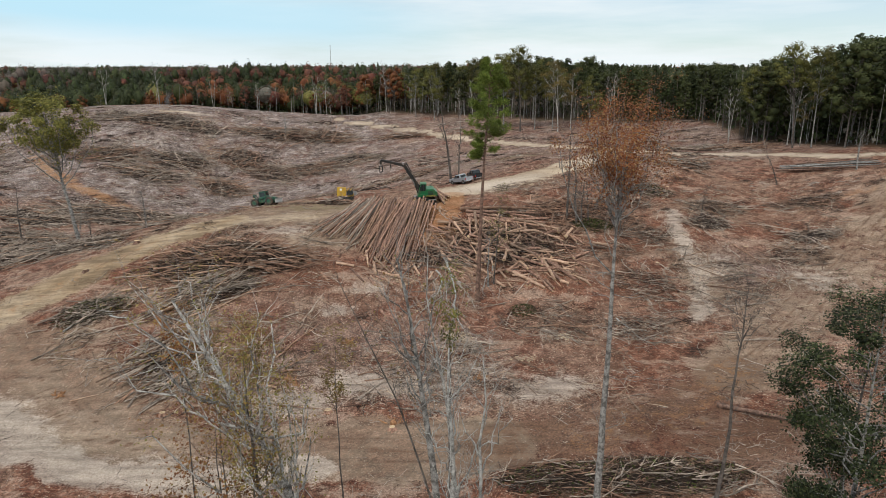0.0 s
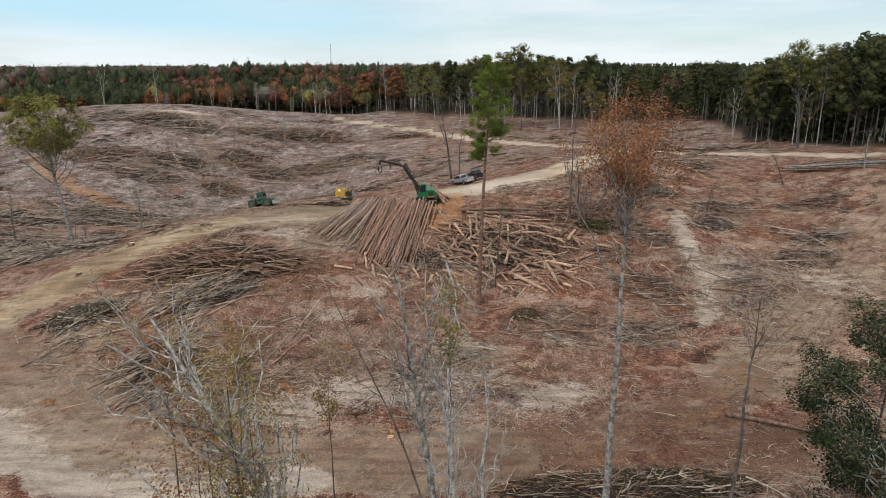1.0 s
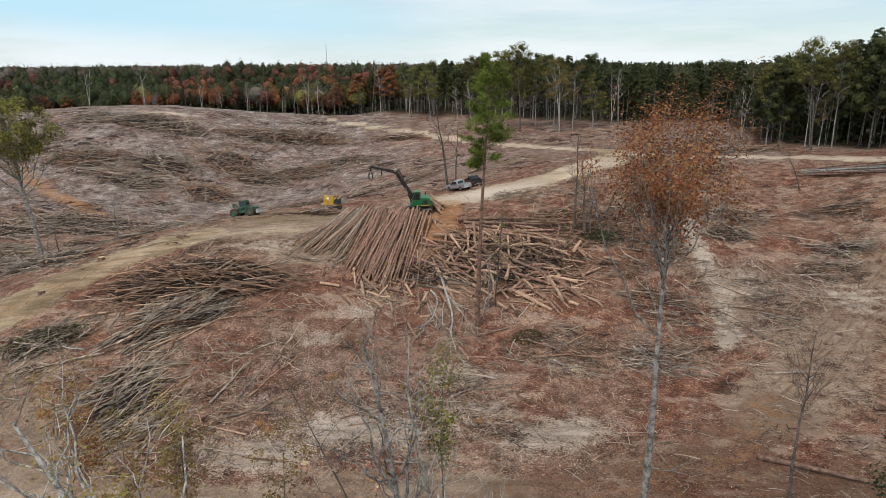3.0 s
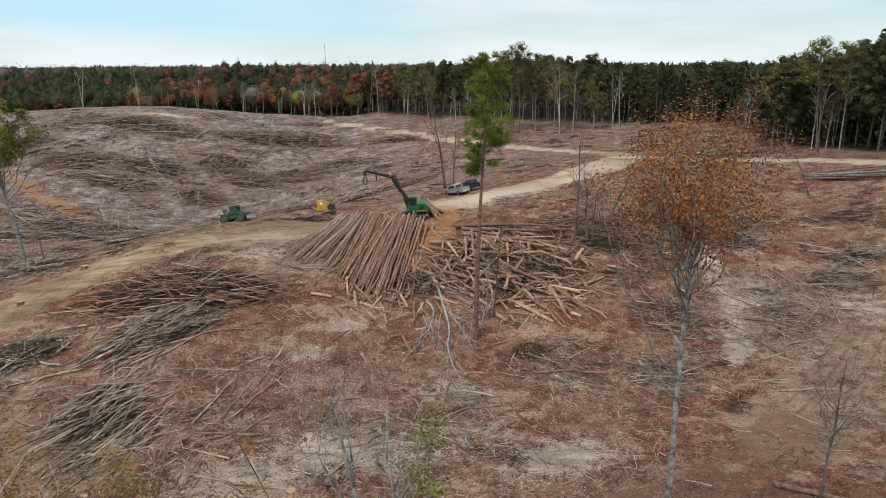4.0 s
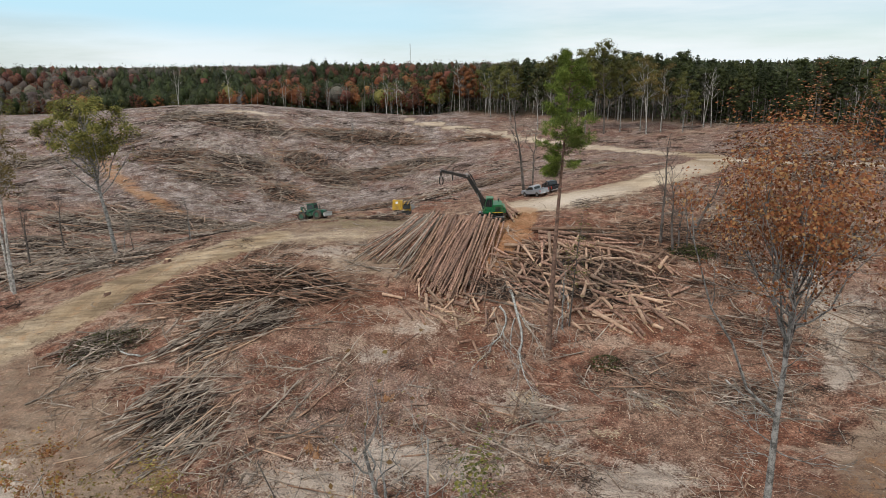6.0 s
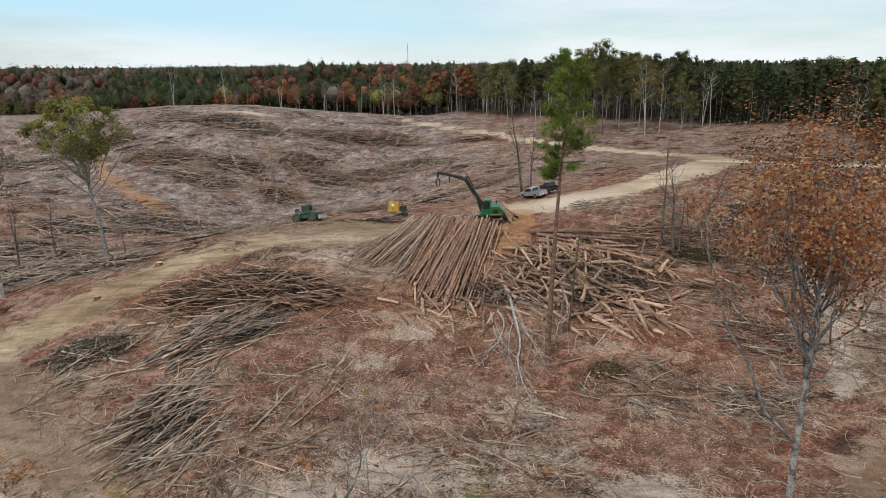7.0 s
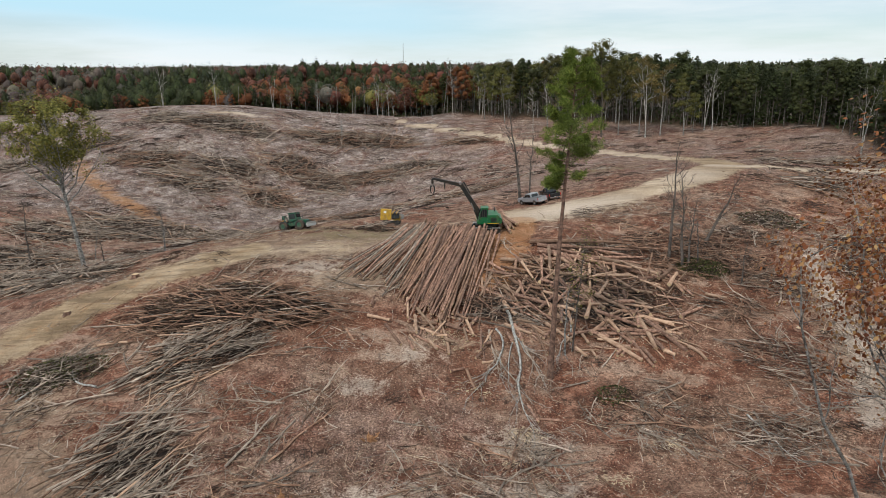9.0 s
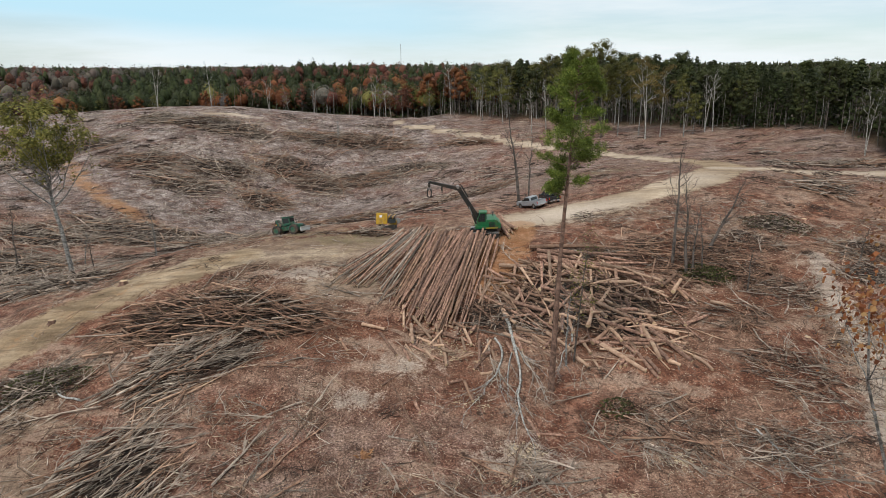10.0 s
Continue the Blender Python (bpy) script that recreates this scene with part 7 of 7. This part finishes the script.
def mixture(x, deep):
    """Which kinds stand where: young green and ochre trees to the far west, tall hardwoods in the middle, dark green to the east."""
    if x < -150:
        return (("pine", 0.22), ("lime", 0.28), ("gold", 0.10), ("rust", 0.18), ("maroon", 0.08), ("bare", 0.14))
    if x < -25:
        return (("bare", 0.20), ("pine", 0.30), ("lime", 0.12), ("rust", 0.20), ("gold", 0.08), ("maroon", 0.10))
    if x < 38:
        if deep:
            return (("pine", 0.40), ("green", 0.25), ("lime", 0.25), ("bare", 0.10))
        return (("lime", 0.40), ("tall", 0.14), ("gold", 0.16), ("green", 0.14), ("bare", 0.10), ("rust", 0.06))
    if deep:
        return (("pine", 0.66), ("green", 0.34))
    if x < 66:
        return (("pine", 0.44), ("green", 0.30), ("bare", 0.08), ("tall", 0.10), ("rust", 0.03), ("lime", 0.05))
    return (("green", 0.50), ("pine", 0.36), ("tall", 0.08), ("bare", 0.04), ("gold", 0.02))


def choose(x, deep=False):
    r = woods.random()
    for k, share in mixture(x, deep):
        r -= share
        if r < 0:
            return k
    return "pine"


used = set()


def set_tree(kind, x, y, tall, which=None):
    """One tree of a kind, so many metres tall."""
    ts = KINDS[kind]
    t = ts[int(woods.integers(len(ts))) if which is None else which]
    s = tall / 20
    m = pose(x, y, gz(x, y) - 0.2, woods.normal(0, 1.5), woods.normal(0, 1.5), woods.uniform(0, 360))
    if t.name in used:
        t = copy_thing(t, m)
    used.add(t.name)
    t.matrix_world = m @ Matrix.Diagonal((s, s, s, 1))


for x, y, nx, ny, tall in edge_points(3.3):
    if x < -25 and woods.random() < 0.25 or x < -330:
        continue
    d = woods.uniform(-1.5, 8)
    px, py = x + nx * d + woods.normal(0, 1.2), y + ny * d + woods.normal(0, 1.2)
    k = choose(px)
    set_tree(k, px, py, tall * woods.uniform(0.78, 1.12) * (1.35 if k == "bare" and px < -25 else 0.85 if k == "gold" else 1.0))
# single tall trees that stand before the edge
for x, y, k, i, tall in ((19, 226, "tall", 1, 28.5), (13.5, 229, "tall", 0, 27.0), (24, 228, "tall", 0, 22.5), (9, 238, "lime", 0, 22), (31, 221, "gold", 0, 23.5), (35.5, 224, "gold", 1, 21), (30, 228, "tall", 0, 24), (41, 219, "lime", 1, 15.5), (44, 222, "lime", 0, 12), (-1.5, 240, "bare", 0, 16), (3, 246, "bare", 1, 18), (48, 226, "bare", 1, 18), (50, 225, "bare", 0, 19), (-12, 262, "lime", 1, 19), (-20, 270, "lime", 0, 20), (70, 176, "bare", 1, 16),
                         (72, 166, "tall", 0, 20), (77, 155, "tall", 1, 24), (80, 152.5, "tall", 0, 23.5), (84, 146, "green", 1, 23.5), (73, 172, "green", 2, 19.5), (78, 160, "bare", 0, 16), (79.5, 157, "gold", 1, 12),
                         (-148, 272, "bare", 1, 16.5), (-126, 273, "bare", 0, 18), (-62, 277, "bare", 1, 17), (-58, 279, "bare", 0, 16), (-40, 274, "lime", 0, 12), (-52, 282, "maroon", 0, 12)):
    set_tree(k, x, y, tall, i)


# behind the edge: the same kinds of trees, massed
def pool(name, spots, label):
    """Many trees joined by material into masses of trunks and crowns."""
    store = {}
    for x, y, z, k, s in spots:
        ts = KINDS[k]
        t = ts[int(woods.integers(len(ts)))]
        a = woods.uniform(0, 6.28)
        rot = np.array(((math.cos(a), -math.sin(a), 0), (math.sin(a), math.cos(a), 0), (0, 0, 1))) * s
        for ch in t.children:
            if ch.data.name not in CACHE:
                co = np.empty(len(ch.data.vertices) * 3, np.float32)
                ch.data.vertices.foreach_get("co", co)
                ix = np.empty(len(ch.data.loops), np.int32)
                ch.data.loops.foreach_get("vertex_index", ix)
                nor = np.empty(len(ch.data.loops) * 3, np.float32)
                ch.data.corner_normals.foreach_get("vector", nor)
                CACHE[ch.data.name] = (co.reshape(-1, 3), ix.reshape(-1, 4), nor.reshape(-1, 4, 3)[:, 0])
            co, ix, nor = CACHE[ch.data.name]
            if ch.name.startswith("crown") and len(ix) > 260:
                n = len(ix) * 2 // 5
                co, ix = co[: n * 4], ix[:n]
                mid = co.reshape(-1, 4, 3).mean(1, keepdims=True)
                co = ((co.reshape(-1, 4, 3) - mid) * 1.4 + mid).reshape(-1, 3)
            elif ch.name.startswith("trunk"):
                ix = ix[:60]
            store.setdefault(ch.data.materials[0].name, []).append((co @ rot.T + (x, y, z), ix, nor[: len(ix)] @ rot.T, ch.name.startswith("crown")))
    for mat, bits in store.items():
        off, vs, qs = 0, [], []
        for co, ix, nor, _ in bits:
            vs.append(co)
            qs.append(ix + off)
            off += len(co)
        me = quick_mesh(name, np.concatenate(vs), np.concatenate(qs), bpy.data.materials[mat])
        if bits[0][3]:
            soft_crown(me, np.concatenate([b[2] for b in bits]))
        tagged(new(name, me), label, "woods", kind="stuff")


CACHE = {}
spots = []
for x, y, nx, ny, tall in edge_points(3.0):
    for d in (9, 15, 22, 31):
        if x > -60 and woods.random() < (0.85 if d < 25 else 0.7):
            px, py = x + nx * (d + woods.uniform(-3, 3)), y + ny * (d + woods.uniform(-3, 3))
            spots.append((px, py, gz(px, py), choose(px, True), woods.uniform(0.85, 1.12) * tall / 20))
pool("woods", spots, "dense mixed woods of pine and autumn hardwood behind the clearing")


def understory():
    """Shrubs and low boughs under the trees."""
    pts = []
    for x, y, nx, ny, tall in edge_points(1.5):
        for _ in range(16 if x < 40 else 60):
            d = 4 + (40 if x < 40 else 28) * woods.random()
            px, py = x + nx * d + woods.normal(0, 1.5), y + ny * d + woods.normal(0, 1.5)
            pts.append((px, py, gz(px, py) + 0.5 * tall * woods.random() ** 1.1))
    p = np.array(pts)
    p = np.repeat(p, 4, 0) + woods.normal(0, 0.8, (len(p) * 4, 3))
    cut = np.arange(len(p)) % 9
    for k, mat in ((0, LEAF_DARK), (1, LEAF_TWIG)):
        c = p[cut != 1] if k == 0 else p[cut == 1]
        v, q = leaves(c, woods.uniform(0.5, 1.5, len(c)), woods)
        tagged(new("understory", quick_mesh("understory", v, q, mat)), "dim shrubs and low boughs under the trees", "shrubs", kind="stuff")

    n = 300
    pts = edge_points(0.9)
    x, y = np.empty(n), np.empty(n)
    for k in range(n):
        px, py, nx, ny, _ = pts[int(woods.integers(len(pts) * 4 // 9, len(pts)))]
        d = 14 * woods.random()
        x[k], y[k] = px + nx * d + woods.normal(0, 1), py + ny * d + woods.normal(0, 1)
    L = woods.uniform(8, 15, n)
    for k, mat in ((0, BARK_DARK), (1, BARK_GREY)):
        i = np.arange(n) % 2 == k
        v, q = sticks(np.stack([x, y, ground_at(x, y) + L / 2 - 0.3], 1)[i], woods.uniform(0, 6.28, n)[i], np.full(n, 1.57)[i] + woods.normal(0, 0.05, n)[i], L[i], woods.uniform(0.06, 0.13, n)[i], woods.normal(0, 0.25, n)[i])
        tagged(new("thin_stems", quick_mesh("thin_stems", v, q, mat)), "thin straight stems inside the wood's edge", "trees", kind="stuff")


understory()


def far_woods():
    """Crowns of the woodland that rolls to the horizon: rust and dark pine near, maroon and haze-greyed leafless crowns
    beyond.
    """
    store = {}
    mats = {"dark": LEAF_DARK, "mid": LEAF_MID, "rust": LEAF_RUST, "maroon": LEAF_MAROON, "twig": LEAF_TWIG, "lime": LEAF_FADED, "bare": LEAF_BARE_HAZE}
    lobes = woods.normal(0, 1, (40, 6, 3))
    lobes /= np.linalg.norm(lobes, axis=2, keepdims=True)
    for r0, r1, a0, a1, count, n, big in ((296, 345, -52, -3, 620, 220, 0.48), (345, 470, -52, 4, 1300, 110, 0.6), (345, 520, 4, 42, 700, 30, 0.8), (470, 800, -52, 42, 2600, 32, 0.9), (800, 3400, -52, 42, 3200, 6, 1.6)):
        for _ in range(count):
            r = math.sqrt(woods.uniform(r0 * r0, r1 * r1)) if r1 < 1000 else r0 * (r1 / r0) ** woods.random()
            a = radians(woods.uniform(a0, a1))
            x, y = 3 + r * math.sin(a), r * math.cos(a)
            if y < np.interp(x, [e[0] for e in EDGE[:9]], [e[1] for e in EDGE[:9]]) + 6:
                continue
            drift = float(value_noise(np.array(x / 90.0), np.array(y / 90.0), 41)) + 0.5 * float(value_noise(np.array(x / 35.0), np.array(y / 35.0), 43))
            w = woods.random() * 0.8 + 0.1 + drift * 0.55
            west = smooth_step(np.array((-0.60 * y - x) / 60.0))
            if x > 0.05 * y:
                k = "mid" if w > 0.62 else "bare" if w < 0.02 else "dark"
            elif r < 345:
                k = "rust" if w < 0.40 else "maroon" if w < 0.47 else "lime" if w < 0.53 else "twig" if w < 0.58 else "dark" if w < 0.82 else "mid"
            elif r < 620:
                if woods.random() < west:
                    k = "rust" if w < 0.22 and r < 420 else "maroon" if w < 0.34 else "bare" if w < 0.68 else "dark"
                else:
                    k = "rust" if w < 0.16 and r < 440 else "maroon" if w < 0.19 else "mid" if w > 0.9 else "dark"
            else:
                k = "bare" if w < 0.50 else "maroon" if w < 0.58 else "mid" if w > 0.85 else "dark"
            z = float(height(np.array([x]), np.array([y]))[0])
            h = float(np.interp(r, (300, 345, 420, 520, 700), (13, 13.5, 14, 16, 18))) * woods.uniform(0.68, 1.18) * (1.0 + 0.3 * drift)
            wide = woods.uniform(2.8, 4.6) * (0.8 if k == "dark" else 1.15)
            # rounded lobes on the crown, narrower upwards on pines
            L = lobes[int(woods.integers(40))]
            d = woods.normal(0, 1, (n, 3))
            d[:, 2] = np.abs(d[:, 2]) * 1.1 - 0.3
            d /= np.linalg.norm(d, axis=1)[:, None]
            tint = np.full(3, woods.uniform(-0.32, 0.32)) + woods.normal(0, 0.05, 3)

            def shape(way):
                """The crown's lobed outline."""
                at = way * (0.72 + 0.42 * np.clip((way @ L.T).max(-1, keepdims=True), 0, 1) ** 3)
                if k == "dark":
                    at[..., :2] *= np.clip(1.0 - 0.5 * at[..., 2:3], 0.3, 1.4)
                return np.array((x, y, z + h * 0.64)) + at * np.array((wide, wide, h * 0.36))

            quad, _ = leaves(shape(d) + d * woods.uniform(-0.3, 0.25, (n, 1)), woods.uniform(0.9, 1.7, n) * big, woods, face=d + np.array((0, 0, 0.35)) + woods.normal(0, 0.25, (n, 3)))
            ball = shape(BALL.reshape(-1, 3) * 0.84)
            out = np.concatenate([np.repeat(d + L[(d @ L.T).argmax(1)] * 0.4 + woods.normal(0, 0.15, (n, 3)), 4, 0), BALL.reshape(-1, 3)])
            quad = np.concatenate([quad, ball])
            store.setdefault(k, []).append(np.concatenate([quad, out, np.broadcast_to(tint, quad.shape)], 1))
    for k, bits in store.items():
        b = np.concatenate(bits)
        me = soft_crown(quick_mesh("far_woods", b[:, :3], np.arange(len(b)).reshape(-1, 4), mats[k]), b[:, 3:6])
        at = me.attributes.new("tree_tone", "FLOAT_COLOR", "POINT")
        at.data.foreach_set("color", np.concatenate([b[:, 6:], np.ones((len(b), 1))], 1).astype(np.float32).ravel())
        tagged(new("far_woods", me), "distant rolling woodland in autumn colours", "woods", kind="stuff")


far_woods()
mast = thing("radio_mast", "thin lattice radio mast above the distant woods", "mast", m=pose(-262, 1270, 3))
for a in (0, 2.09, 4.19):
    part("mast_leg", Geo().tube([(0.8 * math.cos(a), 0.8 * math.sin(a), 0), (0.35 * math.cos(a), 0.35 * math.sin(a), 52)], 0.16, 5), STEEL, mast)
for k in range(13):
    q = 0.8 - 0.45 * k / 13
    part("brace", Geo().tube([(q, 0, 4 * k), (-0.5 * q, 0.87 * q, 4 * k + 2), (-0.5 * q, -0.87 * q, 4 * k + 4)], 0.09, 4), STEEL, mast)
